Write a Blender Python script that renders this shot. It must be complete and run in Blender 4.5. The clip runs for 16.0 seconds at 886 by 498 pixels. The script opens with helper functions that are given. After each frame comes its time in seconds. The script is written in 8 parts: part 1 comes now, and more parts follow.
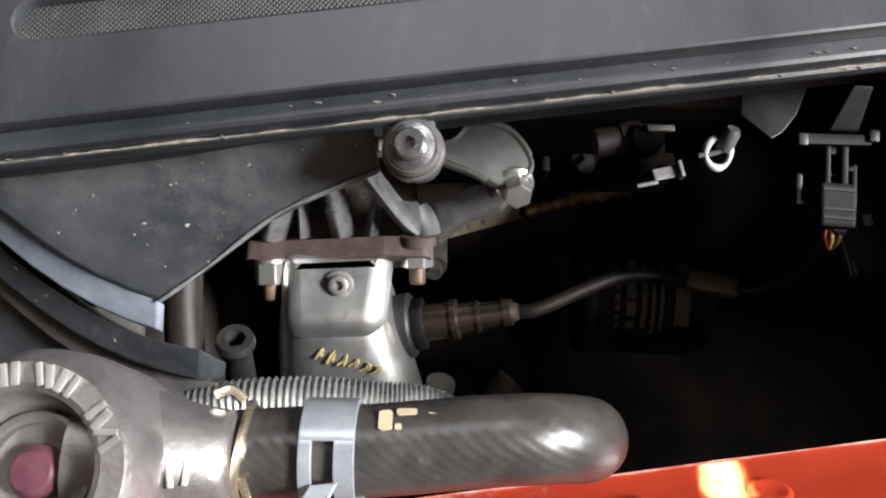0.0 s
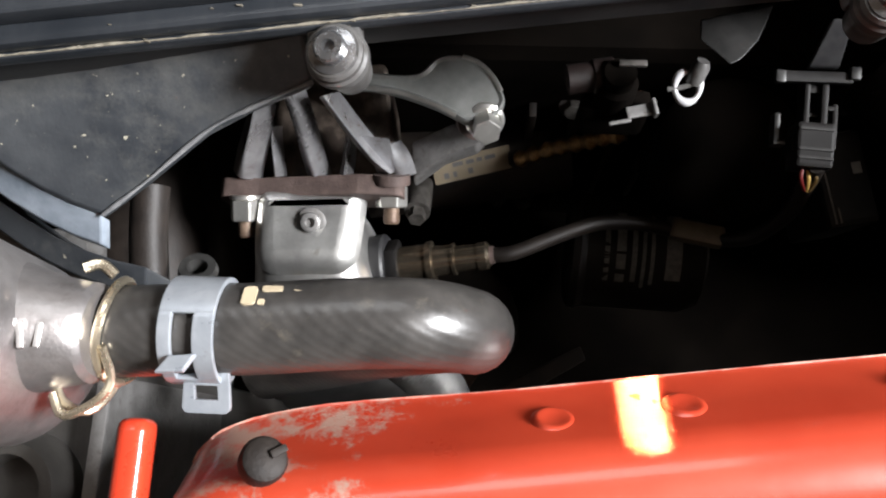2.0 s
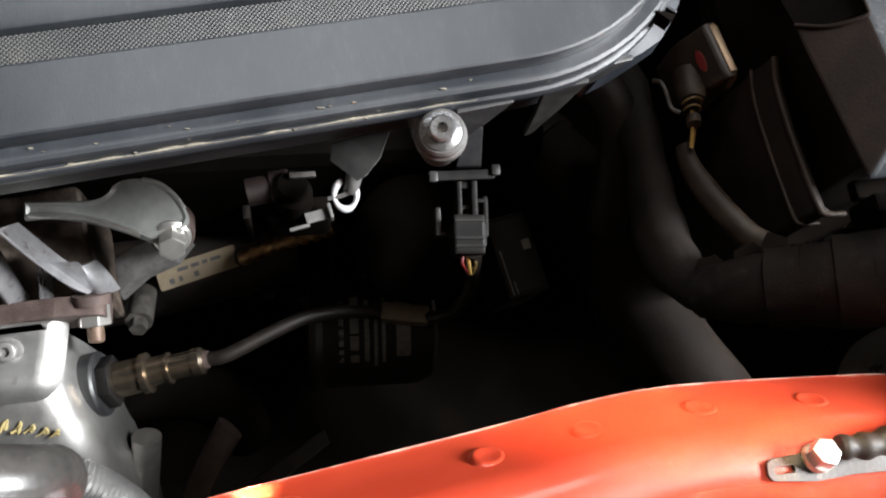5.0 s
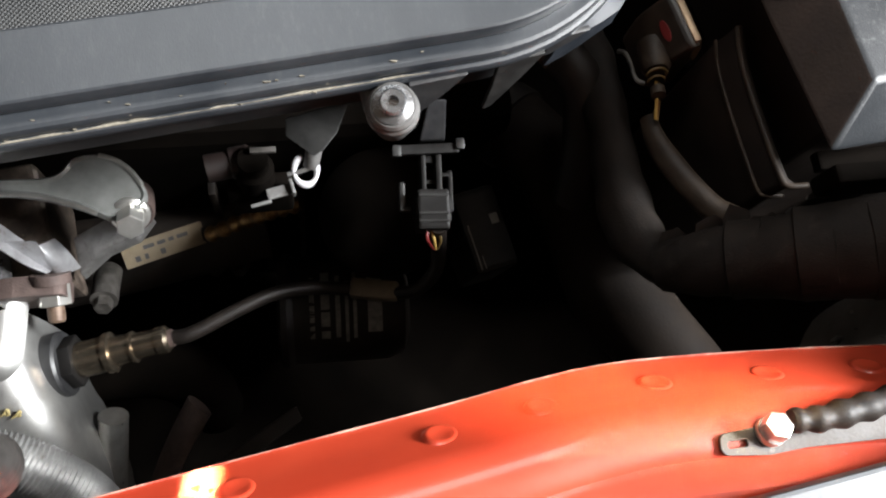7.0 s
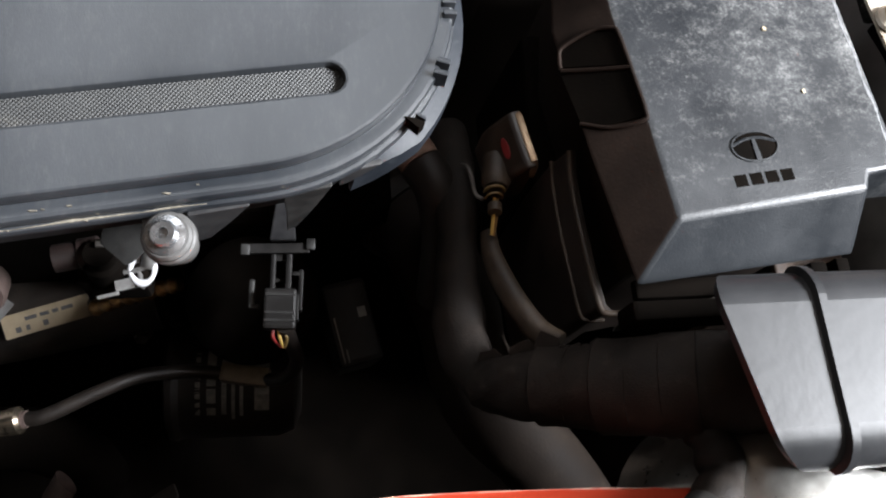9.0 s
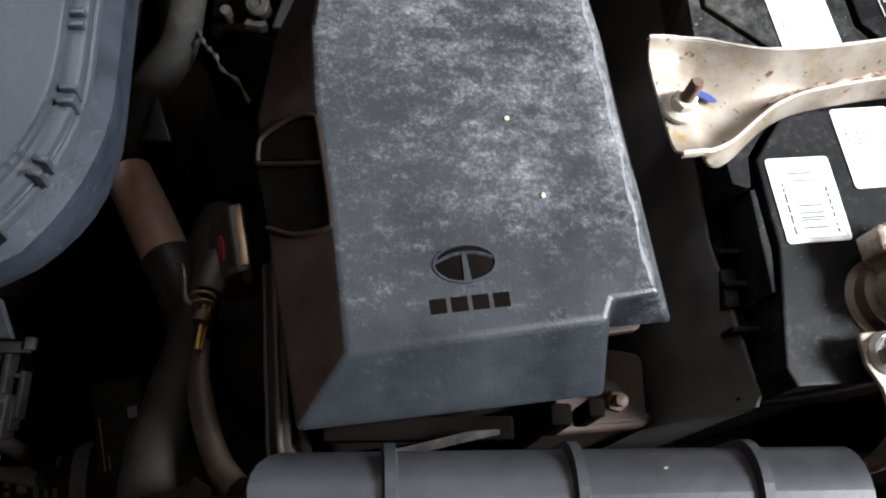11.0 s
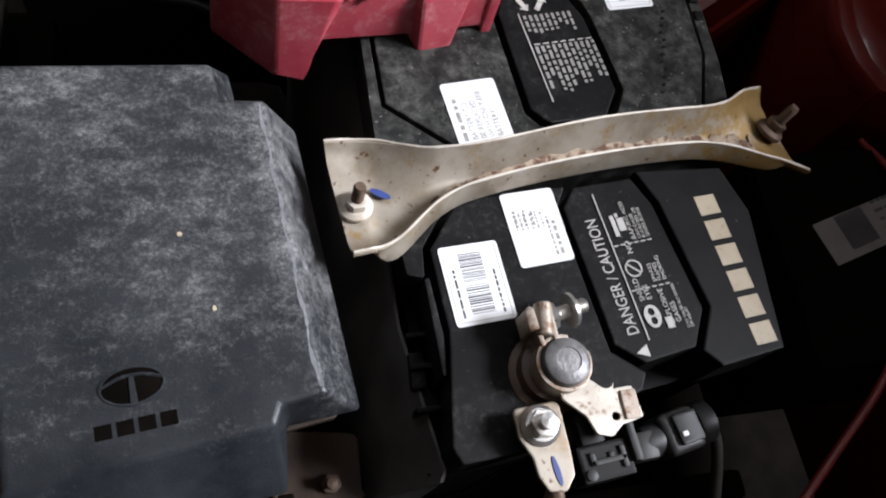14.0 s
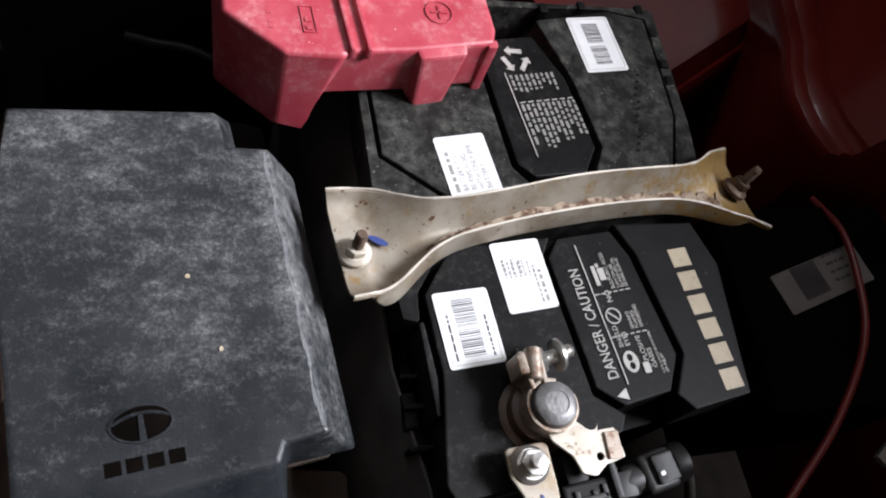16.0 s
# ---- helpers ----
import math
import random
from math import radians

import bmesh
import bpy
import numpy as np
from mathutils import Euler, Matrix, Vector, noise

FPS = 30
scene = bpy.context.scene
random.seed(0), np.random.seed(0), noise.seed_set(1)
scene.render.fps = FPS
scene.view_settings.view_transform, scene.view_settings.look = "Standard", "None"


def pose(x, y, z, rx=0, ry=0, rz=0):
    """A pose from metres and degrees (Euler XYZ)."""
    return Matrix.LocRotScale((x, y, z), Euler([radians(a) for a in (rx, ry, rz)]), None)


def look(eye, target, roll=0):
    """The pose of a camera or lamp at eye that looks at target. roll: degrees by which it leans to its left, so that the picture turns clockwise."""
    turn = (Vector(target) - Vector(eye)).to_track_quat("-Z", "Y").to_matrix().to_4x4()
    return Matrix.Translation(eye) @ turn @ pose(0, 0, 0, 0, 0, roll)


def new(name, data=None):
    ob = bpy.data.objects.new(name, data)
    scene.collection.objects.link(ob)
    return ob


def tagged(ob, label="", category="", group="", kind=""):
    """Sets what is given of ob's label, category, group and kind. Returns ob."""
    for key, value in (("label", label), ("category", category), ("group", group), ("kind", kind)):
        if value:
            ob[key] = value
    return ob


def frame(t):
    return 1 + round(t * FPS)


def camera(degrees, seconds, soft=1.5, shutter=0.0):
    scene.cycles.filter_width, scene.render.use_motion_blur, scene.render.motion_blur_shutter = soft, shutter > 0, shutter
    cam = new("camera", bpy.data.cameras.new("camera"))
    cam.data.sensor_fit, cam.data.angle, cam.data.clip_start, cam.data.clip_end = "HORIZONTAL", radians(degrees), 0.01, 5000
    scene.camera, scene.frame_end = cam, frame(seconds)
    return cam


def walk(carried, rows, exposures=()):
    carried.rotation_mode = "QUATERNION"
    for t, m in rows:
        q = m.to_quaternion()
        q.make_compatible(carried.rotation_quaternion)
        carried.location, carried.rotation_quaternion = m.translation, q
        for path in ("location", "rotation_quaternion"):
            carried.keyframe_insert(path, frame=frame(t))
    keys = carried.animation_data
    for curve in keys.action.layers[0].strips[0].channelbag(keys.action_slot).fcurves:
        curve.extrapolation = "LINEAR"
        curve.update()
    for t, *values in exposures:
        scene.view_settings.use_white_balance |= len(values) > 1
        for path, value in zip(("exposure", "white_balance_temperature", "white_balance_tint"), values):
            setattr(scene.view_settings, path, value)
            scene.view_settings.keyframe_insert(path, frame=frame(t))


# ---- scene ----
cam = camera(58.20, 16.0, 2.1)
PATH = [
    (0, (0.02395, 0.02577, 1.00413), (0.01297, 0.55737, -0.92390), -0.476),
    (0.5, (0.03883, 0.02304, 1.00298), (0.03812, 0.54956, -0.92647), -0.134),
    (1, (0.04769, 0.01780, 1.00298), (0.00476, 0.54829, -0.92490), -4.418),
    (1.5, (0.05164, 0.01472, 0.99414), (-0.04963, 0.49040, -0.94583), -10.517),
    (2, (0.05284, 0.01079, 0.99687), (-0.04733, 0.48471, -0.94359), -9.711),
    (2.5, (0.05958, 0.01553, 1.00765), (0.00500, 0.50483, -0.93081), -4.847),
    (3, (0.07095, 0.01904, 1.02301), (0.08595, 0.58022, -0.89658), 1.762),
    (3.5, (0.08805, 0.02311, 1.03523), (0.15525, 0.64441, -0.86463), 4.153),
    (4, (0.10243, 0.02246, 1.03256), (0.32278, 0.64048, -0.85675), 15.458),
    (4.2, (0.10511, 0.01963, 1.02805), (0.38978, 0.65117, -0.84815), 19.698),
    (6.5, (0.11426, 0.01689, 1.02574), (0.47120, 0.56770, -0.86349), 26.752),
    (7, (0.11964, 0.01854, 1.02483), (0.48279, 0.55846, -0.86636), 27.594),
    (7.5, (0.12478, 0.02083, 1.02691), (0.50127, 0.53941, -0.86764), 29.797),
    (8, (0.13579, 0.02239, 1.04557), (0.60534, 0.56964, -0.81992), 34.235),
    (8.2, (0.14290, 0.02476, 1.05522), (0.64120, 0.61622, -0.78920), 33.653),
    (10.3, (0.27811, 0.05584, 1.02784), (0.37967, 0.72877, -0.85282), 11.637),
    (10.5, (0.29150, 0.05810, 1.02806), (0.42107, 0.75257, -0.84302), 13.010),
    (11, (0.32122, 0.07127, 1.02823), (0.53897, 0.80908, -0.81791), 16.135),
    (11.5, (0.32920, 0.08841, 1.02615), (0.58649, 0.83056, -0.81315), 17.298),
    (12, (0.33099, 0.10480, 1.02732), (0.60840, 0.85248, -0.80681), 18.379),
    (12.5, (0.34056, 0.10513, 1.02770), (0.62709, 0.86186, -0.80131), 18.842),
    (13, (0.37019, 0.10034, 1.03497), (0.71383, 0.85153, -0.78647), 20.552),
    (13.5, (0.38632, 0.09076, 1.05515), (0.76055, 0.83627, -0.76259), 21.060),
    (14, (0.38920, 0.08674, 1.06338), (0.88156, 0.83535, -0.72468), 26.656),
    (14.5, (0.38917, 0.08056, 1.06745), (0.93515, 0.83412, -0.70287), 28.860),
    (15, (0.38286, 0.08289, 1.07402), (0.99615, 0.85881, -0.66432), 31.149),
    (15.5, (0.38061, 0.08468, 1.07756), (1.00879, 0.89311, -0.64053), 31.754),
    (16, (0.36759, 0.08706, 1.07460), (0.99326, 0.89733, -0.64354), 31.738),
]
walk(cam, [(t, look(eye, target, roll)) for t, eye, target, roll in PATH], [(0, 0.42, 6750, 14), (4, 0.66, 6600, 12), (7, 0.75, 6650, 11), (8.2, 0.74, 6550, 12), (10.5, 0.64, 6300, 13), (11.5, 0.06, 6250, 15), (12.5, -0.2, 6250, 16), (13.2, -0.55, 6250, 16), (16, -0.60, 6300, 16)])

# ---- world and light ----
world = bpy.data.worlds.new("world")
world.use_nodes = True
world.node_tree.nodes["Background"].inputs[0].default_value = (0.75, 0.85, 1.0, 1)
world.node_tree.nodes["Background"].inputs[1].default_value = 0.03
scene.world = world


def area_lamp(name, eye, target, sx, sy, watts, colour, spread=180):
    data = bpy.data.lights.new(name, "AREA")
    data.shape, data.size, data.size_y, data.energy, data.color = "RECTANGLE", sx, sy, watts, colour
    data.spread = radians(spread)
    ob = new(name, data)
    ob.matrix_world = look(eye, target)
    return ob


area_lamp("doorway_light", (2.33, -0.12, 2.52), (0.2, 0.12, 0.75), 0.9, 0.75, 312, (0.93, 0.97, 1.0))
# added rear fill that gives level tops their sheen; no ceiling tube stands there
area_lamp("rear_fill_light", (0.1, 1.3, 2.7), (0.2, 0.15, 0.8), 1.5, 0.6, 12, (0.92, 0.97, 1.0))
# small lamp in mid-air stands in for a sun streak on the red panel
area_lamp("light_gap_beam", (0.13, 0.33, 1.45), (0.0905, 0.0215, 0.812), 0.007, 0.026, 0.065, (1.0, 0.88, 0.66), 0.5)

# added lamp that warms and brightens the right end of the red panel
area_lamp("added_panel_glow", (0.34, 0.33, 1.45), (0.212, 0.032, 0.812), 0.09, 0.015, 0.037, (1.0, 0.72, 0.44), 4)

# ---- materials ----


def mat(name, c1, c2=None, rough=0.5, metal=0.0, big=40.0, fine=900.0, lo=0.35, hi=0.7, bump=0.25, coat=0.0, stretch=None, spec=0.5, c3=None, third=(0.6, 0.72), thirdscale=120.0, rvar=0.15, zone=None, fleck=None, gate=False, weave=0):
    """Two scales of noise between two colours, an optional third colour in patches, fine relief."""
    m = bpy.data.materials.new(name)
    m.use_nodes = True
    t = m.node_tree
    n, lk = t.nodes, t.links.new
    b = n["Principled BSDF"]
    c2 = c2 or tuple(min(1, v * 1.35 + 0.004) for v in c1)
    co = n.new("ShaderNodeTexCoord").outputs["Object"]
    if stretch:
        mp = n.new("ShaderNodeMapping")
        mp.inputs["Scale"].default_value = stretch
        lk(co, mp.inputs[0])
        co = mp.outputs[0]
    a = n.new("ShaderNodeTexNoise")
    a.inputs["Scale"].default_value, a.inputs["Detail"].default_value, a.inputs["Roughness"].default_value = big, 8, 0.62
    lk(co, a.inputs["Vector"])
    r = n.new("ShaderNodeMapRange")
    r.inputs[1].default_value, r.inputs[2].default_value = lo, hi
    lk(a.outputs[0], r.inputs[0])
    mx = n.new("ShaderNodeMix")
    mx.data_type = "RGBA"
    lk(r.outputs[0], mx.inputs[0])
    mx.inputs[6].default_value, mx.inputs[7].default_value = (*c1, 1), (*c2, 1)
    out = mx.outputs[2]
    if c3:
        k = n.new("ShaderNodeTexNoise")
        k.inputs["Scale"].default_value, k.inputs["Detail"].default_value, k.inputs["Roughness"].default_value = thirdscale, 10, 0.76
        lk(co, k.inputs["Vector"])
        q = n.new("ShaderNodeMapRange")
        q.inputs[1].default_value, q.inputs[2].default_value = third
        level = k.outputs[0]
        if zone:
            # wear gathered towards one end of the piece, along x or y
            sx = n.new("ShaderNodeSeparateXYZ")
            lk(co, sx.inputs[0])
            zr = n.new("ShaderNodeMapRange")
            zr.inputs[1].default_value, zr.inputs[2].default_value = zone[0], zone[1]
            zr.inputs[3].default_value, zr.inputs[4].default_value = 0.0, zone[2]
            lk(sx.outputs[zone[3] if len(zone) > 3 else 0], zr.inputs[0])
            ad = n.new("ShaderNodeMath")
            lk(level, ad.inputs[0])
            lk(zr.outputs[0], ad.inputs[1])
            level = ad.outputs[0]
        lk(level, q.inputs[0])
        if gate:
            mu = n.new("ShaderNodeMath")
            mu.operation = "MULTIPLY"
            lk(q.outputs[0], mu.inputs[0])
            lk(r.outputs[0], mu.inputs[1])
            q = mu
        m2 = n.new("ShaderNodeMix")
        m2.data_type = "RGBA"
        lk(q.outputs[0], m2.inputs[0])
        lk(out, m2.inputs[6])
        m2.inputs[7].default_value = (*c3, 1)
        out = m2.outputs[2]
    if fleck:
        # small scattered specks of dried dirt
        fc, fs, ft = fleck
        k = n.new("ShaderNodeTexNoise")
        k.inputs["Scale"].default_value, k.inputs["Detail"].default_value = fs, 2
        lk(n["Texture Coordinate"].outputs["Object"], k.inputs["Vector"])
        q = n.new("ShaderNodeMapRange")
        q.inputs[1].default_value, q.inputs[2].default_value = ft, ft + 0.05
        lk(k.outputs[0], q.inputs[0])
        m2 = n.new("ShaderNodeMix")
        m2.data_type = "RGBA"
        lk(q.outputs[0], m2.inputs[0])
        lk(out, m2.inputs[6])
        m2.inputs[7].default_value = (*fc, 1)
        out = m2.outputs[2]
    lk(out, b.inputs["Base Color"])
    f = n.new("ShaderNodeTexNoise")
    f.inputs["Scale"].default_value, f.inputs["Detail"].default_value = fine, 4
    lk(co, f.inputs["Vector"])
    rr = n.new("ShaderNodeMapRange")
    rr.inputs[3].default_value, rr.inputs[4].default_value = max(0.02, rough - rvar), min(1, rough + rvar)
    lk(a.outputs[0], rr.inputs[0])
    lk(rr.outputs[0], b.inputs["Roughness"])
    if bump:
        bp = n.new("ShaderNodeBump")
        bp.inputs["Strength"].default_value, bp.inputs["Distance"].default_value = bump, 0.0003
        height = f.outputs[0]
        if weave:
            wv = n.new("ShaderNodeTexWave")
            wv.bands_direction = "DIAGONAL"
            wv.inputs["Scale"].default_value, wv.inputs["Distortion"].default_value = weave, 0.6
            lk(co, wv.inputs["Vector"])
            sm = n.new("ShaderNodeMath")
            lk(f.outputs[0], sm.inputs[0])
            lk(wv.outputs[1], sm.inputs[1])
            height = sm.outputs[0]
        lk(height, bp.inputs["Height"])
        lk(bp.outputs[0], b.inputs["Normal"])
    b.inputs["Metallic"].default_value = metal
    b.inputs["Specular IOR Level"].default_value = spec
    if coat:
        b.inputs["Coat Weight"].default_value, b.inputs["Coat Roughness"].default_value = coat, 0.08
    return m


def dusty(name, c1, c2, dust):
    """Black plastic under fine pale dust: speckle whose density drifts in clouds, with soft streaks."""
    m = mat(name, c1, c2, 0.42, big=40, fine=1300, bump=0.3, spec=0.30, fleck=((0.34, 0.335, 0.32), 640, 0.80))
    t = m.node_tree
    n, lk = t.nodes, t.links.new
    b = n["Principled BSDF"]
    co = n["Texture Coordinate"].outputs["Object"]
    base = b.inputs["Base Color"].links[0].from_socket
    total = None
    for scale, detail, rough, weight, stretch in ((13, 3, 0.5, 0.95, (1, 1, 1)), (70, 4, 0.6, 0.95, (0.5, 1.0, 1)), (210, 4, 0.65, 1.20, (0.7, 1.0, 1)), (620, 3, 0.6, 1.05, (1, 1, 1)), (1900, 3, 0.6, 0.90, (1, 1, 1))):
        mp = n.new("ShaderNodeMapping")
        mp.inputs["Scale"].default_value = stretch
        mp.inputs["Rotation"].default_value = (0, 0, radians(8))
        lk(co, mp.inputs[0])
        k = n.new("ShaderNodeTexNoise")
        k.inputs["Scale"].default_value, k.inputs["Detail"].default_value, k.inputs["Roughness"].default_value = scale, detail, rough
        lk(mp.outputs[0], k.inputs["Vector"])
        w = n.new("ShaderNodeMath")
        w.operation = "MULTIPLY_ADD"
        lk(k.outputs[0], w.inputs[0])
        w.inputs[1].default_value, w.inputs[2].default_value = weight, -0.5 * weight
        if total is not None:
            lk(total, w.inputs[2])
            off = n.new("ShaderNodeMath")
            lk(w.outputs[0], off.inputs[0])
            off.inputs[1].default_value = -0.5 * weight
            total = off.outputs[0]
        else:
            total = w.outputs[0]
    # less dust towards the front edge, also darkening the slope that catches less light
    sx = n.new("ShaderNodeSeparateXYZ")
    lk(co, sx.inputs[0])
    zr = n.new("ShaderNodeMapRange")
    zr.inputs[1].default_value, zr.inputs[2].default_value = 0.112, 0.190
    zr.inputs[3].default_value, zr.inputs[4].default_value = -0.62, 0.02
    lk(sx.outputs[1], zr.inputs[0])
    ad = n.new("ShaderNodeMath")
    lk(total, ad.inputs[0])
    lk(zr.outputs[0], ad.inputs[1])
    # scuffed pale along the slanting edge beside the battery
    sl = n.new("ShaderNodeMath")
    sl.operation = "MULTIPLY_ADD"
    lk(sx.outputs[1], sl.inputs[0])
    sl.inputs[1].default_value = 0.108
    lk(sx.outputs[0], sl.inputs[2])
    er = n.new("ShaderNodeMapRange")
    er.inputs[1].default_value, er.inputs[2].default_value, er.inputs[4].default_value = 0.4195, 0.4275, 0.26
    lk(sl.outputs[0], er.inputs[0])
    ae = n.new("ShaderNodeMath")
    lk(ad.outputs[0], ae.inputs[0])
    lk(er.outputs[0], ae.inputs[1])
    ad = ae
    q = n.new("ShaderNodeMapRange")
    q.inputs[1].default_value, q.inputs[2].default_value = -0.29, 0.90
    lk(ad.outputs[0], q.inputs[0])
    pw = n.new("ShaderNodeMath")
    pw.operation = "POWER"
    lk(q.outputs[0], pw.inputs[0])
    pw.inputs[1].default_value = 2.0
    mx = n.new("ShaderNodeMix")
    mx.data_type = "RGBA"
    lk(pw.outputs[0], mx.inputs[0])
    lk(base, mx.inputs[6])
    mx.inputs[7].default_value = (*dust, 1)
    lk(mx.outputs[2], b.inputs["Base Color"])
    return m


M_COVER = mat("dusty_black_plastic", (0.012, 0.0142, 0.0172), (0.031, 0.034, 0.038), 0.34, big=22, fine=2200, bump=0.12, c3=(0.07, 0.07, 0.069), third=(0.5, 0.9), thirdscale=600, gate=True, stretch=(1, 0.3, 1), fleck=((0.24, 0.22, 0.17), 420, 0.77))
M_MESHGROOVE = mat("knurled_black_plastic", (0.018, 0.0185, 0.019), (0.036, 0.036, 0.035), 0.5, big=60, fine=900, bump=0.1, c3=(0.085, 0.08, 0.068), third=(0.56, 0.8), thirdscale=45, spec=0.22)
M_DUCT = mat("black_duct_plastic", (0.02, 0.023, 0.027), (0.05, 0.054, 0.058), 0.34, big=45, bump=0.25, c3=(0.085, 0.086, 0.082), third=(0.54, 0.88), thirdscale=80, zone=(0.085, 0.115, 0.18, 1), fleck=((0.3, 0.28, 0.22), 420, 0.71))
M_BLACK = mat("black_plastic", (0.012, 0.012, 0.013), (0.028, 0.028, 0.028), 0.45, big=70, bump=0.2)
M_GLOSS = mat("shiny_black_plastic", (0.011, 0.0115, 0.0125), (0.026, 0.0265, 0.028), 0.42, big=25, fine=300, bump=0.2, c3=(0.06, 0.055, 0.047), third=(0.58, 0.85), thirdscale=60, fleck=((0.24, 0.22, 0.17), 330, 0.77), spec=0.24)
M_DARK = mat("grimy_engine_metal", (0.008, 0.006, 0.005), (0.022, 0.016, 0.012), 0.65, 0.2, big=50, bump=0.5, spec=0.3)
M_RUBBER = mat("worn_black_rubber", (0.020, 0.019, 0.018), (0.045, 0.042, 0.039), 0.33, big=90, fine=900, bump=0.3, c3=(0.085, 0.075, 0.06), third=(0.58, 0.8), thirdscale=200)
M_TAPE = mat("black_cloth_tape", (0.0072, 0.0053, 0.0043), (0.020, 0.0150, 0.0120), 0.7, big=60, fine=1500, bump=0.9, c3=(0.042, 0.034, 0.028), third=(0.56, 0.8), thirdscale=110, spec=0.2)
M_STEEL = mat("zinc_plated_steel", (0.5, 0.49, 0.46), (0.66, 0.65, 0.62), 0.32, 0.9, big=120, bump=0.2, c3=(0.3, 0.22, 0.15), third=(0.62, 0.8), thirdscale=300)
M_NECK = mat("matt_cast_aluminium", (0.19, 0.178, 0.175), (0.33, 0.315, 0.31), 0.4, 0.8, big=70, fine=900, bump=0.3, c3=(0.12, 0.10, 0.09), third=(0.55, 0.8), thirdscale=130)
M_SHIELD = mat("aluminised_heat_shield", (0.36, 0.355, 0.345), (0.54, 0.54, 0.52), 0.42, 0.9, big=45, fine=800, bump=0.25, c3=(0.22, 0.19, 0.15), third=(0.6, 0.78), thirdscale=70)
M_RUST = mat("rusty_cast_iron", (0.042, 0.027, 0.023), (0.085, 0.058, 0.050), 0.75, 0.2, big=150, fine=900, bump=0.8)
M_BRONZE = mat("heat_tinted_sensor_steel", (0.23, 0.185, 0.135), (0.33, 0.275, 0.21), 0.24, 0.95, big=60, fine=300, bump=0.02, rvar=0.05)
M_DIMINK = mat("worn_dim_print", (0.10, 0.10, 0.09), (0.2, 0.19, 0.17), 0.6, big=300, bump=0)
M_PINK = mat("faded_pink_plastic", (0.06, 0.017, 0.028), (0.11, 0.045, 0.058), 0.3, big=120, bump=0.05)
M_RED = mat("red_car_paint", (0.34, 0.032, 0.014), (0.42, 0.048, 0.020), 0.32, big=20, fine=500, bump=0.08, coat=0.45, c3=(0.30, 0.18, 0.14), third=(0.71, 0.79), thirdscale=42, zone=(0.062, 0.018, 0.27), fleck=((0.45, 0.2, 0.13), 260, 0.80))
# the car's red, darkened to put the wing's shade into the paint
M_REDDARK = mat("shade_darkened_red_paint", (0.10, 0.0065, 0.0045), (0.155, 0.012, 0.008), 0.34, big=20, bump=0.1, coat=0.5)
M_REDCOVER = mat("dusty_red_plastic", (0.34, 0.032, 0.05), (0.43, 0.07, 0.09), 0.45, big=50, fine=900, bump=0.2, c3=(0.58, 0.27, 0.27), third=(0.50, 0.82), thirdscale=110, fleck=((0.62, 0.45, 0.42), 420, 0.74))
M_LID = dusty("scuffed_grey_black_plastic", (0.0070, 0.0085, 0.0105), (0.018, 0.0198, 0.0222), (0.25, 0.25, 0.245))
# brown lid side, with the shade of facing off the light mixed in
M_LIDSIDE = mat("shaded_brown_side_plastic", (0.0068, 0.0038, 0.0026), (0.0140, 0.0084, 0.0060), 0.65, big=60, bump=0.3, c3=(0.065, 0.047, 0.030), third=(0.66, 0.79), thirdscale=240, spec=0.10)
M_BROWNRING = mat("brown_stained_plastic", (0.045, 0.026, 0.016), (0.085, 0.05, 0.03), 0.5, big=90, bump=0.3)
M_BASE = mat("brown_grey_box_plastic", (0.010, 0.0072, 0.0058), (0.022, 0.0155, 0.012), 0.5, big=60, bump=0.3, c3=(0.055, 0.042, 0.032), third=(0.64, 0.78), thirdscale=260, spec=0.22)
M_BATT = mat("battery_case_plastic", (0.0036, 0.0035, 0.0036), (0.0088, 0.0084, 0.0081), 0.5, big=55, fine=2600, bump=0.12, c3=(0.10, 0.096, 0.089), third=(0.50, 0.80), thirdscale=330, spec=0.12, gate=True, lo=0.42, hi=0.72, zone=(0.52, 0.56, -0.12, 0), fleck=((0.14, 0.13, 0.115), 560, 0.73))
M_BATTDUST = mat("dust_smeared_battery_plastic", (0.006, 0.006, 0.006), (0.020, 0.0205, 0.019), 0.34, big=45, fine=2600, bump=0.15, c3=(0.13, 0.13, 0.115), third=(0.44, 0.72), thirdscale=150, spec=0.15, gate=True, lo=0.32, hi=0.66, fleck=((0.2, 0.19, 0.165), 480, 0.69))
M_STRAP = mat("worn_zinc_strap", (0.195, 0.153, 0.104), (0.325, 0.287, 0.232), 0.5, 0.35, big=60, fine=1900, bump=0.2, lo=0.34, hi=0.6, c3=(0.25, 0.155, 0.05), third=(0.56, 0.70), thirdscale=85, zone=(0.545, 0.60, 0.22), fleck=((0.10, 0.05, 0.025), 300, 0.67))
M_NUTPALE = mat("pale_cream_plating", (0.40, 0.35, 0.28), (0.55, 0.51, 0.45), 0.5, 0.1, big=150, bump=0.2, c3=(0.2, 0.1, 0.04), third=(0.56, 0.7), thirdscale=160)
M_RUSTBOLT = mat("rusty_stud", (0.075, 0.046, 0.031), (0.16, 0.11, 0.078), 0.55, 0.4, big=200, bump=0.6)
M_WHITE = mat("white_paper_label", (0.66, 0.66, 0.66), (0.74, 0.74, 0.74), 0.5, big=90, bump=0.05, c3=(0.5, 0.46, 0.4), third=(0.66, 0.8), thirdscale=150)
M_INK = mat("black_ink", (0.02, 0.02, 0.022), (0.05, 0.05, 0.05), 0.55, bump=0)
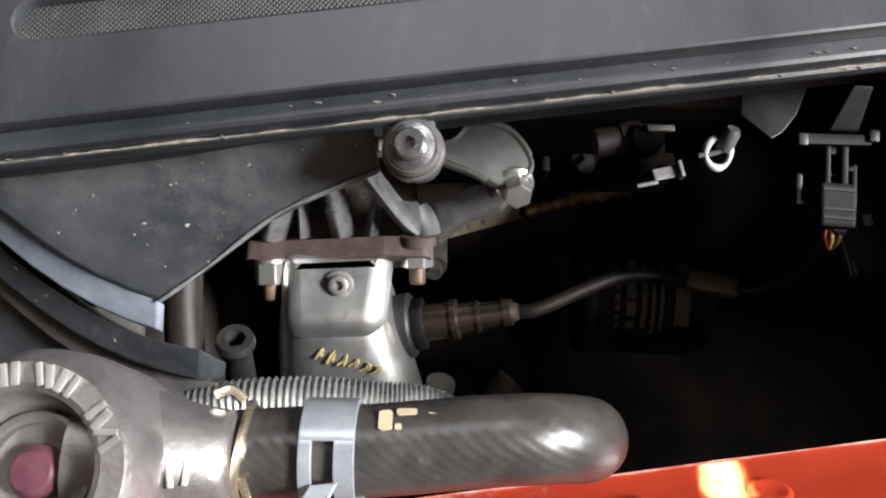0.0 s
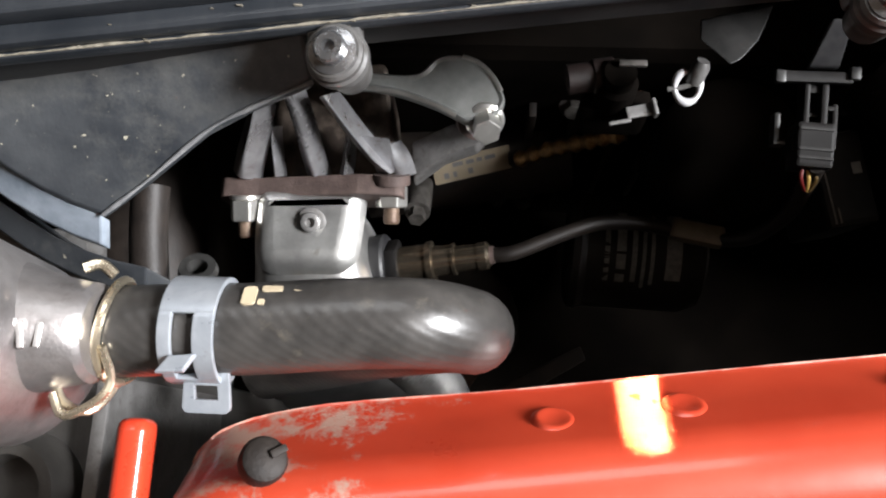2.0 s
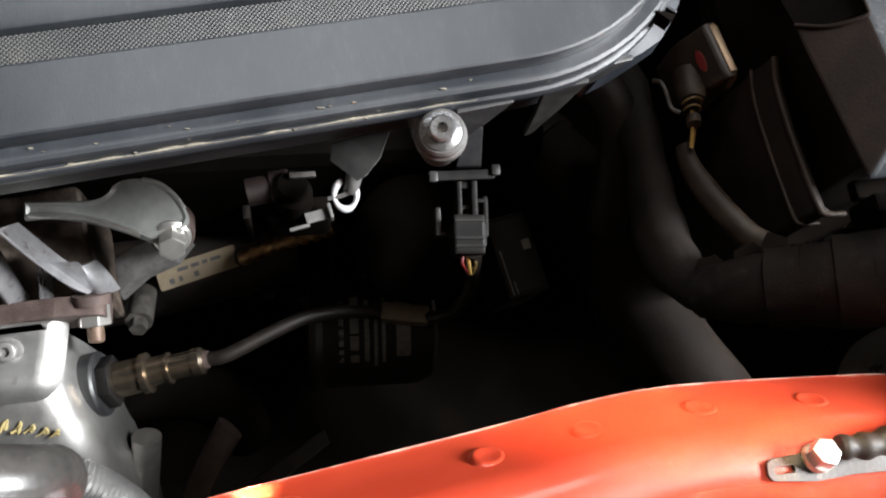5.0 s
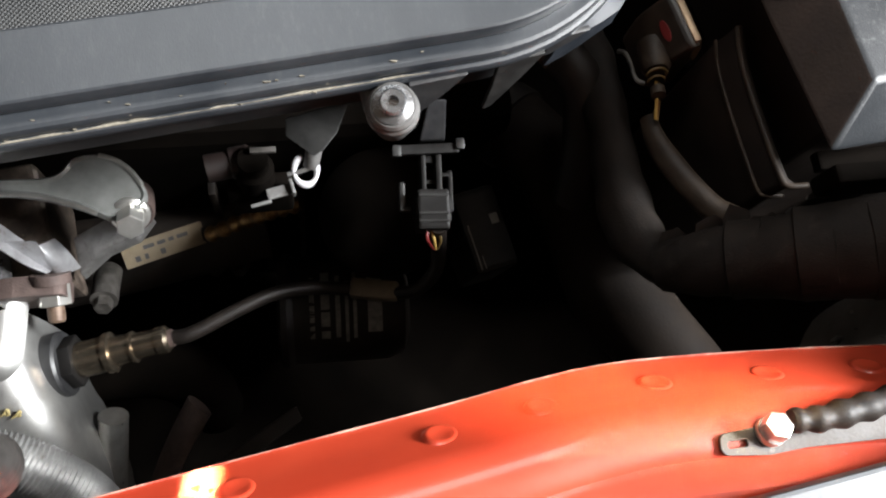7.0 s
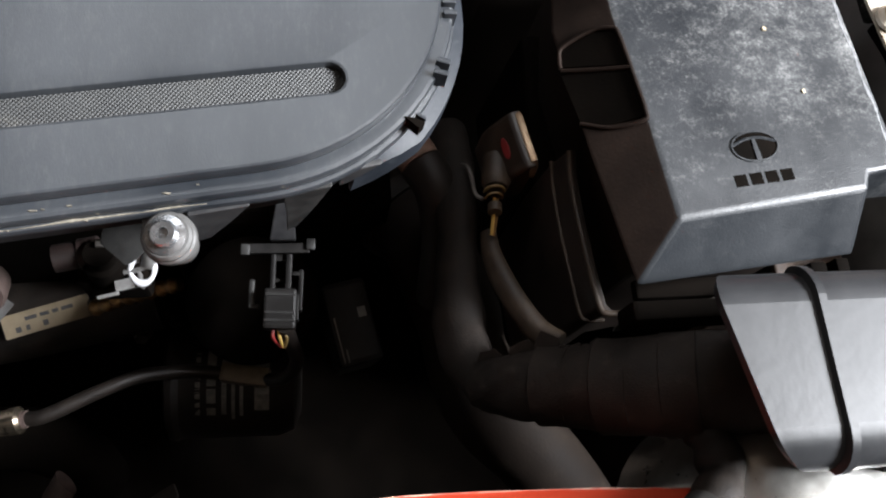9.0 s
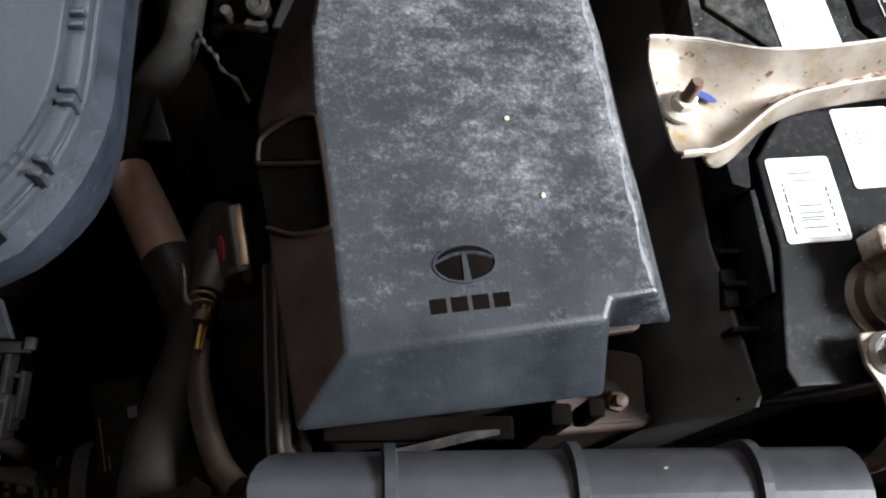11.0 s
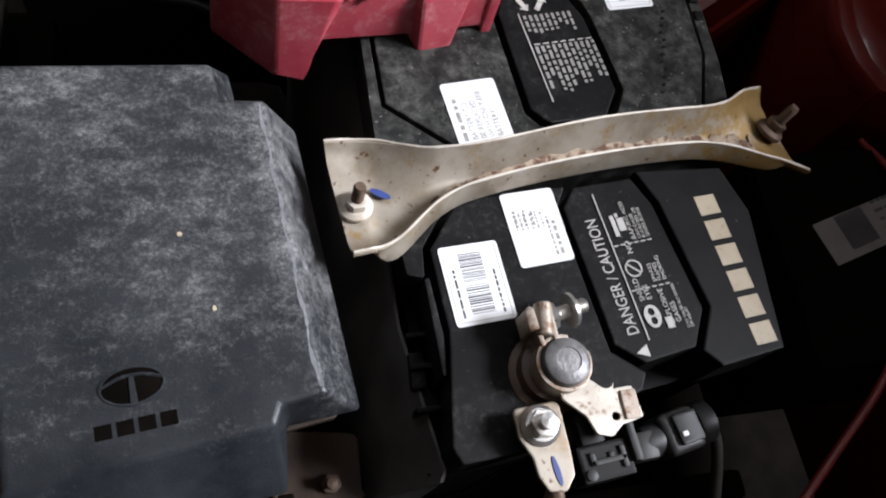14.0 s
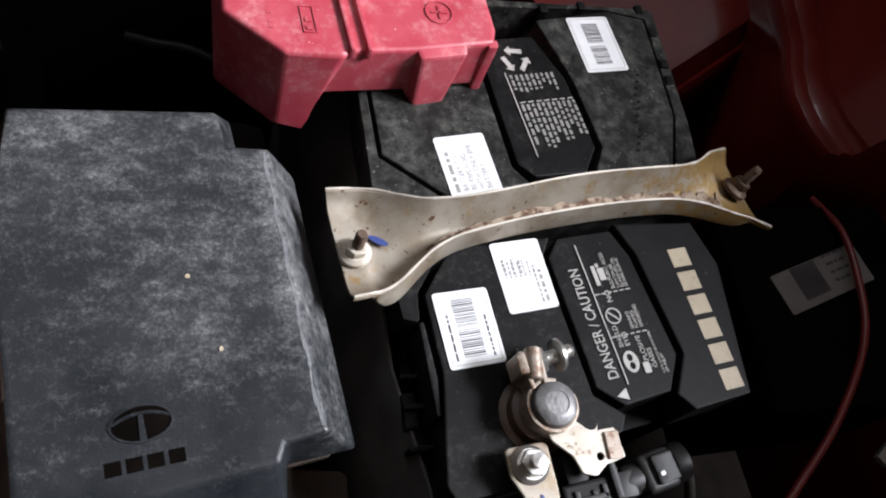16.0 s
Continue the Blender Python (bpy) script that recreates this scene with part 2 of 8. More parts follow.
M_GREYINK = mat("pale_grey_ink", (0.36, 0.35, 0.32), (0.48, 0.46, 0.43), 0.55, bump=0, c3=(0.1, 0.095, 0.09), third=(0.55, 0.72), thirdscale=400)
M_GOLD = mat("faded_gold_paint", (0.33, 0.27, 0.18), (0.43, 0.36, 0.25), 0.5, bump=0, c3=(0.1, 0.08, 0.06), third=(0.55, 0.75), thirdscale=300)
M_YELLOW = mat("yellow_paint_mark", (0.34, 0.2, 0.04), (0.48, 0.32, 0.09), 0.6, bump=0)
M_BLUE = mat("blue_paint_mark", (0.012, 0.025, 0.13), (0.025, 0.05, 0.2), 0.5, bump=0)
M_LEAD = mat("grey_lead", (0.15, 0.145, 0.14), (0.24, 0.235, 0.23), 0.45, 0.6, big=160, bump=0.5, c3=(0.06, 0.045, 0.035), third=(0.55, 0.75), thirdscale=260)
M_CLAMP = mat("grey_coated_clamp", (0.26, 0.285, 0.315), (0.39, 0.415, 0.445), 0.3, 0.5, big=90, bump=0.15, c3=(0.15, 0.14, 0.13), third=(0.6, 0.85), thirdscale=200)
M_SILVERHOSE = mat("silver_corrugated_foil", (0.28, 0.28, 0.275), (0.44, 0.44, 0.43), 0.38, 0.75, big=120, fine=1500, bump=0.5, c3=(0.12, 0.1, 0.08), third=(0.55, 0.75), thirdscale=180)
M_GREYPANEL = mat("pale_grey_plastic", (0.05, 0.054, 0.06), (0.07, 0.074, 0.08), 0.5, big=30, bump=0.1, fleck=((0.25, 0.24, 0.22), 300, 0.76))
M_TAN = mat("tan_sleeve", (0.17, 0.10, 0.075), (0.23, 0.15, 0.115), 0.6, big=90, bump=0.3)
M_WIREGOLD = mat("yellow_passivated_wire", (0.66, 0.57, 0.42), (0.78, 0.7, 0.55), 0.28, 0.95, big=150, bump=0.1)
M_GREYPLASTIC = mat("grey_connector_plastic", (0.05, 0.049, 0.048), (0.085, 0.083, 0.08), 0.45, big=120, bump=0.3, c3=(0.02, 0.016, 0.012), third=(0.5, 0.7), thirdscale=150)
M_COPPER = mat("copper_mesh_sleeve", (0.12, 0.06, 0.02), (0.28, 0.16, 0.06), 0.45, 0.6, big=600, fine=900, bump=0.8)
# unseen walls; dim brown keeps the bounced light weak and warm
M_WALL = mat("unseen_brown_wall", (0.17, 0.13, 0.10), (0.22, 0.17, 0.13), 0.9, big=2, fine=60, bump=0.2)
# near-black grime colour with the deep bay's shade put into it
M_PIT = mat("grime_and_shade_black", (0.0018, 0.0014, 0.0011), (0.005, 0.0038, 0.003), 0.9, big=30, bump=0.4, spec=0.02)
M_POST = mat("tarnished_lead_post", (0.10, 0.096, 0.095), (0.21, 0.205, 0.20), 0.45, 0.4, big=160, bump=0.7, c3=(0.34, 0.32, 0.30), third=(0.6, 0.75), thirdscale=240)
# grey plug plastic darkened for the housing's shade over the connector
M_DARKPLUG = mat("shade_darkened_plug_plastic", (0.0045, 0.0042, 0.004), (0.012, 0.011, 0.0105), 0.5, big=90, fine=1800, bump=0.08, spec=0.16)
M_DULL = mat("oil_stained_steel", (0.05, 0.045, 0.04), (0.14, 0.13, 0.12), 0.45, 0.6, big=140, bump=0.4)
M_RING = mat("greyed_white_plastic", (0.3, 0.3, 0.31), (0.42, 0.42, 0.42), 0.4, big=150, bump=0.1)
M_RUSTLINE = mat("flaking_rust", (0.09, 0.04, 0.018), (0.32, 0.25, 0.18), 0.8, 0.0, big=230, fine=900, bump=1.0, lo=0.42, hi=0.56)
M_HOSEDARK = mat("oily_black_rubber", (0.0056, 0.0041, 0.0034), (0.0155, 0.0114, 0.0090), 0.55, big=70, fine=700, bump=0.4, spec=0.3)
M_RELAY = mat("brown_tinted_metal_case", (0.014, 0.0088, 0.0058), (0.036, 0.0235, 0.0155), 0.42, 0.2, big=80, bump=0.2)
# white paper greyed down for the shade beside the wing
M_DIMPAPER = mat("shade_dimmed_paper", (0.12, 0.112, 0.108), (0.17, 0.155, 0.148), 0.7, big=60, bump=0.1)
M_SKIRT = mat("dusty_blue_grey_plastic", (0.0065, 0.0085, 0.0115), (0.016, 0.019, 0.024), 0.5, big=45, fine=900, bump=0.3, c3=(0.06, 0.065, 0.07), third=(0.58, 0.82), thirdscale=120, spec=0.2)
M_REDPLAIN = mat("red_bracket_paint", (0.42, 0.03, 0.012), (0.5, 0.045, 0.018), 0.28, big=20, fine=500, bump=0.08, coat=0.7)
M_SMALLINK = mat("grey_small_print", (0.2, 0.195, 0.18), (0.3, 0.29, 0.27), 0.55, bump=0)
M_REDCABLE = mat("dark_red_cable", (0.11, 0.008, 0.008), (0.16, 0.014, 0.012), 0.45, big=80, bump=0.1)
M_HOSEWEAVE = mat("woven_black_rubber", (0.020, 0.019, 0.018), (0.045, 0.042, 0.039), 0.33, big=90, fine=900, bump=0.12, c3=(0.085, 0.075, 0.06), third=(0.58, 0.8), thirdscale=200, weave=230)
M_PLATE = mat("dull_pressed_steel", (0.15, 0.155, 0.147), (0.25, 0.255, 0.245), 0.4, 0.45, big=70, bump=0.2, c3=(0.16, 0.145, 0.12), third=(0.58, 0.8), thirdscale=120)
M_WORN = mat("rubbed_pale_plastic", (0.10, 0.103, 0.108), (0.21, 0.213, 0.218), 0.4, big=200, bump=0.3)
M_DARKRED = mat("oily_red_brown_fitting", (0.0055, 0.0022, 0.0016), (0.013, 0.0055, 0.004), 0.6, big=90, bump=0.3)
M_CLAMPRUST = mat("rust_bitten_clamp_plate", (0.24, 0.19, 0.145), (0.36, 0.31, 0.26), 0.45, 0.35, big=90, fine=1500, bump=0.25, c3=(0.13, 0.06, 0.025), third=(0.5, 0.62), thirdscale=230)
M_SCREW = mat("bright_plated_screw", (0.20, 0.21, 0.22), (0.36, 0.36, 0.365), 0.26, 0.9, big=200, bump=0.2, c3=(0.14, 0.12, 0.1), third=(0.56, 0.75), thirdscale=260)
M_HOSEDUST = mat("dusty_brown_black_rubber", (0.0062, 0.0040, 0.0029), (0.0155, 0.0108, 0.0078), 0.75, big=26, fine=600, bump=0.5, c3=(0.034, 0.026, 0.018), third=(0.55, 0.8), thirdscale=45, spec=0.12, fleck=((0.10, 0.09, 0.075), 260, 0.76))
M_BRASSDULL = mat("dull_ochre_wire", (0.07, 0.042, 0.012), (0.13, 0.085, 0.028), 0.5, bump=0)
M_PLUGGREY = mat("dusty_plug_plastic", (0.010, 0.0098, 0.0095), (0.024, 0.0235, 0.0225), 0.45, big=120, fine=1500, bump=0.15, c3=(0.075, 0.072, 0.066), third=(0.58, 0.8), thirdscale=260, spec=0.3)
M_PITTED = mat("pitted_pale_plate", (0.36, 0.32, 0.26), (0.5, 0.46, 0.4), 0.45, 0.3, big=120, fine=1500, bump=0.3, c3=(0.12, 0.07, 0.035), third=(0.56, 0.64), thirdscale=330)
M_RIB = mat("smooth_cast_rib", (0.26, 0.255, 0.26), (0.46, 0.46, 0.475), 0.3, 0.7, big=60, fine=900, bump=0.3, c3=(0.15, 0.105, 0.075), third=(0.56, 0.72), thirdscale=110)
M_STAIN = mat("brown_stained_casting", (0.035, 0.025, 0.019), (0.16, 0.125, 0.10), 0.6, 0.2, big=70, bump=0.5, lo=0.45, hi=0.68, c3=(0.22, 0.18, 0.14), third=(0.62, 0.75), thirdscale=160)
# worn band; its pale blue also paints the sky sheen of black plastic
M_BAND = mat("worn_sheen_pale_plastic", (0.13, 0.155, 0.185), (0.26, 0.295, 0.335), 0.2, big=60, bump=0.1, c3=(0.09, 0.09, 0.09), third=(0.6, 0.8), thirdscale=90, fleck=((0.5, 0.48, 0.42), 420, 0.76))
M_CHIPPED = mat("chipped_paint_edge", (0.32, 0.06, 0.04), (0.4, 0.24, 0.19), 0.5, big=160, bump=0.3, lo=0.4, hi=0.6)
M_NECKWORN = mat("rubbed_bright_aluminium", (0.32, 0.305, 0.3), (0.46, 0.445, 0.43), 0.4, 0.7, big=120, bump=0.2)
M_FADEDINK = mat("faded_grey_ink", (0.16, 0.15, 0.14), (0.42, 0.4, 0.38), 0.6, big=300, bump=0)
M_OLIVE = mat("olive_brown_clip_plastic", (0.075, 0.058, 0.034), (0.13, 0.10, 0.062), 0.5, big=120, bump=0.3)
M_TANK = mat("dusty_grey_tank_plastic", (0.030, 0.028, 0.026), (0.068, 0.064, 0.058), 0.5, big=40, bump=0.3)
M_SLEEVE = mat("brown_dusty_plastic_sleeve", (0.018, 0.0118, 0.0078), (0.048, 0.033, 0.022), 0.55, big=120, fine=700, bump=0.4, spec=0.3)
M_GILT = mat("gilt_relay_metal", (0.20, 0.13, 0.075), (0.32, 0.23, 0.15), 0.38, 0.6, big=90, bump=0.15, c3=(0.4, 0.2, 0.08), third=(0.6, 0.75), thirdscale=120)
M_FLOOR = mat("grey_concrete_floor", (0.16, 0.14, 0.12), (0.2, 0.18, 0.16), 0.85, big=3, fine=80, bump=0.3)

# ---- shape helpers ----


def merge(bm, other, m=None):
    if m is not None:
        bmesh.ops.transform(other, matrix=m, verts=other.verts)
    me = bpy.data.meshes.new("tmp")
    other.to_mesh(me)
    other.free()
    bm.from_mesh(me)
    bpy.data.meshes.remove(me)
    return bm


def bevelled(bm, r, seg=2, angle=25):
    if r:
        edges = [e for e in bm.edges if len(e.link_faces) == 2 and e.calc_face_angle(0) > radians(angle)]
        bmesh.ops.bevel(bm, geom=edges, offset=r, segments=seg, affect="EDGES", profile=0.6, clamp_overlap=True)
    return bm


def loft(bm, loops, caps=True, bevel=0.0, seg=2, closed=True, m=None):
    """Skin loops of equal length; closed loops get end caps."""
    b = bmesh.new()
    rows = [[b.verts.new(p) for p in loop] for loop in loops]
    n = len(rows[0])
    for lo, hi in zip(rows, rows[1:]):
        for k in range(n if closed else n - 1):
            b.faces.new((lo[k], lo[(k + 1) % n], hi[(k + 1) % n], hi[k]))
    if caps and closed:
        b.faces.new(rows[0][::-1])
        b.faces.new(rows[-1])
    bmesh.ops.recalc_face_normals(b, faces=b.faces)
    bevelled(b, bevel, seg)
    return merge(bm, b, m)


def box(bm, lo, hi, bevel=0.0, m=None, seg=2):
    (a, b, c), (d, e, f) = lo, hi
    return loft(bm, [[(a, b, c), (d, b, c), (d, e, c), (a, e, c)], [(a, b, f), (d, b, f), (d, e, f), (a, e, f)]], True, bevel, seg, True, m)


def prism(bm, pts, z0, z1, bevel=0.0, m=None, seg=2):
    return loft(bm, [[(x, y, z0) for x, y in pts], [(x, y, z1) for x, y in pts]], True, bevel, seg, True, m)


def grow(pts, d):
    """The outline pushed outwards by d (inwards if negative); counter-clockwise points."""
    res, n = [], len(pts)
    for k in range(n):
        p, a, b = Vector(pts[k]), Vector(pts[k - 1]), Vector(pts[(k + 1) % n])
        u, v = (p - a).normalized(), (b - p).normalized()
        n1, n2 = Vector((u.y, -u.x)), Vector((v.y, -v.x))
        s = n1 + n2
        res.append(tuple(p + s * (d / max(0.3, 1 + n1.dot(n2)))))
    return res


def rounded(corners, seg=8):
    """Outline from (x, y, radius) corners."""
    res, n = [], len(corners)
    for k in range(n):
        p, a, b = Vector(corners[k][:2]), Vector(corners[k - 1][:2]), Vector(corners[(k + 1) % n][:2])
        r = corners[k][2]
        u, v = (a - p).normalized(), (b - p).normalized()
        half = math.acos(max(-1, min(1, u.dot(v)))) / 2
        if r <= 0 or half > 1.55:
            res.append(tuple(p))
            continue
        c = p + (u + v).normalized() * (r / math.sin(half))
        s, e = p + u * (r / math.tan(half)) - c, p + v * (r / math.tan(half)) - c
        a0, a1 = math.atan2(s.y, s.x), math.atan2(e.y, e.x)
        da = (a1 - a0 + math.pi) % (2 * math.pi) - math.pi
        res += [(c.x + r * math.cos(a0 + da * i / seg), c.y + r * math.sin(a0 + da * i / seg)) for i in range(seg + 1)]
    return res


def ring_plate(bm, outer, holes, z0, z1, bevel=0.0):
    """A plate with holes, as a filled outline pulled to thickness."""
    b = bmesh.new()
    edges = []
    for loop in [outer, *holes]:
        vs = [b.verts.new((x, y, z1)) for x, y in loop]
        edges += [b.edges.new((vs[k], vs[(k + 1) % len(vs)])) for k in range(len(vs))]
    bmesh.ops.triangle_fill(b, use_beauty=True, edges=edges)
    bmesh.ops.dissolve_limit(b, angle_limit=0.01, verts=b.verts, edges=b.edges)
    top = list(b.faces)
    got = bmesh.ops.extrude_face_region(b, geom=top)
    bmesh.ops.translate(b, vec=(0, 0, z0 - z1), verts=[g for g in got["geom"] if isinstance(g, bmesh.types.BMVert)])
    bmesh.ops.recalc_face_normals(b, faces=b.faces)
    bevelled(b, bevel, 2)
    return merge(bm, b)


def spline(pts, per=6):
    """A smooth line through the points."""
    P = [Vector(p) for p in pts]
    P = [P[0] * 2 - P[1], *P, P[-1] * 2 - P[-2]]
    res = []
    for k in range(1, len(P) - 2):
        for i in range(per):
            t = i / per
            a, b, c, d = P[k - 1:k + 3]
            res.append(0.5 * (2 * b + (c - a) * t + (2 * a - 5 * b + 4 * c - d) * t * t + (3 * b - a - 3 * c + d) * t ** 3))
    return res + [P[-2]]


def tube(bm, pts, r, seg=12, per=6, smooth=True, flat=1.0):
    """A pipe along the points; r is a radius or a function of 0..1."""
    P = spline(pts, per) if smooth else [Vector(p) for p in pts]
    side = None
    loops = []
    for k, p in enumerate(P):
        d = (P[min(k + 1, len(P) - 1)] - P[max(k - 1, 0)]).normalized()
        side = d.orthogonal().normalized() if side is None else (side - d * side.dot(d)).normalized()
        up = d.cross(side)
        q = r(k / (len(P) - 1)) if callable(r) else r
        loops.append([tuple(p + (side * math.cos(a) + up * math.sin(a) * flat) * q) for a in (2 * math.pi * i / seg for i in range(seg))])
    return loft(bm, loops)


def frame_on(origin, axis, ref=None):
    """A pose whose z axis points along the axis."""
    z = Vector(axis).normalized()
    x = (Vector(ref) - z * Vector(ref).dot(z)).normalized() if ref else z.orthogonal().normalized()
    y = z.cross(x)
    return Matrix((x, y, z)).transposed().to_4x4() if origin is None else Matrix.Translation(origin) @ Matrix((x, y, z)).transposed().to_4x4()


def lathe(bm, profile, origin, axis, seg=28, bevel=0.0):
    """Turn (radius, height) points round the axis."""
    loops = [[(max(r, 1e-5) * math.cos(2 * math.pi * i / seg), max(r, 1e-5) * math.sin(2 * math.pi * i / seg), h) for i in range(seg)] for r, h in profile]
    return loft(bm, loops, True, bevel, 2, True, frame_on(origin, axis))


def hexagon(bm, origin, axis, flats, h, bevel=0.0006, turn=0.0):
    r = flats / math.sqrt(3)
    pts = [(r * math.cos(math.pi / 3 * i + turn), r * math.sin(math.pi / 3 * i + turn)) for i in range(6)]
    return prism(bm, pts, 0, h, bevel, frame_on(origin, axis))


def oval(cx, cy, rx, ry, seg=32, turn=0.0):
    c, s = math.cos(turn), math.sin(turn)
    return [(cx + rx * math.cos(a) * c - ry * math.sin(a) * s, cy + rx * math.cos(a) * s + ry * math.sin(a) * c) for a in (2 * math.pi * i / seg for i in range(seg))]


# ---- object helpers ----


def mesh_from(name, bm, material):
    bmesh.ops.remove_doubles(bm, verts=bm.verts, dist=1e-6)
    bmesh.ops.recalc_face_normals(bm, faces=bm.faces)
    for f in bm.faces:
        f.smooth = True
    for e in bm.edges:
        if len(e.link_faces) != 2:
            e.smooth = False
            continue
        an, ar = e.calc_face_angle(0), sorted(f.calc_area() for f in e.link_faces)
        e.smooth = an < radians(38) and not (an > radians(5) and ar[1] > 10 * ar[0])
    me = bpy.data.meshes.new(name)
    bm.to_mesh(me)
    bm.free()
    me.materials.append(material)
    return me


def world_of(ob):
    return world_of(ob.parent) @ ob.matrix_parent_inverse @ ob.matrix_basis if ob.parent else ob.matrix_basis.copy()


def part(name, bm, material, parent=None, label=""):
    ob = new(name, mesh_from(name, bm, material))
    if parent:
        ob.parent = parent
        ob.matrix_parent_inverse = world_of(parent).inverted()
    return tagged(ob, label)


def thing(name, at, label, category, group="", kind=""):
    ob = new(name)
    ob.empty_display_size = 0.01
    ob.matrix_basis = Matrix.Translation(at)
    return tagged(ob, label, category, group, kind)


def solid(name, bm, material, label, category, group="", kind=""):
    return tagged(part(name, bm, material), label, category, group, kind)


def lettering(name, body, size, at, turn, material, parent, depth=0.00015, wide=1.0, align="LEFT"):
    """Words in the built-in font, as a thin mesh lying at a pose."""
    cu = bpy.data.curves.new(name, "FONT")
    cu.body, cu.size, cu.extrude, cu.align_x, cu.space_line = body, size, depth, align, 0.85
    tmp = bpy.data.objects.new("tmp", cu)
    scene.collection.objects.link(tmp)
    bpy.context.view_layer.update()
    me = bpy.data.meshes.new_from_object(tmp.evaluated_get(bpy.context.evaluated_depsgraph_get()))
    bpy.data.objects.remove(tmp)
    bpy.data.curves.remove(cu)
    b = bmesh.new()
    b.from_mesh(me)
    bpy.data.meshes.remove(me)
    m = at if isinstance(at, Matrix) else pose(*at, 0, 0, turn)
    bmesh.ops.transform(b, matrix=m @ Matrix.Diagonal((wide, 1, 1, 1)), verts=b.verts)
    return part(name, b, material, parent)


def bars(bm, m, lines, length, pitch, height, thick=0.0002, seed=1, fill=0.86, word=0.012):
    """Rows of plain bars in place of writing that cannot be read."""
    rnd = random.Random(seed)
    for i in range(lines):
        x = 0.0
        end = length * (1 if i < lines - 1 else rnd.uniform(0.5, 0.9)) * rnd.uniform(fill, 1)
        while x < end:
            w = min(word * rnd.uniform(0.4, 1.2), end - x)
            if w > height * 0.6:
                box(bm, (x, -i * pitch, 0), (x + w, -i * pitch + height, thick), 0, m)
            x += w + height * 0.8
    return bm

# ---- setting ----


def slab(name, lo, hi, material, label):
    b = bmesh.new()
    box(b, lo, hi, 0)
    return solid(name, b, material, label, "structure", kind="structure")


slab("ground", (-3.2, -3.2, -0.1), (3.4, 3.4, 0.0), M_FLOOR, "grey concrete floor of the garage")
slab("wall_north", (-3.2, 3.2, 0.0), (3.4, 3.3, 2.9), M_WALL, "unseen plain brown wall closing the garage")
slab("wall_south", (-3.2, -3.3, 0.0), (3.4, -3.2, 2.9), M_WALL, "unseen plain brown wall closing the garage")
slab("wall_west", (-3.3, -3.2, 0.0), (-3.2, 3.2, 2.9), M_WALL, "unseen plain brown wall closing the garage")
slab("wall_east", (3.4, -3.2, 0.0), (3.5, 3.2, 2.9), M_WALL, "unseen plain brown wall closing the garage")
slab("ceiling", (-3.2, -3.2, 2.9), (3.4, 3.2, 3.0), M_WALL, "unseen plain brown ceiling closing the garage")
slab("trim_undertray", (-0.748, -0.178, 0.0), (0.948, 0.618, 0.31), M_PIT, "grimy tray under the engine bay, blackened for deep shade")
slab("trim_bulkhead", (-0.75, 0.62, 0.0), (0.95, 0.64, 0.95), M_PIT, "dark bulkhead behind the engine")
# unseen wing, black so that no red reflects in the heat shield
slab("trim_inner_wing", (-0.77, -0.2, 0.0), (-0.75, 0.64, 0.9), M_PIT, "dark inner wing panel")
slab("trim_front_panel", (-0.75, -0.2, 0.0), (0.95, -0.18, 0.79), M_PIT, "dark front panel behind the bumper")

# ---- red front crossmember ----


def crossmember():
    t = thing("front_crossmember", (0.12, 0.0, 0.76), "glossy red painted steel crossmember with pressed dimples and scuffs", "car panel")
    rear = [(-0.0145, -0.004, 0.806), (-0.0125, 0.006, 0.806), (-0.004, 0.0130, 0.806), (0.017, 0.0185, 0.804), (0.061, 0.0240, 0.801), (0.104, 0.0300, 0.799), (0.156, 0.0370, 0.797), (0.19, 0.0420, 0.796), (0.217, 0.0437, 0.796), (0.268, 0.0418, 0.796), (0.314, 0.0385, 0.796)]
    rear = [tuple(p) for p in spline(rear, 4)]
    sec = [(0.0, -0.004), (0.0, 0.0), (-0.0012, 0.0012), (-0.0075, 0.0105), (-0.0125, 0.0185), (-0.0155, 0.0225), (-0.021, 0.0255), (-0.028, 0.0260), (-0.0305, 0.0250), (-0.0325, 0.0256), (-0.036, 0.0282), (-0.039, 0.0290), (-0.09, 0.027), (-0.13, 0.0), (-0.13, -0.01), (-0.03, 0.0)]
    loops = [[(x, y + dy, z + dz + (0.0 if x > 0.03 else 0)) for dy, dz in sec] for x, y, z in rear]
    b = bmesh.new()
    loft(b, loops, True, 0.0)
    body = part("panel", b, M_RED, t)
    for x in (0.0701, 0.1, 0.1536, 0.183, 0.2173, 0.2522, 0.2850):
        near = min(rear, key=lambda p: abs(p[0] - x))
        o = Vector((x, near[1] - 0.0079, near[2] + 0.0118))
        b = bmesh.new()
        lathe(b, [(0.0054, -0.0008), (0.0048, -0.0002), (0.0042, 0.0002), (0.0034, 0.0002), (0.0024, -0.0001), (0.0, -0.0001)], o, (0, 0.82, 0.57), 20)
        part("dimple", b, M_RED, body)
    b = bmesh.new()
    tube(b, [(x, y + 0.0001, z + 0.0002) for x, y, z in rear[3:]], lambda u: 0.0002 + 0.00014 * math.sin(u * 70) * math.sin(u * 23), 8, smooth=False)
    part("bare_edge", b, M_CHIPPED, body, "chipped pale edge")
    return t


crossmember()


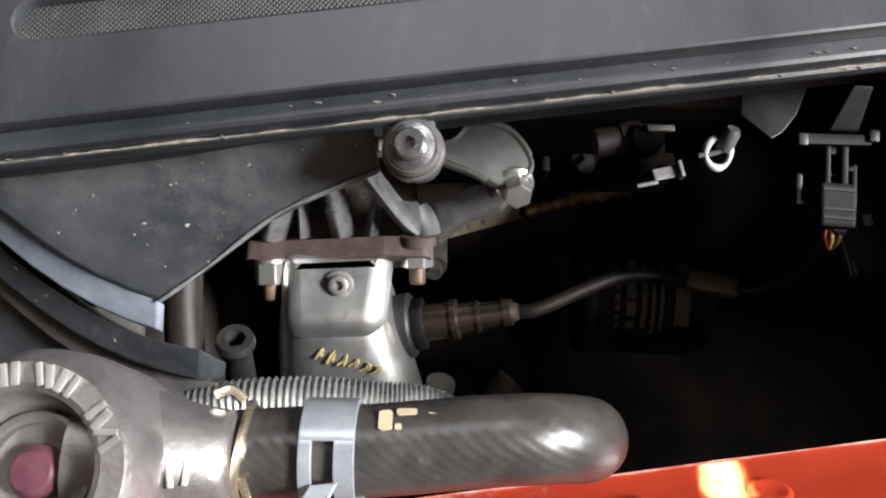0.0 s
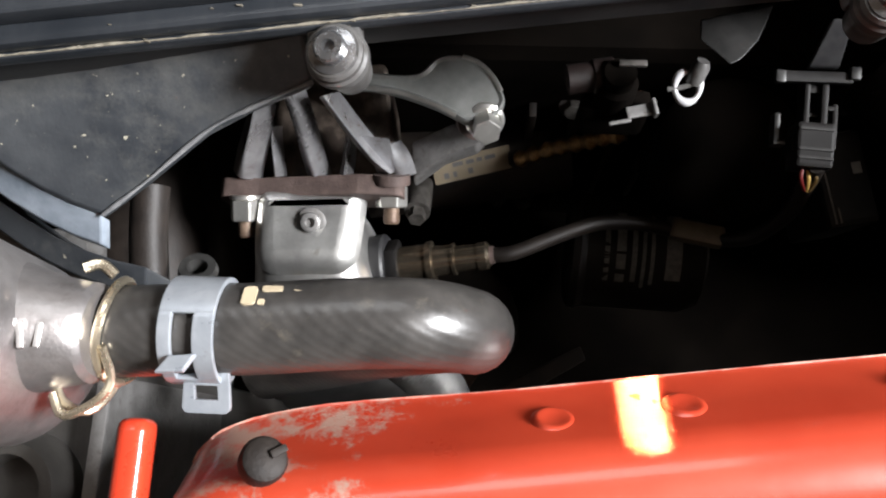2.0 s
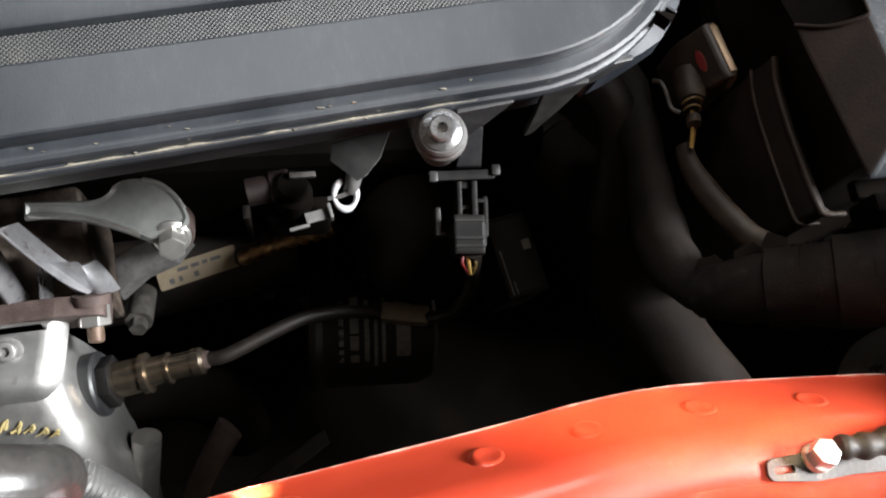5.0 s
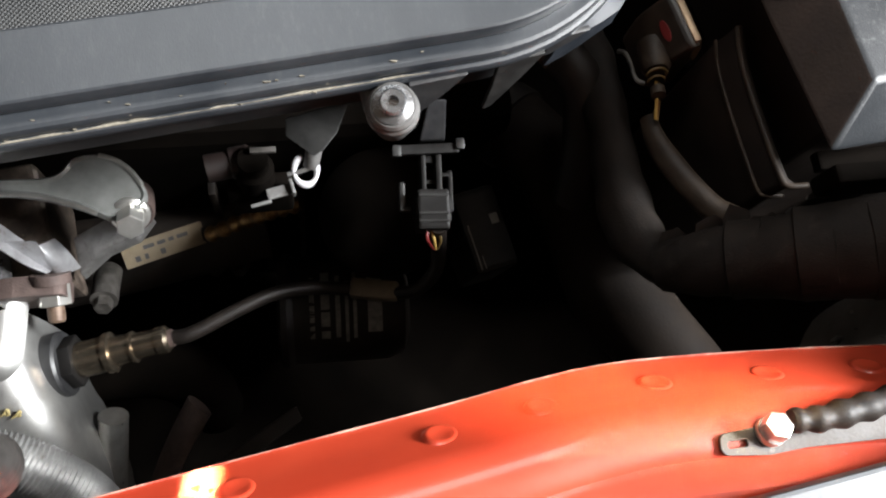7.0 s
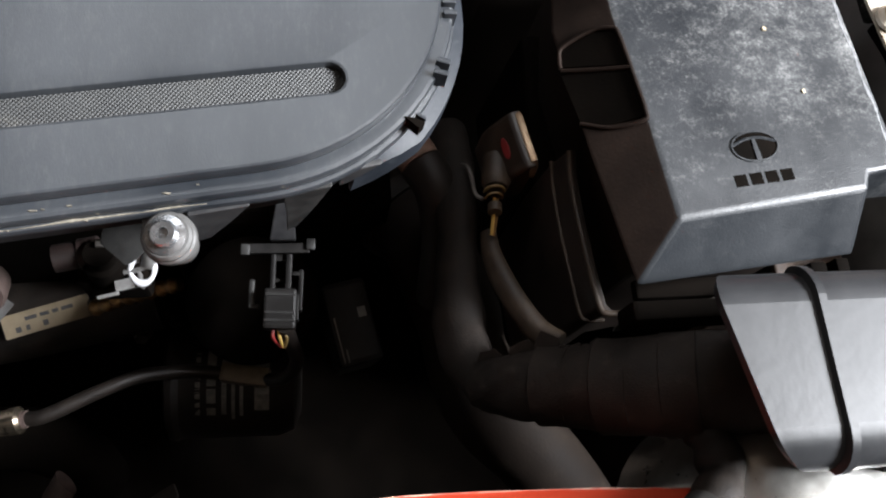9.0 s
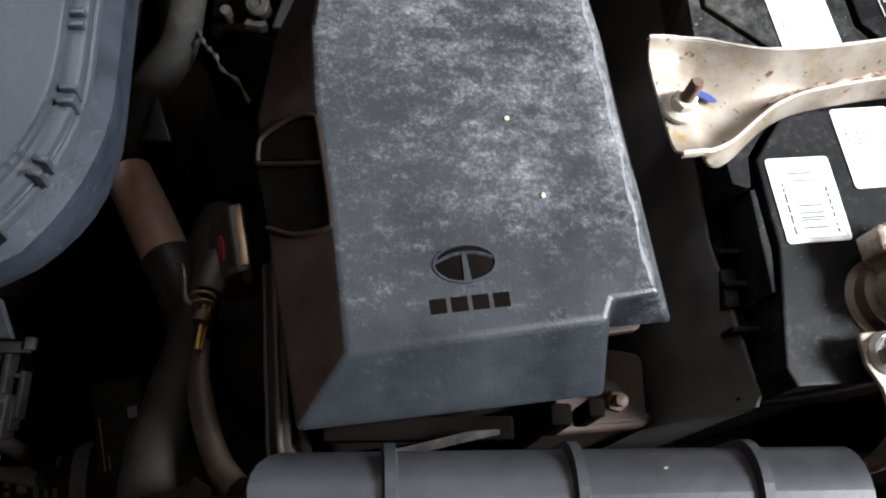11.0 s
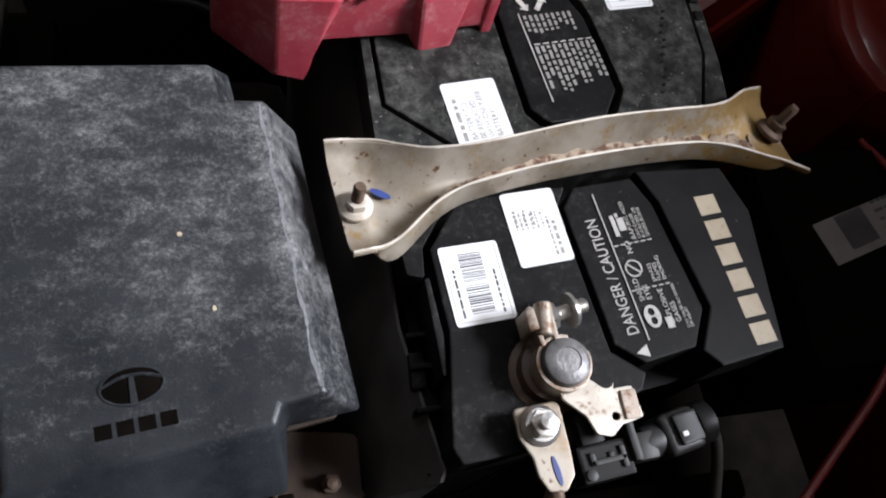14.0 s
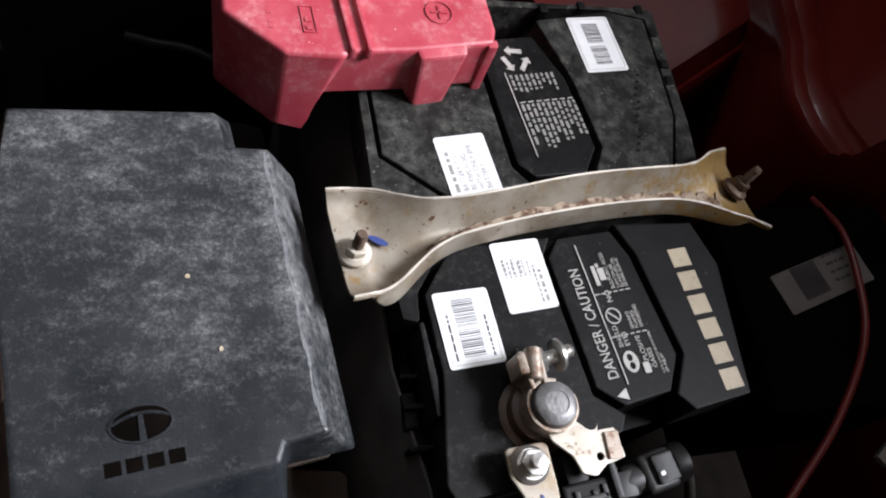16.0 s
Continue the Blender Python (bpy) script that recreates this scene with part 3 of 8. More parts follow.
def hex_screw(name, at, axis, flats, label, group, washer=1.5, head=0.005, material=None):
    t = thing(name, at, label, "bolt", group)
    b = bmesh.new()
    hexagon(b, Vector(at) + Vector(axis).normalized() * 0.0015, axis, flats, head)
    part("hex_head", b, material or M_STEEL, t)
    b = bmesh.new()
    lathe(b, [(flats * 0.5 * washer, 0), (flats * 0.5 * washer, 0.0012), (flats * 0.46 * washer, 0.0018)], at, axis, 24)
    part("flange_washer", b, material or M_STEEL, t)
    return t


hex_screw("panel_bolt", (0.2390, 0.0178, 0.8236), (0, 0.25, 1), 0.0068, "bright zinc flange bolt on a red panel", "engine bay bolts", 1.2, 0.0050)

b = bmesh.new()
lathe(b, [(0.0, -0.004), (0.0042, -0.004), (0.0048, -0.001), (0.0049, 0.0020), (0.0044, 0.0034), (0.0034, 0.0040), (0.0, 0.0041)], (0.0098, 0.0055, 0.8325), (0.45, 0.25, 1), 20)
box(b, (-0.0046, -0.0009, 0.0025), (-0.0010, 0.0007, 0.0050), 0.0003, frame_on((0.0098, 0.0055, 0.8325), (0.45, 0.25, 1), (-1, -0.6, 0)))
solid("panel_screw", b, M_DARK, "worn slotted plated screw on scuffed red panel", "screw")

b = bmesh.new()
tube(b, [(0.2440, 0.0200, 0.8270), (0.2520, 0.0195, 0.8275), (0.2630, 0.0205, 0.8275), (0.2750, 0.0220, 0.8260), (0.2860, 0.0240, 0.8240), (0.2920, 0.0255, 0.8215)], lambda u: 0.0030 + 0.0007 * min(1, u * 3) + 0.0004 * math.sin(u * 44), 14, 12)
solid("earth_cable", b, M_HOSEDARK, "black twisted earth cable bolted to the red panel", "cable")
b = bmesh.new()
ring_plate(b, rounded([(0.2245, 0.0135, 0.0022), (0.2383, 0.0120, 0.002), (0.2492, 0.0126, 0.004), (0.3300, 0.0105, 0.001), (0.3300, 0.0190, 0.001), (0.2708, 0.0186, 0.010), (0.2500, 0.0205, 0.006), (0.2250, 0.0190, 0.0022)], 5), [rounded([(0.2268, 0.0150, 0.0006), (0.2325, 0.0150, 0.0006), (0.2325, 0.0168, 0.0006), (0.2268, 0.0168, 0.0006)], 3)], 0.8222, 0.8234, 0.0003)
solid("lug_rail", b, mat("scuffed_brown_rail", (0.020, 0.0145, 0.011), (0.050, 0.039, 0.031), 0.6, 0.1, big=90, bump=0.4, c3=(0.2, 0.17, 0.14), third=(0.62, 0.75), thirdscale=140), "scuffed brown metal rail with slotted end under the bolt", "bracket")

b = bmesh.new()
box(b, (-0.0222, -0.07, 0.823), (-0.0155, 0.0132, 0.831), 0.0026, None, 3)
solid("red_upright_bracket", b, M_REDPLAIN, "glossy red painted upright bracket with rounded edges", "car panel")

# pale grille cover in front, shiny lamp back
b = bmesh.new()
prism(b, [(0.215, -0.06), (0.50, -0.06), (0.50, 0.022), (0.335, 0.0135), (0.2165, 0.0025)], 0.832, 0.8405, 0.0012)
solid("grille_top_cover", b, M_GREYPANEL, "pale grey plastic grille cover panel", "car panel")
b = bmesh.new()
lathe(b, [(0.0, 0.03), (0.02, 0.028), (0.034, 0.018), (0.041, 0.0), (0.043, -0.02), (0.043, -0.05), (0.0, -0.05)], (0.352, 0.028, 0.785), (0.1, 0.1, 1), 36)
solid("lamp_back_housing", b, M_STEEL, "shiny metal round lamp housing behind the red panel", "headlamp")
b = bmesh.new()
prism(b, rounded([(0.33, 0.012, 0.004), (0.352, 0.012, 0.004), (0.352, 0.026, 0.004), (0.33, 0.026, 0.004)], 4), 0.812, 0.8165, 0.0008)
solid("lamp_clip", b, M_WHITE, "small pale clip on the lamp housing", "clip")

# ---- air filter housing ----


def air_housing():
    t = thing("air_filter_housing", (0.05, 0.25, 0.72), "large dusty black plastic air filter housing over the engine", "air filter box")
    outer = rounded([(-0.22, 0.0785, 0.05), (0.2455, 0.1408, 0.075), (0.236, 0.44, 0.06), (-0.22, 0.40, 0.05)], 14)
    b = bmesh.new()
    prism(b, grow(outer, -0.006), 0.797, 0.819, 0.003)
    prism(b, grow(outer, -0.05), 0.755, 0.80, 0.003)
    part("lower_body", b, M_BLACK, t)
    b = bmesh.new()
    prism(b, outer, 0.8165, 0.8205, 0.0012)
    prism(b, grow(outer, -0.0012), 0.8205, 0.8250, 0.0014)
    part("rim", b, M_COVER, t)
    top = grow(outer, -0.0062)
    ux, uy = 0.9914, 0.1305

    def slot(a, c, r):
        pts = []
        for k in range(13):
            an = math.atan2(uy, ux) - math.pi / 2 + math.pi * k / 12
            pts.append((c[0] + r * math.cos(an), c[1] + r * math.sin(an)))
        for k in range(13):
            an = math.atan2(uy, ux) + math.pi / 2 + math.pi * k / 12
            pts.append((a[0] + r * math.cos(an), a[1] + r * math.sin(an)))
        return pts

    g1 = slot((-0.078, 0.1312), (0.1985, 0.1676), 0.0053)
    ring = oval(0.049, 0.1985, 0.034, 0.034, 40)
    b = bmesh.new()
    ring_plate(b, top, [g1, ring], 0.825, 0.8305, 0.0011)
    lid = part("lid", b, M_COVER, t)
    # knurled inlay: small pyramids in staggered rows
    b = bmesh.new()
    cell, across = 0.00072, 18
    count = int(0.292 / cell)
    rows = []
    for i in range(count + 1):
        row = []
        for j in range(across + 1):
            a, v = -0.0065 + i * cell, (j - across / 2) * cell
            row.append(b.verts.new((-0.078 + a * ux - v * uy, 0.1312 + a * uy + v * ux, 0.8272 + (0.0003 if (i + j) % 2 else 0.0))))
        rows.append(row)
    for i in range(count):
        for j in range(across):
            q = (rows[i][j], rows[i + 1][j], rows[i + 1][j + 1], rows[i][j + 1])
            for tri in (((0, 1, 3), (1, 2, 3)) if (i + j) % 2 == 0 else ((0, 1, 2), (0, 2, 3))):
                b.faces.new([q[k] for k in tri])
    part("knurled_groove", b, M_MESHGROOVE, lid, "fine knurled inlay in the lid groove")
    b = bmesh.new()
    prism(b, grow(ring, 0.001), 0.8235, 0.8268)
    part("emblem_recess", b, M_BLACK, lid)
    b = bmesh.new()
    ring_plate(b, oval(0.049, 0.1985, 0.0335, 0.0335, 40), [oval(0.049, 0.1985, 0.0295, 0.0295, 40)], 0.8268, 0.8302, 0.0008)
    prism(b, rounded([(0.0465, 0.168, 0.001), (0.0515, 0.168, 0.001), (0.0525, 0.206, 0.001), (0.0455, 0.206, 0.001)], 3), 0.8268, 0.829, 0.0006)
    part("emblem", b, M_LEAD, lid, "round chrome emblem ring")
    # dusty skirt under the rounded corner
    b = bmesh.new()
    near, far = grow(outer, -0.004), grow(outer, 0.0045)
    run = [k for k in range(len(outer)) if outer[k][0] > 0.205 and outer[k][1] < 0.43]
    loops = []
    for i, k in enumerate(run):
        e = Vector(near[k]).lerp(Vector(far[k]), min(1.0, 0.25 + i / 4))
        d = 0.010 * (1 + math.cos(min(1.0, i / 7) * math.pi)) / 2
        loops.append([(*near[k], 0.8155), (e.x, e.y, 0.8120), (e.x, e.y, 0.8040), (*Vector(near[k]).lerp(e, 0.55), 0.7850 + d), (*near[k], 0.7850 + d)])
    loft(b, loops)
    part("skirt", b, M_SKIRT, t, "dusty blue-grey skirt below the rim")
    # notch in the rim at the rounded corner: a black insert for the cut's shade
    b = bmesh.new()
    m = pose(0.2262, 0.1545, 0, 0, 0, 55)
    loft(b, [[(-0.0012, -0.0012, z), (0.0018, -0.0016, z), (0.0010, 0.0020, z), (-0.0004, 0.0048, z)] for z in (0.8200, 0.8254)], True, 0.0, 2, True, m)
    part("notch", b, M_PIT, t, "black insert for the shade of a notch in the rim")
    b = bmesh.new()
    box(b, (0.0019, -0.0014, 0.8200), (0.0030, 0.0022, 0.8262), 0.0004, m)
    part("rim_clip", b, M_COVER, t)
    for x, y, an in ((0.2375, 0.1735, 75), (0.2420, 0.1970, 90), (0.2410, 0.2230, 92)):
        b = bmesh.new()
        m = pose(x, y, 0, 0, 0, an)
        box(b, (-0.0032, -0.0002, 0.8200), (-0.0012, 0.0045, 0.8275), 0.0005, m)
        box(b, (0.0012, -0.0002, 0.8200), (0.0032, 0.0045, 0.8275), 0.0005, m)
        part("rim_clip", b, M_COVER, t)
    # hanging webs under the front edge
    for x, y, w, d in ((0.165, 0.1285, 0.009, 0.022), (0.1915, 0.1345, 0.0075, 0.030), (0.2080, 0.1420, 0.007, 0.010)):
        b = bmesh.new()
        loft(b, [[(x - w, y - 0.001, 0.818), (x + w, y + 0.002, 0.818), (x + w, y + 0.004, 0.818), (x - w, y + 0.001, 0.818)],
                 [(x - w * 0.9, y - 0.001, 0.818 - d * 0.5), (x + w * 0.3, y + 0.001, 0.818 - d * 0.5), (x + w * 0.3, y + 0.003, 0.818 - d * 0.5), (x - w * 0.9, y + 0.001, 0.818 - d * 0.5)],
                 [(x - w * 0.9, y - 0.001, 0.818 - d), (x - w * 0.5, y, 0.818 - d), (x - w * 0.5, y + 0.002, 0.818 - d), (x - w * 0.9, y + 0.001, 0.818 - d)]], True, 0.0004)
        part("web", b, M_PLUGGREY if d == 0.030 else M_BLACK, t)
    return t


air_housing()
b = bmesh.new()
rnd = random.Random(31)
for k in range(44):
    u = rnd.random() ** 0.8
    x, y = -0.15 + 0.312 * u, 0.0879 + 0.0418 * u
    d, z = rnd.choice(((0.0005, 0.8206), (0.0012, 0.8206), (0.0035, 0.8252), (0.0050, 0.8252)))
    r = rnd.uniform(0.00012, 0.0004) * (2.4 if rnd.random() < 0.07 else 1)
    prism(b, [(x + r * rnd.uniform(0.6, 4.0) * math.cos(a), y + d + r * rnd.uniform(0.3, 0.9) * math.sin(a)) for a in (0.3, 1.5, 2.6, 3.9, 5.2)], z - 0.0004, z + rnd.uniform(0.0002, 0.0006))
strip = []
for k in range(120):
    u = k / 119
    x, y = -0.15 + 0.312 * u, 0.0879 + 0.0418 * u
    w = max(0.00005, 0.0003 + 0.0004 * math.sin(u * 23) * math.sin(u * 57 + 1) + rnd.uniform(-0.0002, 0.0003))
    strip.append([(x, y + 0.0006, 0.8207), (x, y + 0.0006 + w, 0.8208), (x, y + 0.0006 + w, 0.8202), (x, y + 0.0006, 0.8202)])
loft(b, strip)
solid("rim_debris", b, mat("dried_beige_dirt", (0.085, 0.075, 0.056), (0.2, 0.18, 0.14), 0.9, big=500, bump=0.5), "dry beige dirt crumbs along the housing rim", "dirt", kind="stuff")


def boss(at, lean, label):
    """A screw boss on the front edge of the filter housing."""
    x, y, z = at
    ax = Vector(lean).normalized()
    t = thing("housing_screw", tuple(Vector(at) - ax * 0.02), label, "screw", "housing screws")
    b = bmesh.new()
    lathe(b, [(0.0, -0.0205), (0.0040, -0.0200), (0.0058, -0.0180), (0.0068, -0.0110), (0.0073, -0.0070), (0.0080, -0.0062), (0.0080, -0.0036), (0.0073, -0.0028), (0.0074, -0.0010), (0.0066, 0.0), (0.0, 0.0)], at, ax, 32)
    box(b, (-0.0068, 0.003, -0.0125), (0.0068, 0.0155, -0.0028), 0.002, Matrix.Translation(at) @ pose(0, 0, 0, 0, 0, 7))
    part("boss", b, M_GREYPLASTIC, t)
    b = bmesh.new()
    lathe(b, [(0.0058, -0.0002), (0.0060, 0.0005), (0.0046, 0.0010), (0.0040, 0.0012), (0.0040, 0.0034), (0.0034, 0.0040), (0.0017, 0.0040), (0.0014, 0.0016), (0.0, 0.0016)], at, ax, 28)
    part("screw_head", b, M_SCREW, t, "plated socket screw head")
    return t


boss((0.0147, 0.1023, 0.8215), (-0.10, -0.16, 1), "grey boss with plated socket screw below the cover edge")
boss((0.1503, 0.1210, 0.8195), (-0.10, -0.16, 1), "grey boss with plated socket screw below the cover edge")


def intake_duct():
    t = thing("intake_duct", (-0.08, 0.11, 0.70), "dusty black plastic intake duct below the filter housing", "air duct")
    cx, cy, R = -0.037, 0.172, 0.102

    def ztop(x, y):
        return 0.7690 + 0.86 * max(0.0, y - 0.070) - 0.05 * max(0.0, -0.06 - x)

    arc = [(cx + R * math.cos(a), cy + R * math.sin(a)) for a in (radians(256 - 5.2 * k) for k in range(16))]
    plan = arc[::-1] + [(-0.0465, 0.0815), (-0.0265, 0.0935), (-0.0130, 0.0990), (0.0050, 0.1050), (0.0020, 0.125), (-0.02, 0.135), (-0.12, 0.125)]
    lo = [(x, y, min(ztop(x, y), 0.816) - 0.004) for x, y in plan]
    hi = [(x, y, min(ztop(x, y), 0.816)) for x, y in plan]
    b = bmesh.new()
    loft(b, [lo, hi], True, 0.0012)
    part("funnel", b, M_DUCT, t)
    b = bmesh.new()
    tube(b, [tuple(Vector(p) + Vector((0.0002, -0.0002, 0.0001))) for p in hi[len(arc) - 1:len(arc) + 4]], lambda u: 0.0006 + 0.0002 * math.sin(u * 19), 8, 6)
    part("worn_edge", b, M_WORN, t, "edge rubbed pale")

    def band(r0, r1, z0, z1, drop, a0=258, n=16, st=5.4):
        lo_, hi_ = [], []
        for k in range(n):
            a = radians(a0 - st * k)
            for r, z, dest in ((r0, z0, lo_), (r1, z1, hi_)):
                x, y = cx + r * math.cos(a), cy + r * math.sin(a)
                dest.append((x, y, z + 0.62 * max(0.0, y - 0.070)))
        loops = [[lo_[k], hi_[k], (hi_[k][0], hi_[k][1], hi_[k][2] - drop), (lo_[k][0], lo_[k][1], lo_[k][2] - drop)] for k in range(n)]
        bb = bmesh.new()
        loft(bb, loops, True, 0.0008)
        return bb

    part("rim_band", band(0.1020, 0.1100, 0.7680, 0.7630, 0.006, 255.5), M_BAND, t, "pale worn band with painted sky sheen round the duct mouth")
    part("collar", band(0.1125, 0.121, 0.756, 0.751, 0.03, 262), M_DUCT, t)
    part("lower_ring", band(0.121, 0.127, 0.745, 0.743, 0.05, 264), M_GREYPLASTIC, t)
    part("lower_collar", band(0.127, 0.15, 0.736, 0.729, 0.06, 266), M_DUCT, t)
    return t


intake_duct()

# ---- coolant filler, hose and clamps ----


def filler_neck():
    t = thing("coolant_filler", (-0.033, 0.023, 0.845), "cast aluminium coolant filler housing with raised worn lettering", "filler cap")
    c = Vector((-0.0385, 0.0245, 0.0))
    b = bmesh.new()
    lathe(b, [(0.0, 0.84), (0.0160, 0.84), (0.0182, 0.846), (0.0192, 0.872), (0.0188, 0.8785), (0.0176, 0.8825), (0.0160, 0.8846), (0.0128, 0.8852), (0.0117, 0.8846), (0.0112, 0.8815), (0.0095, 0.8780), (0.0060, 0.8762), (0.0, 0.8760)], c, (0, 0, 1), 48)
    part("cap_body", b, M_NECK, t)
    b = bmesh.new()
    lathe(b, [(0.0, 0.8755), (0.0042, 0.8755), (0.0041, 0.8785), (0.0030, 0.8798), (0.0, 0.8800)], c, (0, 0, 1), 28)
    part("centre_button", b, M_PINK, t, "faded pink centre of the cap")
    b = bmesh.new()
    ring_plate(b, oval(c.x, c.y, 0.0092, 0.0092, 40), [oval(c.x, c.y, 0.0072, 0.0072, 30)], 0.8765, 0.8792, 0.0008)
    part("inner_ring", b, M_NECK, t)
    b = bmesh.new()
    secs = []
    for u, wy, hz in ((-0.034, 0.0150, 0.0165), (-0.029, 0.0132, 0.0158), (-0.024, 0.0112, 0.0145), (-0.019, 0.0097, 0.0122), (-0.0155, 0.0090, 0.0100), (-0.0125, 0.0086, 0.0092), (-0.0115, 0.0074, 0.0080)):
        secs.append([(u, 0.0265 + wy * math.cos(a), 0.8640 + hz * math.sin(a)) for a in (2 * math.pi * i / 28 for i in range(28))])
    loft(b, secs)
    part("spout", b, M_NECK, t)
    # worn raised marks round the rim and on the spout
    rnd = random.Random(5)
    b = bmesh.new()
    for k in range(15):
        a = radians(118 - k * 7.2)
        m = Matrix.Translation((c.x + 0.0142 * math.cos(a), c.y + 0.0142 * math.sin(a), 0.8848)) @ pose(0, 0, 0, 0, 0, math.degrees(a) - 90)
        if k not in (4, 9, 10):
            box(b, (-0.0006 * rnd.uniform(0.6, 1.3), -0.0018, 0), (0.0006, 0.0018, 0.0007), 0.0002, m @ pose(0, 0, 0, 0, 0, rnd.choice((-24, 0, 0, 20))))
    part("rim_lettering", b, M_NECKWORN, t, "worn bright raised strokes")
    b = bmesh.new()
    for x, y0, y1, lean in ((-0.0262, 0.0222, 0.0268, 0), (-0.0248, 0.0264, 0.0270, 90), (-0.0232, 0.0220, 0.0268, 8), (-0.0205, 0.0222, 0.0270, -14), (-0.0190, 0.0222, 0.0270, 12), (-0.0168, 0.0226, 0.0266, 0)):
        z = 0.864 + float(np.interp(x, (-0.029, -0.024, -0.019, -0.0155), (0.0158, 0.0145, 0.0122, 0.0100))) * 0.965
        h = (y1 - y0) / 2 if lean != 90 else 0.0011
        box(b, (-0.0005, -h, -0.001), (0.0005, h, 0.0005), 0.0002, Matrix.Translation((x, (y0 + y1) / 2, z)) @ pose(0, 0, 0, 0, 22, lean))
    part("spout_lettering", b, M_NECKWORN, t, "worn bright raised strokes")
    return t


filler_neck()

HOSE = [(-0.0150, 0.0272, 0.8590), (-0.004, 0.0280, 0.8590), (0.012, 0.0288, 0.8592), (0.030, 0.0305, 0.8586), (0.0425, 0.0313, 0.8560), (0.0505, 0.0315, 0.8480), (0.0505, 0.0325, 0.837), (0.0445, 0.0335, 0.824), (0.032, 0.033, 0.812), (0.016, 0.031, 0.80), (-0.004, 0.028, 0.785)]
b = bmesh.new()
tube(b, HOSE, 0.0081, 24, 8)
hose = solid("coolant_hose", b, M_HOSEWEAVE, "worn black rubber coolant hose bending downwards", "hose")
for x, y, sx, sy in ((0.0138, 0.0335, 0.0012, 0.0021), (0.0174, 0.0350, 0.0018, 0.0008), (0.0230, 0.0352, 0.0020, 0.0008), (0.0118, 0.0245, 0.0009, 0.0009), (0.0160, 0.0324, 0.0006, 0.0006)):
    dz = math.sqrt(max(1e-8, 0.0081 ** 2 - (y - 0.0293) ** 2))
    n = Vector((0, y - 0.0293, dz))
    b = bmesh.new()
    prism(b, rounded([(-sx, -sy, sx * 0.5), (sx, -sy * 0.8, sx * 0.5), (sx * 0.9, sy, sx * 0.5), (-sx, sy * 0.9, sx * 0.5)] if sy > sx else [(-sx, -sy, sy * 0.5), (sx, -sy * 0.8, sy * 0.5), (sx * 0.9, sy, sy * 0.5), (-sx, sy * 0.9, sy * 0.5)], 4), -0.0002, 0.00025, 0, frame_on(Vector((x, 0.0293, 0.8590)) + n, n, (1, 0, 0)))
    part("paint_spot", b, M_GOLD, hose, "dried pale paint spot")


def spring_clamp():
    t = thing("spring_hose_clamp", (0.0045, 0.028, 0.848), "pale blue-grey spring band clamp round the rubber hose", "hose clamp")
    c = Vector((0.0042, 0.0283, 0.8591))
    b = bmesh.new()

    # one sheet: a full band that forks into two arms over the front of the hose
    def arms(a0, a1, n, left, right):
        for k in range(n + 1):
            a = radians(a0 + (a1 - a0) * k / n)
            yield [(c.x + x, c.y + q * math.cos(a), c.z + q * math.sin(a)) for x, q in ((left, 0.0085), (right, 0.0085), (right, 0.0095), (left, 0.0095))]

    loft(b, list(arms(-200, 80, 40, -0.0047, 0.0047)), True, 0.0002)
    loft(b, list(arms(79, 162, 14, -0.0047, -0.0024)), True, 0.0002)
    loft(b, list(arms(79, 162, 14, 0.0012, 0.0047)), True, 0.0002)
    part("band", b, M_CLAMP, t)
    b = bmesh.new()
    m = Matrix.Translation((c.x + 0.0022, 0.0200, 0.8600))
    ring_plate(b, rounded([(-0.0043, -0.0060, 0.0012), (0.0043, -0.0060, 0.0012), (0.0037, 0.0022, 0.0005), (-0.0040, 0.0022, 0.0005)], 4), [[(-0.0020, -0.0036), (0.0020, -0.0036), (0.0018, -0.0012), (-0.0022, -0.0012)]], 0, 0.0011, 0.0002)
    bmesh.ops.transform(b, matrix=m @ pose(0, 0, 0, 14, 0, 0), verts=b.verts)
    part("lower_tab", b, M_CLAMP, t)
    b = bmesh.new()
    loft(b, [[(-0.0034, -0.0018, 0), (0.0014, -0.0018, 0), (0.0030, 0.0014, 0), (-0.0016, 0.0012, 0)], [(-0.0034, -0.0018, 0.0010), (0.0014, -0.0018, 0.0010), (0.0030, 0.0014, 0.0010), (-0.0016, 0.0012, 0.0010)]], True, 0.0003, 2, True, Matrix.Translation((c.x - 0.0008, 0.0215, 0.8672)) @ pose(0, 0, 0, -24, 0, 4))
    part("upper_tab", b, M_CLAMP, t)
    return t


spring_clamp()

b = bmesh.new()
wc = Vector((-0.0105, 0.0276, 0.8590))
tube(b, [tuple(wc + Vector((0.0006 * math.sin(a * 2), 0.0090 * math.cos(a), 0.0090 * math.sin(a)))) for a in (radians(-75 + 11 * k) for k in range(31))], 0.0008, 8, 2)
tube(b, [(-0.0105, 0.0300, 0.8500), (-0.0112, 0.0182, 0.8570), (-0.0135, 0.0135, 0.8610), (-0.0175, 0.0150, 0.8625), (-0.0195, 0.0190, 0.8625)], 0.0008, 8, 4)
tube(b, [(-0.0098, 0.0240, 0.8672), (-0.0090, 0.0190, 0.8640), (-0.0105, 0.0155, 0.8640), (-0.0160, 0.0125, 0.8640), (-0.0185, 0.0160, 0.8640)], 0.0008, 8, 4)
tube(b, [(-0.0112, 0.0368, 0.8630), (-0.0135, 0.0385, 0.8640), (-0.0160, 0.0375, 0.8650)], 0.0010, 8, 4)
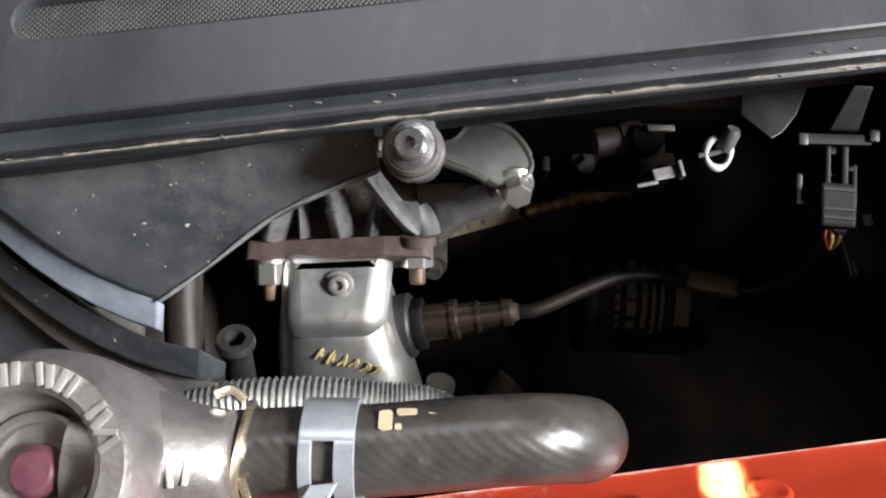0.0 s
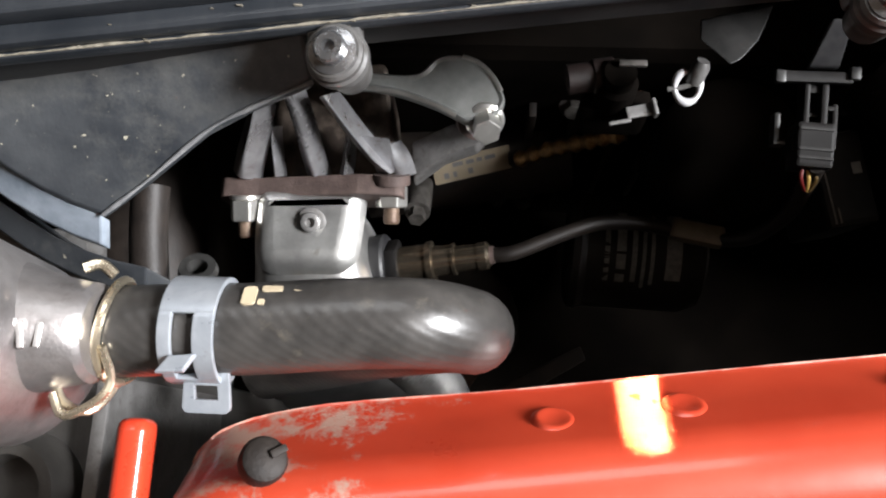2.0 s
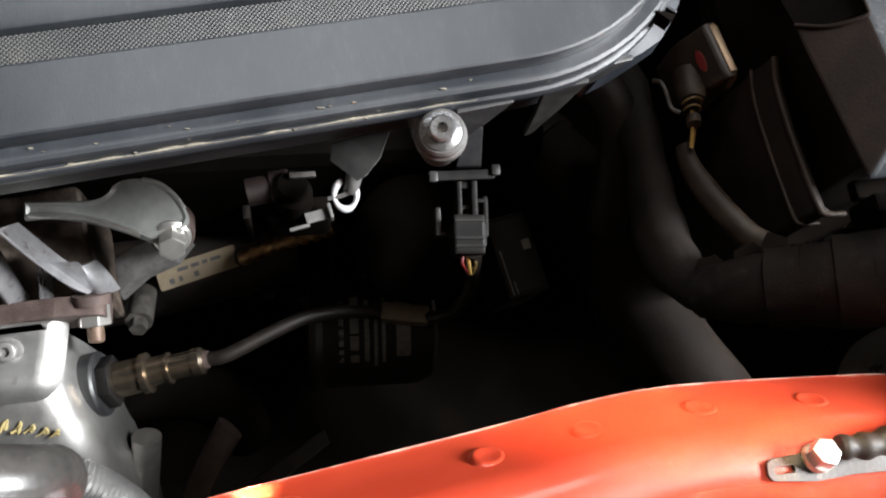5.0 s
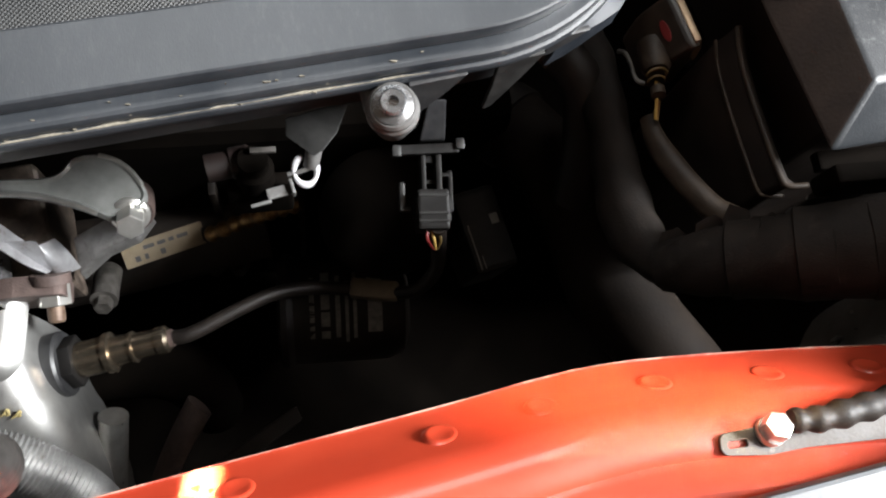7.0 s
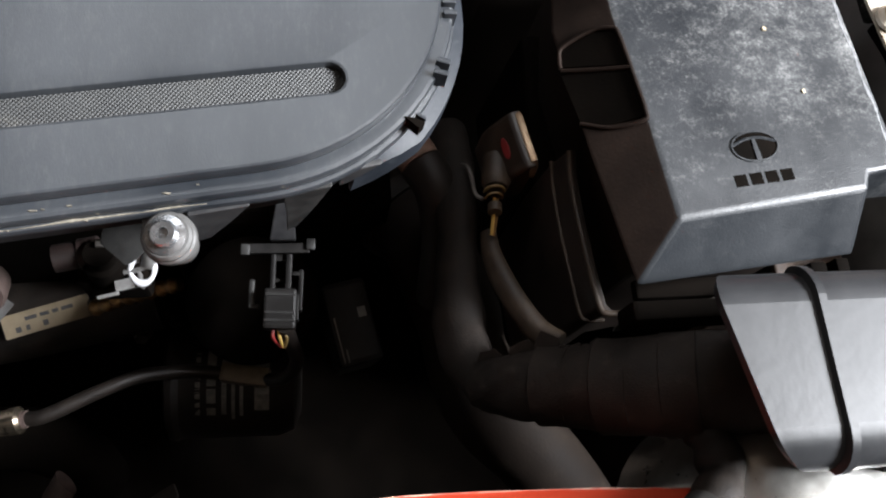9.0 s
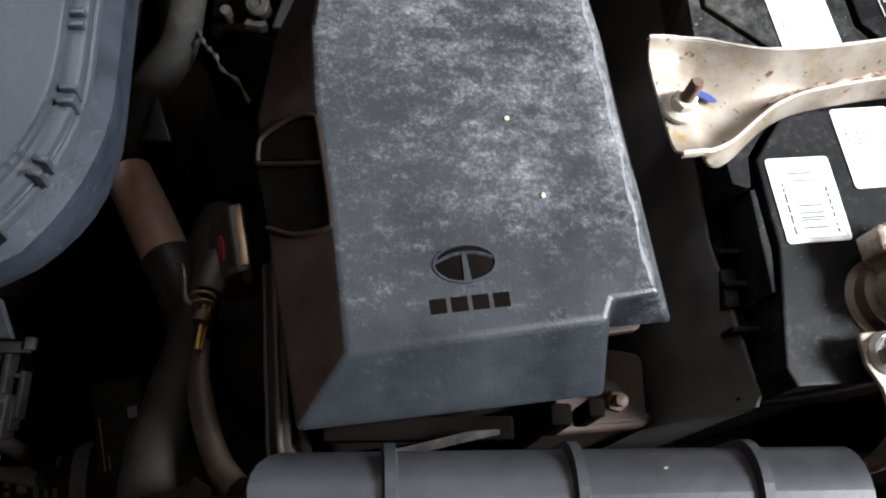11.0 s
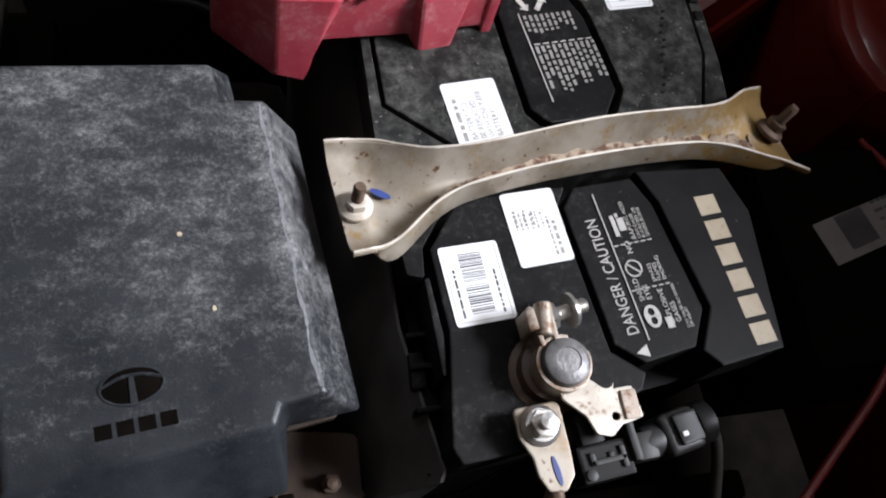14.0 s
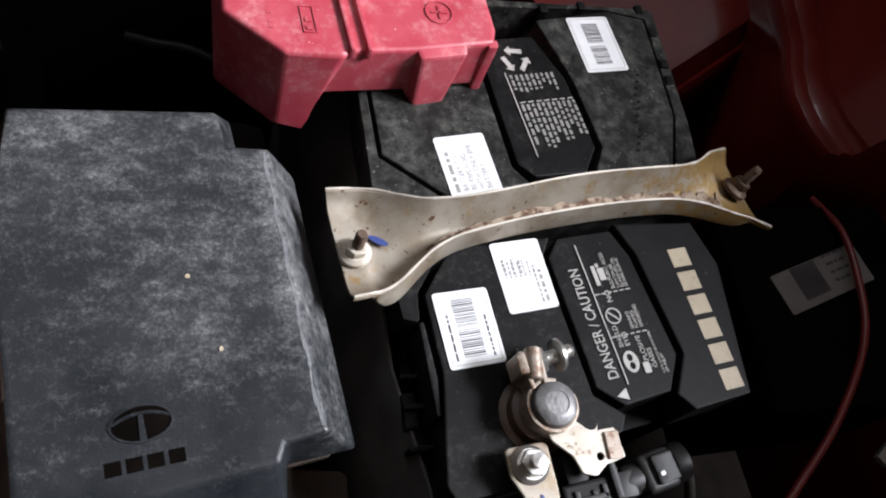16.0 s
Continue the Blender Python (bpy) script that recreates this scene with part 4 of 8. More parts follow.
solid("wire_hose_clamp", b, M_WIREGOLD, "yellow-plated wire spring clamp at the filler spout", "hose clamp")


def corrugated_hose():
    t = thing("corrugated_hose", (0.0, 0.045, 0.70), "silver corrugated foil hose beneath the rubber hose", "hose")
    line = spline([(-0.100, 0.028, 0.735), (-0.070, 0.0385, 0.738), (-0.045, 0.0440, 0.740), (-0.020, 0.0455, 0.740), (0.002, 0.0445, 0.738), (0.018, 0.0430, 0.735), (0.032, 0.0355, 0.728), (0.041, 0.0265, 0.714), (0.043, 0.016, 0.69)], 46)
    b = bmesh.new()
    tube(b, line, lambda u: 0.0086 + 0.0006 * math.sin(u * 2 * math.pi * 92), 18, smooth=False)
    part("corrugated_skin", b, M_SILVERHOSE, t)
    return t


corrugated_hose()

# ---- exhaust outlet with heat shield ----


def exhaust_outlet():
    t = thing("exhaust_outlet", (-0.028, 0.09, 0.50), "silver heat-shielded exhaust outlet with rusty bolted flange", "exhaust part")
    secs = []
    for y, cx, hw, top, bot in ((0.1165, -0.0285, 0.0245, 0.6530, 0.56), (0.108, -0.0290, 0.0275, 0.6535, 0.56), (0.095, -0.0280, 0.0305, 0.6520, 0.555), (0.080, -0.0255, 0.0335, 0.6470, 0.55), (0.062, -0.0225, 0.0365, 0.6380, 0.54), (0.045, -0.0200, 0.0375, 0.6250, 0.53), (0.028, -0.0190, 0.0370, 0.6000, 0.52), (0.018, -0.0190, 0.0330, 0.570, 0.51)):
        loop = []
        for k in range(25):
            a = math.pi * k / 24
            c, s = math.cos(a), math.sin(a)
            loop.append((cx - hw * math.copysign(abs(c) ** 0.55, c), y, bot + (top - bot) * abs(s) ** 0.42))
        secs.append(loop)
    b = bmesh.new()
    loft(b, secs)
    shield = part("heat_shield", b, M_SHIELD, t)
    b = bmesh.new()
    pad = rounded([(-0.0455, 0.0865, 0.006), (-0.0085, 0.0880, 0.007), (-0.0060, 0.1185, 0.002), (-0.0475, 0.1165, 0.002)], 6)
    loft(b, [[(x, y, 0.6475) for x, y in grow(pad, 0.0052)], [(x, y, 0.6500) for x, y in grow(pad, 0.0036)], [(x, y, 0.6522) for x, y in grow(pad, 0.0018)], [(x, y, 0.6537) for x, y in grow(pad, -0.0004)], [(x, y, 0.6545) for x, y in grow(pad, -0.0028)], [(x, y, 0.6547) for x, y in grow(pad, -0.005)]], True, 0.0)
    part("pressed_pad", b, M_SHIELD, shield)
    b = bmesh.new()
    lathe(b, [(0.0066, 0), (0.0066, 0.0012), (0.0052, 0.0016), (0.0046, 0.0016), (0.0044, 0.0042), (0.0038, 0.0046), (0.0022, 0.0046), (0.0020, 0.0026), (0.0, 0.0026)], (-0.0245, 0.1050, 0.6542), (0.0, -0.35, 1), 24)
    part("socket_screw", b, M_LEAD, shield, "grey socket-head screw")
    # yellow chalk strokes
    b = bmesh.new()
    rnd = random.Random(3)
    for k in range(6):
        u = k / 6
        x, y = -0.0330 + 0.031 * u, 0.0750 - 0.0088 * u
        w, h = rnd.uniform(0.0012, 0.0028), rnd.uniform(0.0022, 0.0056) * (0.7 if k > 2 else 1)
        path = []
        for dx, dy in ((-0.7, -0.9), (-0.2, 0.2), (0.1, 0.9), (0.5, 0.6), (0.4, -0.1), (0.6, -0.6), (1.1, -0.3)):
            px, py = x + dx * w + dy * 0.0012, y + dy * h * 0.5 + rnd.uniform(-0.0008, 0.0008)
            path.append((px, py, 0.6470 - 0.34 * max(0, 0.080 - py)))
        tube(b, path, lambda u: 0.00055 + 0.0003 * math.sin(u * 9 + k), 8, 4, True)
    tagged(part("chalk_mark", b, mat("faded_yellow_paint", (0.24, 0.19, 0.075), (0.36, 0.29, 0.13), 0.7, big=300, bump=0), shield, "yellow hand-made paint strokes"), kind="stuff")
    b = bmesh.new()
    prof = rounded([(-0.0705, 0.630, 0.004), (0.0165, 0.6380, 0.004), (0.0165, 0.6585, 0.004), (-0.0045, 0.6590, 0.003), (-0.052, 0.6490, 0.003), (-0.0705, 0.6490, 0.004)], 4)
    prism(b, [(x, z) for x, z in prof], -0.127, -0.1175, 0.0008, Matrix(((1, 0, 0, 0), (0, 0, -1, 0), (0, 1, 0, 0), (0, 0, 0, 1))))
    part("flange", b, M_RUST, t, "rusty brown flange plate")
    # cast outlet housing behind the flange, with ribs
    b = bmesh.new()
    loft(b, [[(-0.058, 0.1275, 0.60), (0.014, 0.130, 0.60), (0.014, 0.130, 0.648), (-0.058, 0.1275, 0.640)],
             [(-0.050, 0.142, 0.60), (0.010, 0.146, 0.60), (0.010, 0.146, 0.652), (-0.050, 0.142, 0.646)],
             [(-0.044, 0.175, 0.60), (0.006, 0.180, 0.60), (0.006, 0.180, 0.664), (-0.044, 0.175, 0.660)]], True, 0.004, 3)
    cast = part("cast_housing", b, M_STAIN, t, "stained brown cast housing")
    # cast fins, each with a narrow ridge and a spreading foot
    for pts, top, foot, deep in (([(-0.0600, 0.1262, 0.652), (-0.0545, 0.1300, 0.667), (-0.0480, 0.1375, 0.682), (-0.0425, 0.1440, 0.696)], (0.0050, 0.0019), (0.0092, 0.0060), 0.012),
                                 ([(-0.0250, 0.1268, 0.653), (-0.0255, 0.1320, 0.670), (-0.0265, 0.1400, 0.688), (-0.0285, 0.1480, 0.706)], (0.0026, 0.0028), (0.0060, 0.0050), 0.010),
                                 ([(0.0105, 0.1275, 0.659), (0.0050, 0.1290, 0.670), (-0.0030, 0.1345, 0.687), (-0.0125, 0.1430, 0.706)], (0.0028, 0.0017), (0.0058, 0.0048), 0.012),
                                 ([(0.0138, 0.1280, 0.653), (0.0132, 0.1300, 0.662), (0.0115, 0.1330, 0.668), (0.0090, 0.1360, 0.672)], (0.0052, 0.0040), (0.0070, 0.0060), 0.010),
                                 ([(-0.0440, 0.1275, 0.650), (-0.0425, 0.1310, 0.660), (-0.0420, 0.1370, 0.668), (-0.0415, 0.1430, 0.672)], (0.0012, 0.0010), (0.0036, 0.0022), 0.008),
                                 ([(-0.0120, 0.1272, 0.653), (-0.0100, 0.1310, 0.660), (-0.0090, 0.1370, 0.666), (-0.0085, 0.1430, 0.670)], (0.0012, 0.0010), (0.0036, 0.0022), 0.008)):
        line = spline(pts, 4)
        secs = []
        for k, p in enumerate(line):
            u = k / (len(line) - 1)
            d = line[min(k + 1, len(line) - 1)] - line[max(k - 1, 0)]
            h = Vector((d.y, -d.x, 0)).normalized() if Vector((d.x, d.y)).length > 1e-5 else Vector((1, 0, 0))
            h = (h if h.x > 0 else -h) * 0.4 + Vector((0.6, 0, 0))
            n = Vector((0, 0.45, -0.89)) * deep
            a, f = top[0] + (top[1] - top[0]) * min(1, u * 1.6) ** 0.6, foot[0] + (foot[1] - foot[0]) * u
            secs.append([tuple(p + h * w + n * v) for w, v in ((math.cos(g) * (a + (f - a) * (1 - math.sin(g)) ** 2), 1.0 - 1.15 * math.sin(g) ** 0.7) for g in (math.pi * i / 14 for i in range(15)))])
        bb = bmesh.new()
        loft(bb, secs, True)
        part("rib", bb, M_RIB, cast)
    bb = bmesh.new()
    web = [(0.0135, 0.1285, 0.658), (0.0115, 0.1360, 0.680), (-0.0020, 0.1360, 0.683), (0.0040, 0.1285, 0.660)]
    loft(bb, [[(x, y, z - 0.004) for x, y, z in web], web], True, 0.0008)
    part("web", bb, M_RIB, cast)
    return t


exhaust_outlet()


def flange_nut(at, label):
    t = thing("flange_nut", at, label, "nut", "exhaust flange nuts")
    ax = (0.02, -0.93, -0.36)
    b = bmesh.new()
    lathe(b, [(0.0, -0.004), (0.0075, -0.004), (0.0075, -0.0025), (0.006, -0.0015)], at, ax, 24)
    hexagon(b, Vector(at) - Vector(ax).normalized() * 0.0018, ax, 0.0132, 0.0095, 0.0006, 0.3)
    part("nut", b, M_STEEL, t)
    b = bmesh.new()
    lathe(b, [(0.0, 0.0), (0.0038, 0.0), (0.0038, 0.0145), (0.0032, 0.0155), (0.0, 0.0155)], at, ax, 16)
    part("stud", b, M_RUSTBOLT, t, "brown stud end")
    return t


flange_nut((-0.0575, 0.1145, 0.6475), "bright nut on a brown stud of the exhaust flange")
flange_nut((0.0100, 0.1225, 0.6500), "bright nut on a brown stud of the exhaust flange")
b = bmesh.new()
tube(b, [(0.0105, 0.128, 0.656), (0.0105, 0.124, 0.654)], 0.0085, 16, 2)
solid("flange_spacer", b, M_RUST, "rusty round spacer behind the flange nut", "spacer")


def oxygen_sensor():
    t = thing("oxygen_sensor", (0.012, 0.0945, 0.610), "bronze-tinted oxygen sensor screwed into the exhaust outlet", "sensor")
    o, e = Vector((0.0050, 0.0930, 0.6190)), Vector((0.0585, 0.0988, 0.6285))
    ax = (e - o).normalized()
    b = bmesh.new()
    lathe(b, [(0.0, -0.010), (0.0150, -0.010), (0.0160, -0.001), (0.0160, 0.0020), (0.0148, 0.0032), (0.0, 0.0032)], o, ax, 30)
    part("gasket", b, M_BLACK, t, "dark gasket ring")
    b = bmesh.new()
    hexagon(b, o + ax * 0.0030, ax, 0.0225, 0.0060, 0.001, 0.4)
    part("hex", b, M_DARKPLUG, t, "dark hexagon")
    b = bmesh.new()
    lathe(b, [(0.0, 0.007), (0.0088, 0.007), (0.0088, 0.0220), (0.0100, 0.0223), (0.0100, 0.0250), (0.0073, 0.0255), (0.0071, 0.0340), (0.0078, 0.0343), (0.0078, 0.0357), (0.0064, 0.0360), (0.0062, 0.0465), (0.0068, 0.0468), (0.0068, 0.0510), (0.0052, 0.0525), (0.0, 0.0527)], o, ax, 28)
    part("shell", b, M_BRONZE, t)
    b = bmesh.new()
    lathe(b, [(0.0, 0.052), (0.0044, 0.052), (0.0042, 0.0545), (0.0, 0.0545)], o, ax, 20)
    part("seal", b, M_RUST, t, "small red-brown seal")
    b = bmesh.new()
    tube(b, [tuple(o + ax * 0.0530), tuple(o + ax * 0.064), (0.0914, 0.1105, 0.628), (0.110, 0.118, 0.622), (0.132, 0.121, 0.611), (0.152, 0.1195, 0.604), (0.168, 0.1155, 0.607), (0.181, 0.113, 0.622), (0.187, 0.116, 0.650), (0.184, 0.120, 0.682), (0.182, 0.1225, 0.697)], 0.0036, 12, 8)
    part("cable", b, M_HOSEDARK, t)
    b = bmesh.new()
    box(b, (-0.013, -0.0055, 0.0), (0.013, 0.0050, 0.009), 0.002, Matrix.Translation((0.160, 0.1185, 0.602)) @ pose(0, 0, 0, 0, -6, -12))
    part("cable_clip", b, M_OLIVE, t, "olive brown plastic clip on the cable")
    return t


oxygen_sensor()


def lifting_bracket():
    t = thing("lifting_bracket", (0.045, 0.15, 0.64), "grey pressed steel engine bracket with bright bolt", "bracket")
    b = bmesh.new()
    rim = [(-0.0060, 0.1512), (0.0044, 0.1512), (0.0150, 0.1495), (0.0240, 0.1470), (0.0330, 0.1438), (0.0400, 0.1405), (0.0455, 0.1385), (0.0540, 0.1405), (0.0595, 0.1465), (0.0588, 0.1520), (0.0550, 0.1580), (0.0490, 0.1630), (0.0420, 0.1655), (0.0345, 0.1655), (0.0300, 0.1635), (0.0275, 0.1605), (0.0240, 0.1582), (0.0180, 0.1572), (0.0100, 0.1575), (-0.0060, 0.1580)]
    pts = [(p.x, p.y) for p in spline([(x, y, 0) for x, y in rim], 3)]
    high = lambda y, x: 0.690 + 0.22 * (y - 0.14) - 0.10 * max(0.0, x - 0.045)
    loft(b, [[(x, y, high(y, x)) for x, y in pts], [(x, y, high(y, x) + 0.0028) for x, y in pts], [(x, y, high(y, x) + 0.0040) for x, y in grow(pts, -0.0010)], [(x, y, high(y, x) + 0.0030) for x, y in grow(pts, -0.0024)]], True)
    part("plate", b, M_PLATE, t)
    b = bmesh.new()
    tube(b, [(x, y, high(y, x) + 0.0036) for x, y in ((-0.004, 0.1520), (0.0150, 0.1502), (0.0240, 0.1478), (0.0330, 0.1446), (0.0400, 0.1412))], 0.0011, 8, 6)
    tube(b, [(x, y, high(y, x) + 0.0036) for x, y in ((0.0420, 0.1650), (0.0490, 0.1625), (0.0546, 0.1576), (0.0582, 0.1520))], 0.0010, 8, 6)
    part("edge_bead", b, M_STEEL, t)
    b = bmesh.new()
    loft(b, [[(0.0560, 0.1500, 0.664), (0.0480, 0.1420, 0.660), (0.0490, 0.1410, 0.650), (0.0570, 0.1490, 0.654)],
             [(0.0370, 0.1530, 0.657), (0.0330, 0.1390, 0.652), (0.0340, 0.1380, 0.642), (0.0380, 0.1520, 0.647)],
             [(0.0180, 0.1470, 0.648), (0.0190, 0.1310, 0.640), (0.0195, 0.1300, 0.632), (0.0185, 0.1460, 0.640)]], True, 0.001)
    part("arm", b, M_LEAD, t, "dull grey lower arm")
    b = bmesh.new()
    ax = (0.1, -0.75, 0.6)
    o = Vector((0.0525, 0.1375, 0.6915))
    lathe(b, [(0.0, -0.007), (0.0082, -0.007), (0.0082, -0.0045), (0.0070, -0.0035)], o, ax, 24)
    hexagon(b, o - Vector(ax).normalized() * 0.004, ax, 0.0105, 0.009, 0.0006, 0.5)
    part("bolt", b, M_STEEL, t, "bright zinc hexagon bolt")
    return t


lifting_bracket()
b = bmesh.new()
lathe(b, [(0.0, -0.012), (0.0105, -0.012), (0.0105, 0.0), (0.0095, 0.002), (0.0, 0.002)], (0.0495, 0.1475, 0.676), (0.1, -0.75, 0.6), 20)
solid("bracket_bush", b, M_RUST, "brown bush beneath the bracket bolt", "spacer")

# ---- dark engine parts ----


def engine_block():
    t = thing("engine_block", (0.05, 0.30, 0.31), "grimy engine block deep below the filter housing, blackened for shade", "engine")
    b = bmesh.new()
    # block and sump are coloured near black in place of deep shade
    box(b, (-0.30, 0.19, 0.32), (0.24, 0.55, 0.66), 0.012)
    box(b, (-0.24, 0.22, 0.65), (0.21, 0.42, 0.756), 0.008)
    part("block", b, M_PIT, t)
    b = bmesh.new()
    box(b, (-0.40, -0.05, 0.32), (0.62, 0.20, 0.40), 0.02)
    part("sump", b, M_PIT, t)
    b = bmesh.new()
    tube(b, [(-0.02, 0.168, 0.535), (0.03, 0.176, 0.535), (0.10, 0.190, 0.535)], 0.026, 24, 4)
    part("cooler_pipe", b, M_DARK, t)
    b = bmesh.new()
    for k in range(5):
        box(b, (0.075 + 0.024 * k, 0.182, 0.44), (0.079 + 0.024 * k, 0.196, 0.60), 0.001)
    tagged(part("block_ribs", b, M_DARK, t), kind="stuff")
    return t


engine_block()
for x, y, z in ((0.0795, 0.1765, 0.4621), (0.0168, 0.1290, 0.5855), (0.062, 0.181, 0.452), (0.098, 0.186, 0.60)):
    b = bmesh.new()
    hexagon(b, (x, y + 0.003, z), (0, -0.85, 0.5), 0.0085, 0.007, 0.0006)
    lathe(b, [(0.0, -0.022), (0.0072, -0.022), (0.0072, 0.001)], (x, y + 0.003, z), (0, -0.85, 0.5), 18)
    solid("engine_bolt", b, M_DULL, "dull dirty bolt head on the dark engine", "bolt", "engine bolts")


def part_label():
    t = thing("maker_label", (0.047, 0.160, 0.556), "cream paper maker's label on a dark engine pipe", "label")
    p0, p1 = Vector((0.0249, 0.1532, 0.5655)), Vector((0.0700, 0.1692, 0.5560))
    x = (p1 - p0).normalized()
    n = Vector((-0.2, -0.45, 0.87))
    n = (n - x * n.dot(x)).normalized()
    y = n.cross(x)
    m = Matrix((x, y, n)).transposed().to_4x4()
    m.translation = p0
    b = bmesh.new()
    prism(b, rounded([(0, 0, 0.001), (0.0475, 0, 0.001), (0.0475, 0.0135, 0.001), (0, 0.0135, 0.001)], 3), -0.0008, 0, 0, m)
    part("paper", b, mat("cream_label_paper", (0.15, 0.115, 0.068), (0.21, 0.165, 0.105), 0.7, big=90, bump=0.1), t)
    b = bmesh.new()
    bars(b, m @ pose(0.006, 0.0022, 0), 1, 0.030, 0.003, 0.0032, seed=4, word=0.004, fill=0.98)
    bars(b, m @ pose(0.012, 0.0080, 0), 1, 0.032, 0.003, 0.0022, seed=6, word=0.008, fill=0.98)
    tagged(part("print", b, M_INK, t), kind="stuff")
    return t


part_label()
b = bmesh.new()
tube(b, [(0.071, 0.170, 0.566), (0.090, 0.171, 0.582), (0.108, 0.170, 0.598), (0.125, 0.171, 0.606)], lambda u: 0.0042 + 0.0009 * math.sin(u * 50), 12, 12)
solid("copper_sleeved_pipe", b, M_COPPER, "thin pipe in copper-coloured mesh sleeve", "pipe")


def fuel_connector():
    t = thing("injector_clip", (0.117, 0.146, 0.68), "pale plated fuel line clip on black injector fitting", "clip")
    b = bmesh.new()
    box(b, (0.092, 0.1475, 0.660), (0.121, 0.1575, 0.688), 0.003)
    lathe(b, [(0.0, 0.0), (0.0085, 0.0), (0.0085, 0.012), (0.0065, 0.014), (0.0065, 0.02), (0.0, 0.02)], (0.105, 0.154, 0.686), (0.0, 0.1, 1), 20)
    part("fitting", b, M_PIT, t)
    b = bmesh.new()
    m = Matrix.Translation((0.1115, 0.1450, 0.6915)) @ pose(0, 0, 0, 0, 0, 12)
    box(b, (-0.002, -0.0025, 0), (0.010, 0.0025, 0.0015), 0.0004, m)
    box(b, (-0.010, -0.0040, 0), (-0.001, -0.0025, 0.0015), 0.0003, m)
    box(b, (0.0085, -0.0035, -0.001), (0.010, 0.0035, 0.004), 0.0004, m)
    part("plated_clip", b, M_LEAD, t)
    b = bmesh.new()
    box(b, (0.104, 0.158, 0.706), (0.115, 0.1605, 0.708), 0.0004)
    part("upper_clip", b, M_DULL, t)
    return t


fuel_connector()


def return_hose_ring():
    t = thing("hose_ring_clip", (0.1268, 0.1422, 0.712), "white ring of a thin return hose with grey clip", "hose clip")
    b = bmesh.new()
    c = Vector((0.1262, 0.1425, 0.7225))
    tube(b, [tuple(c + Vector((0.0046 * math.cos(a), 0.0054 * math.sin(a), 0.002 * math.sin(a)))) for a in (radians(100 + 11.5 * k) for k in range(26))], lambda u: 0.0013 + 0.0003 * math.sin(u * 14), 12, 3)
    part("ring", b, M_RING, t)
    b = bmesh.new()
    lathe(b, [(0.0, 0.0), (0.0032, 0.0), (0.0034, 0.007), (0.0024, 0.009), (0.0, 0.009)], (0.1285, 0.1445, 0.722), (0.2, 0.5, 0.7), 14)
    tube(b, [(0.119, 0.1415, 0.722), (0.1235, 0.142, 0.7225), (0.129, 0.1435, 0.7235)], 0.0010, 8, 3)
    part("clip", b, M_GREYPLASTIC, t)
    return t


return_hose_ring()


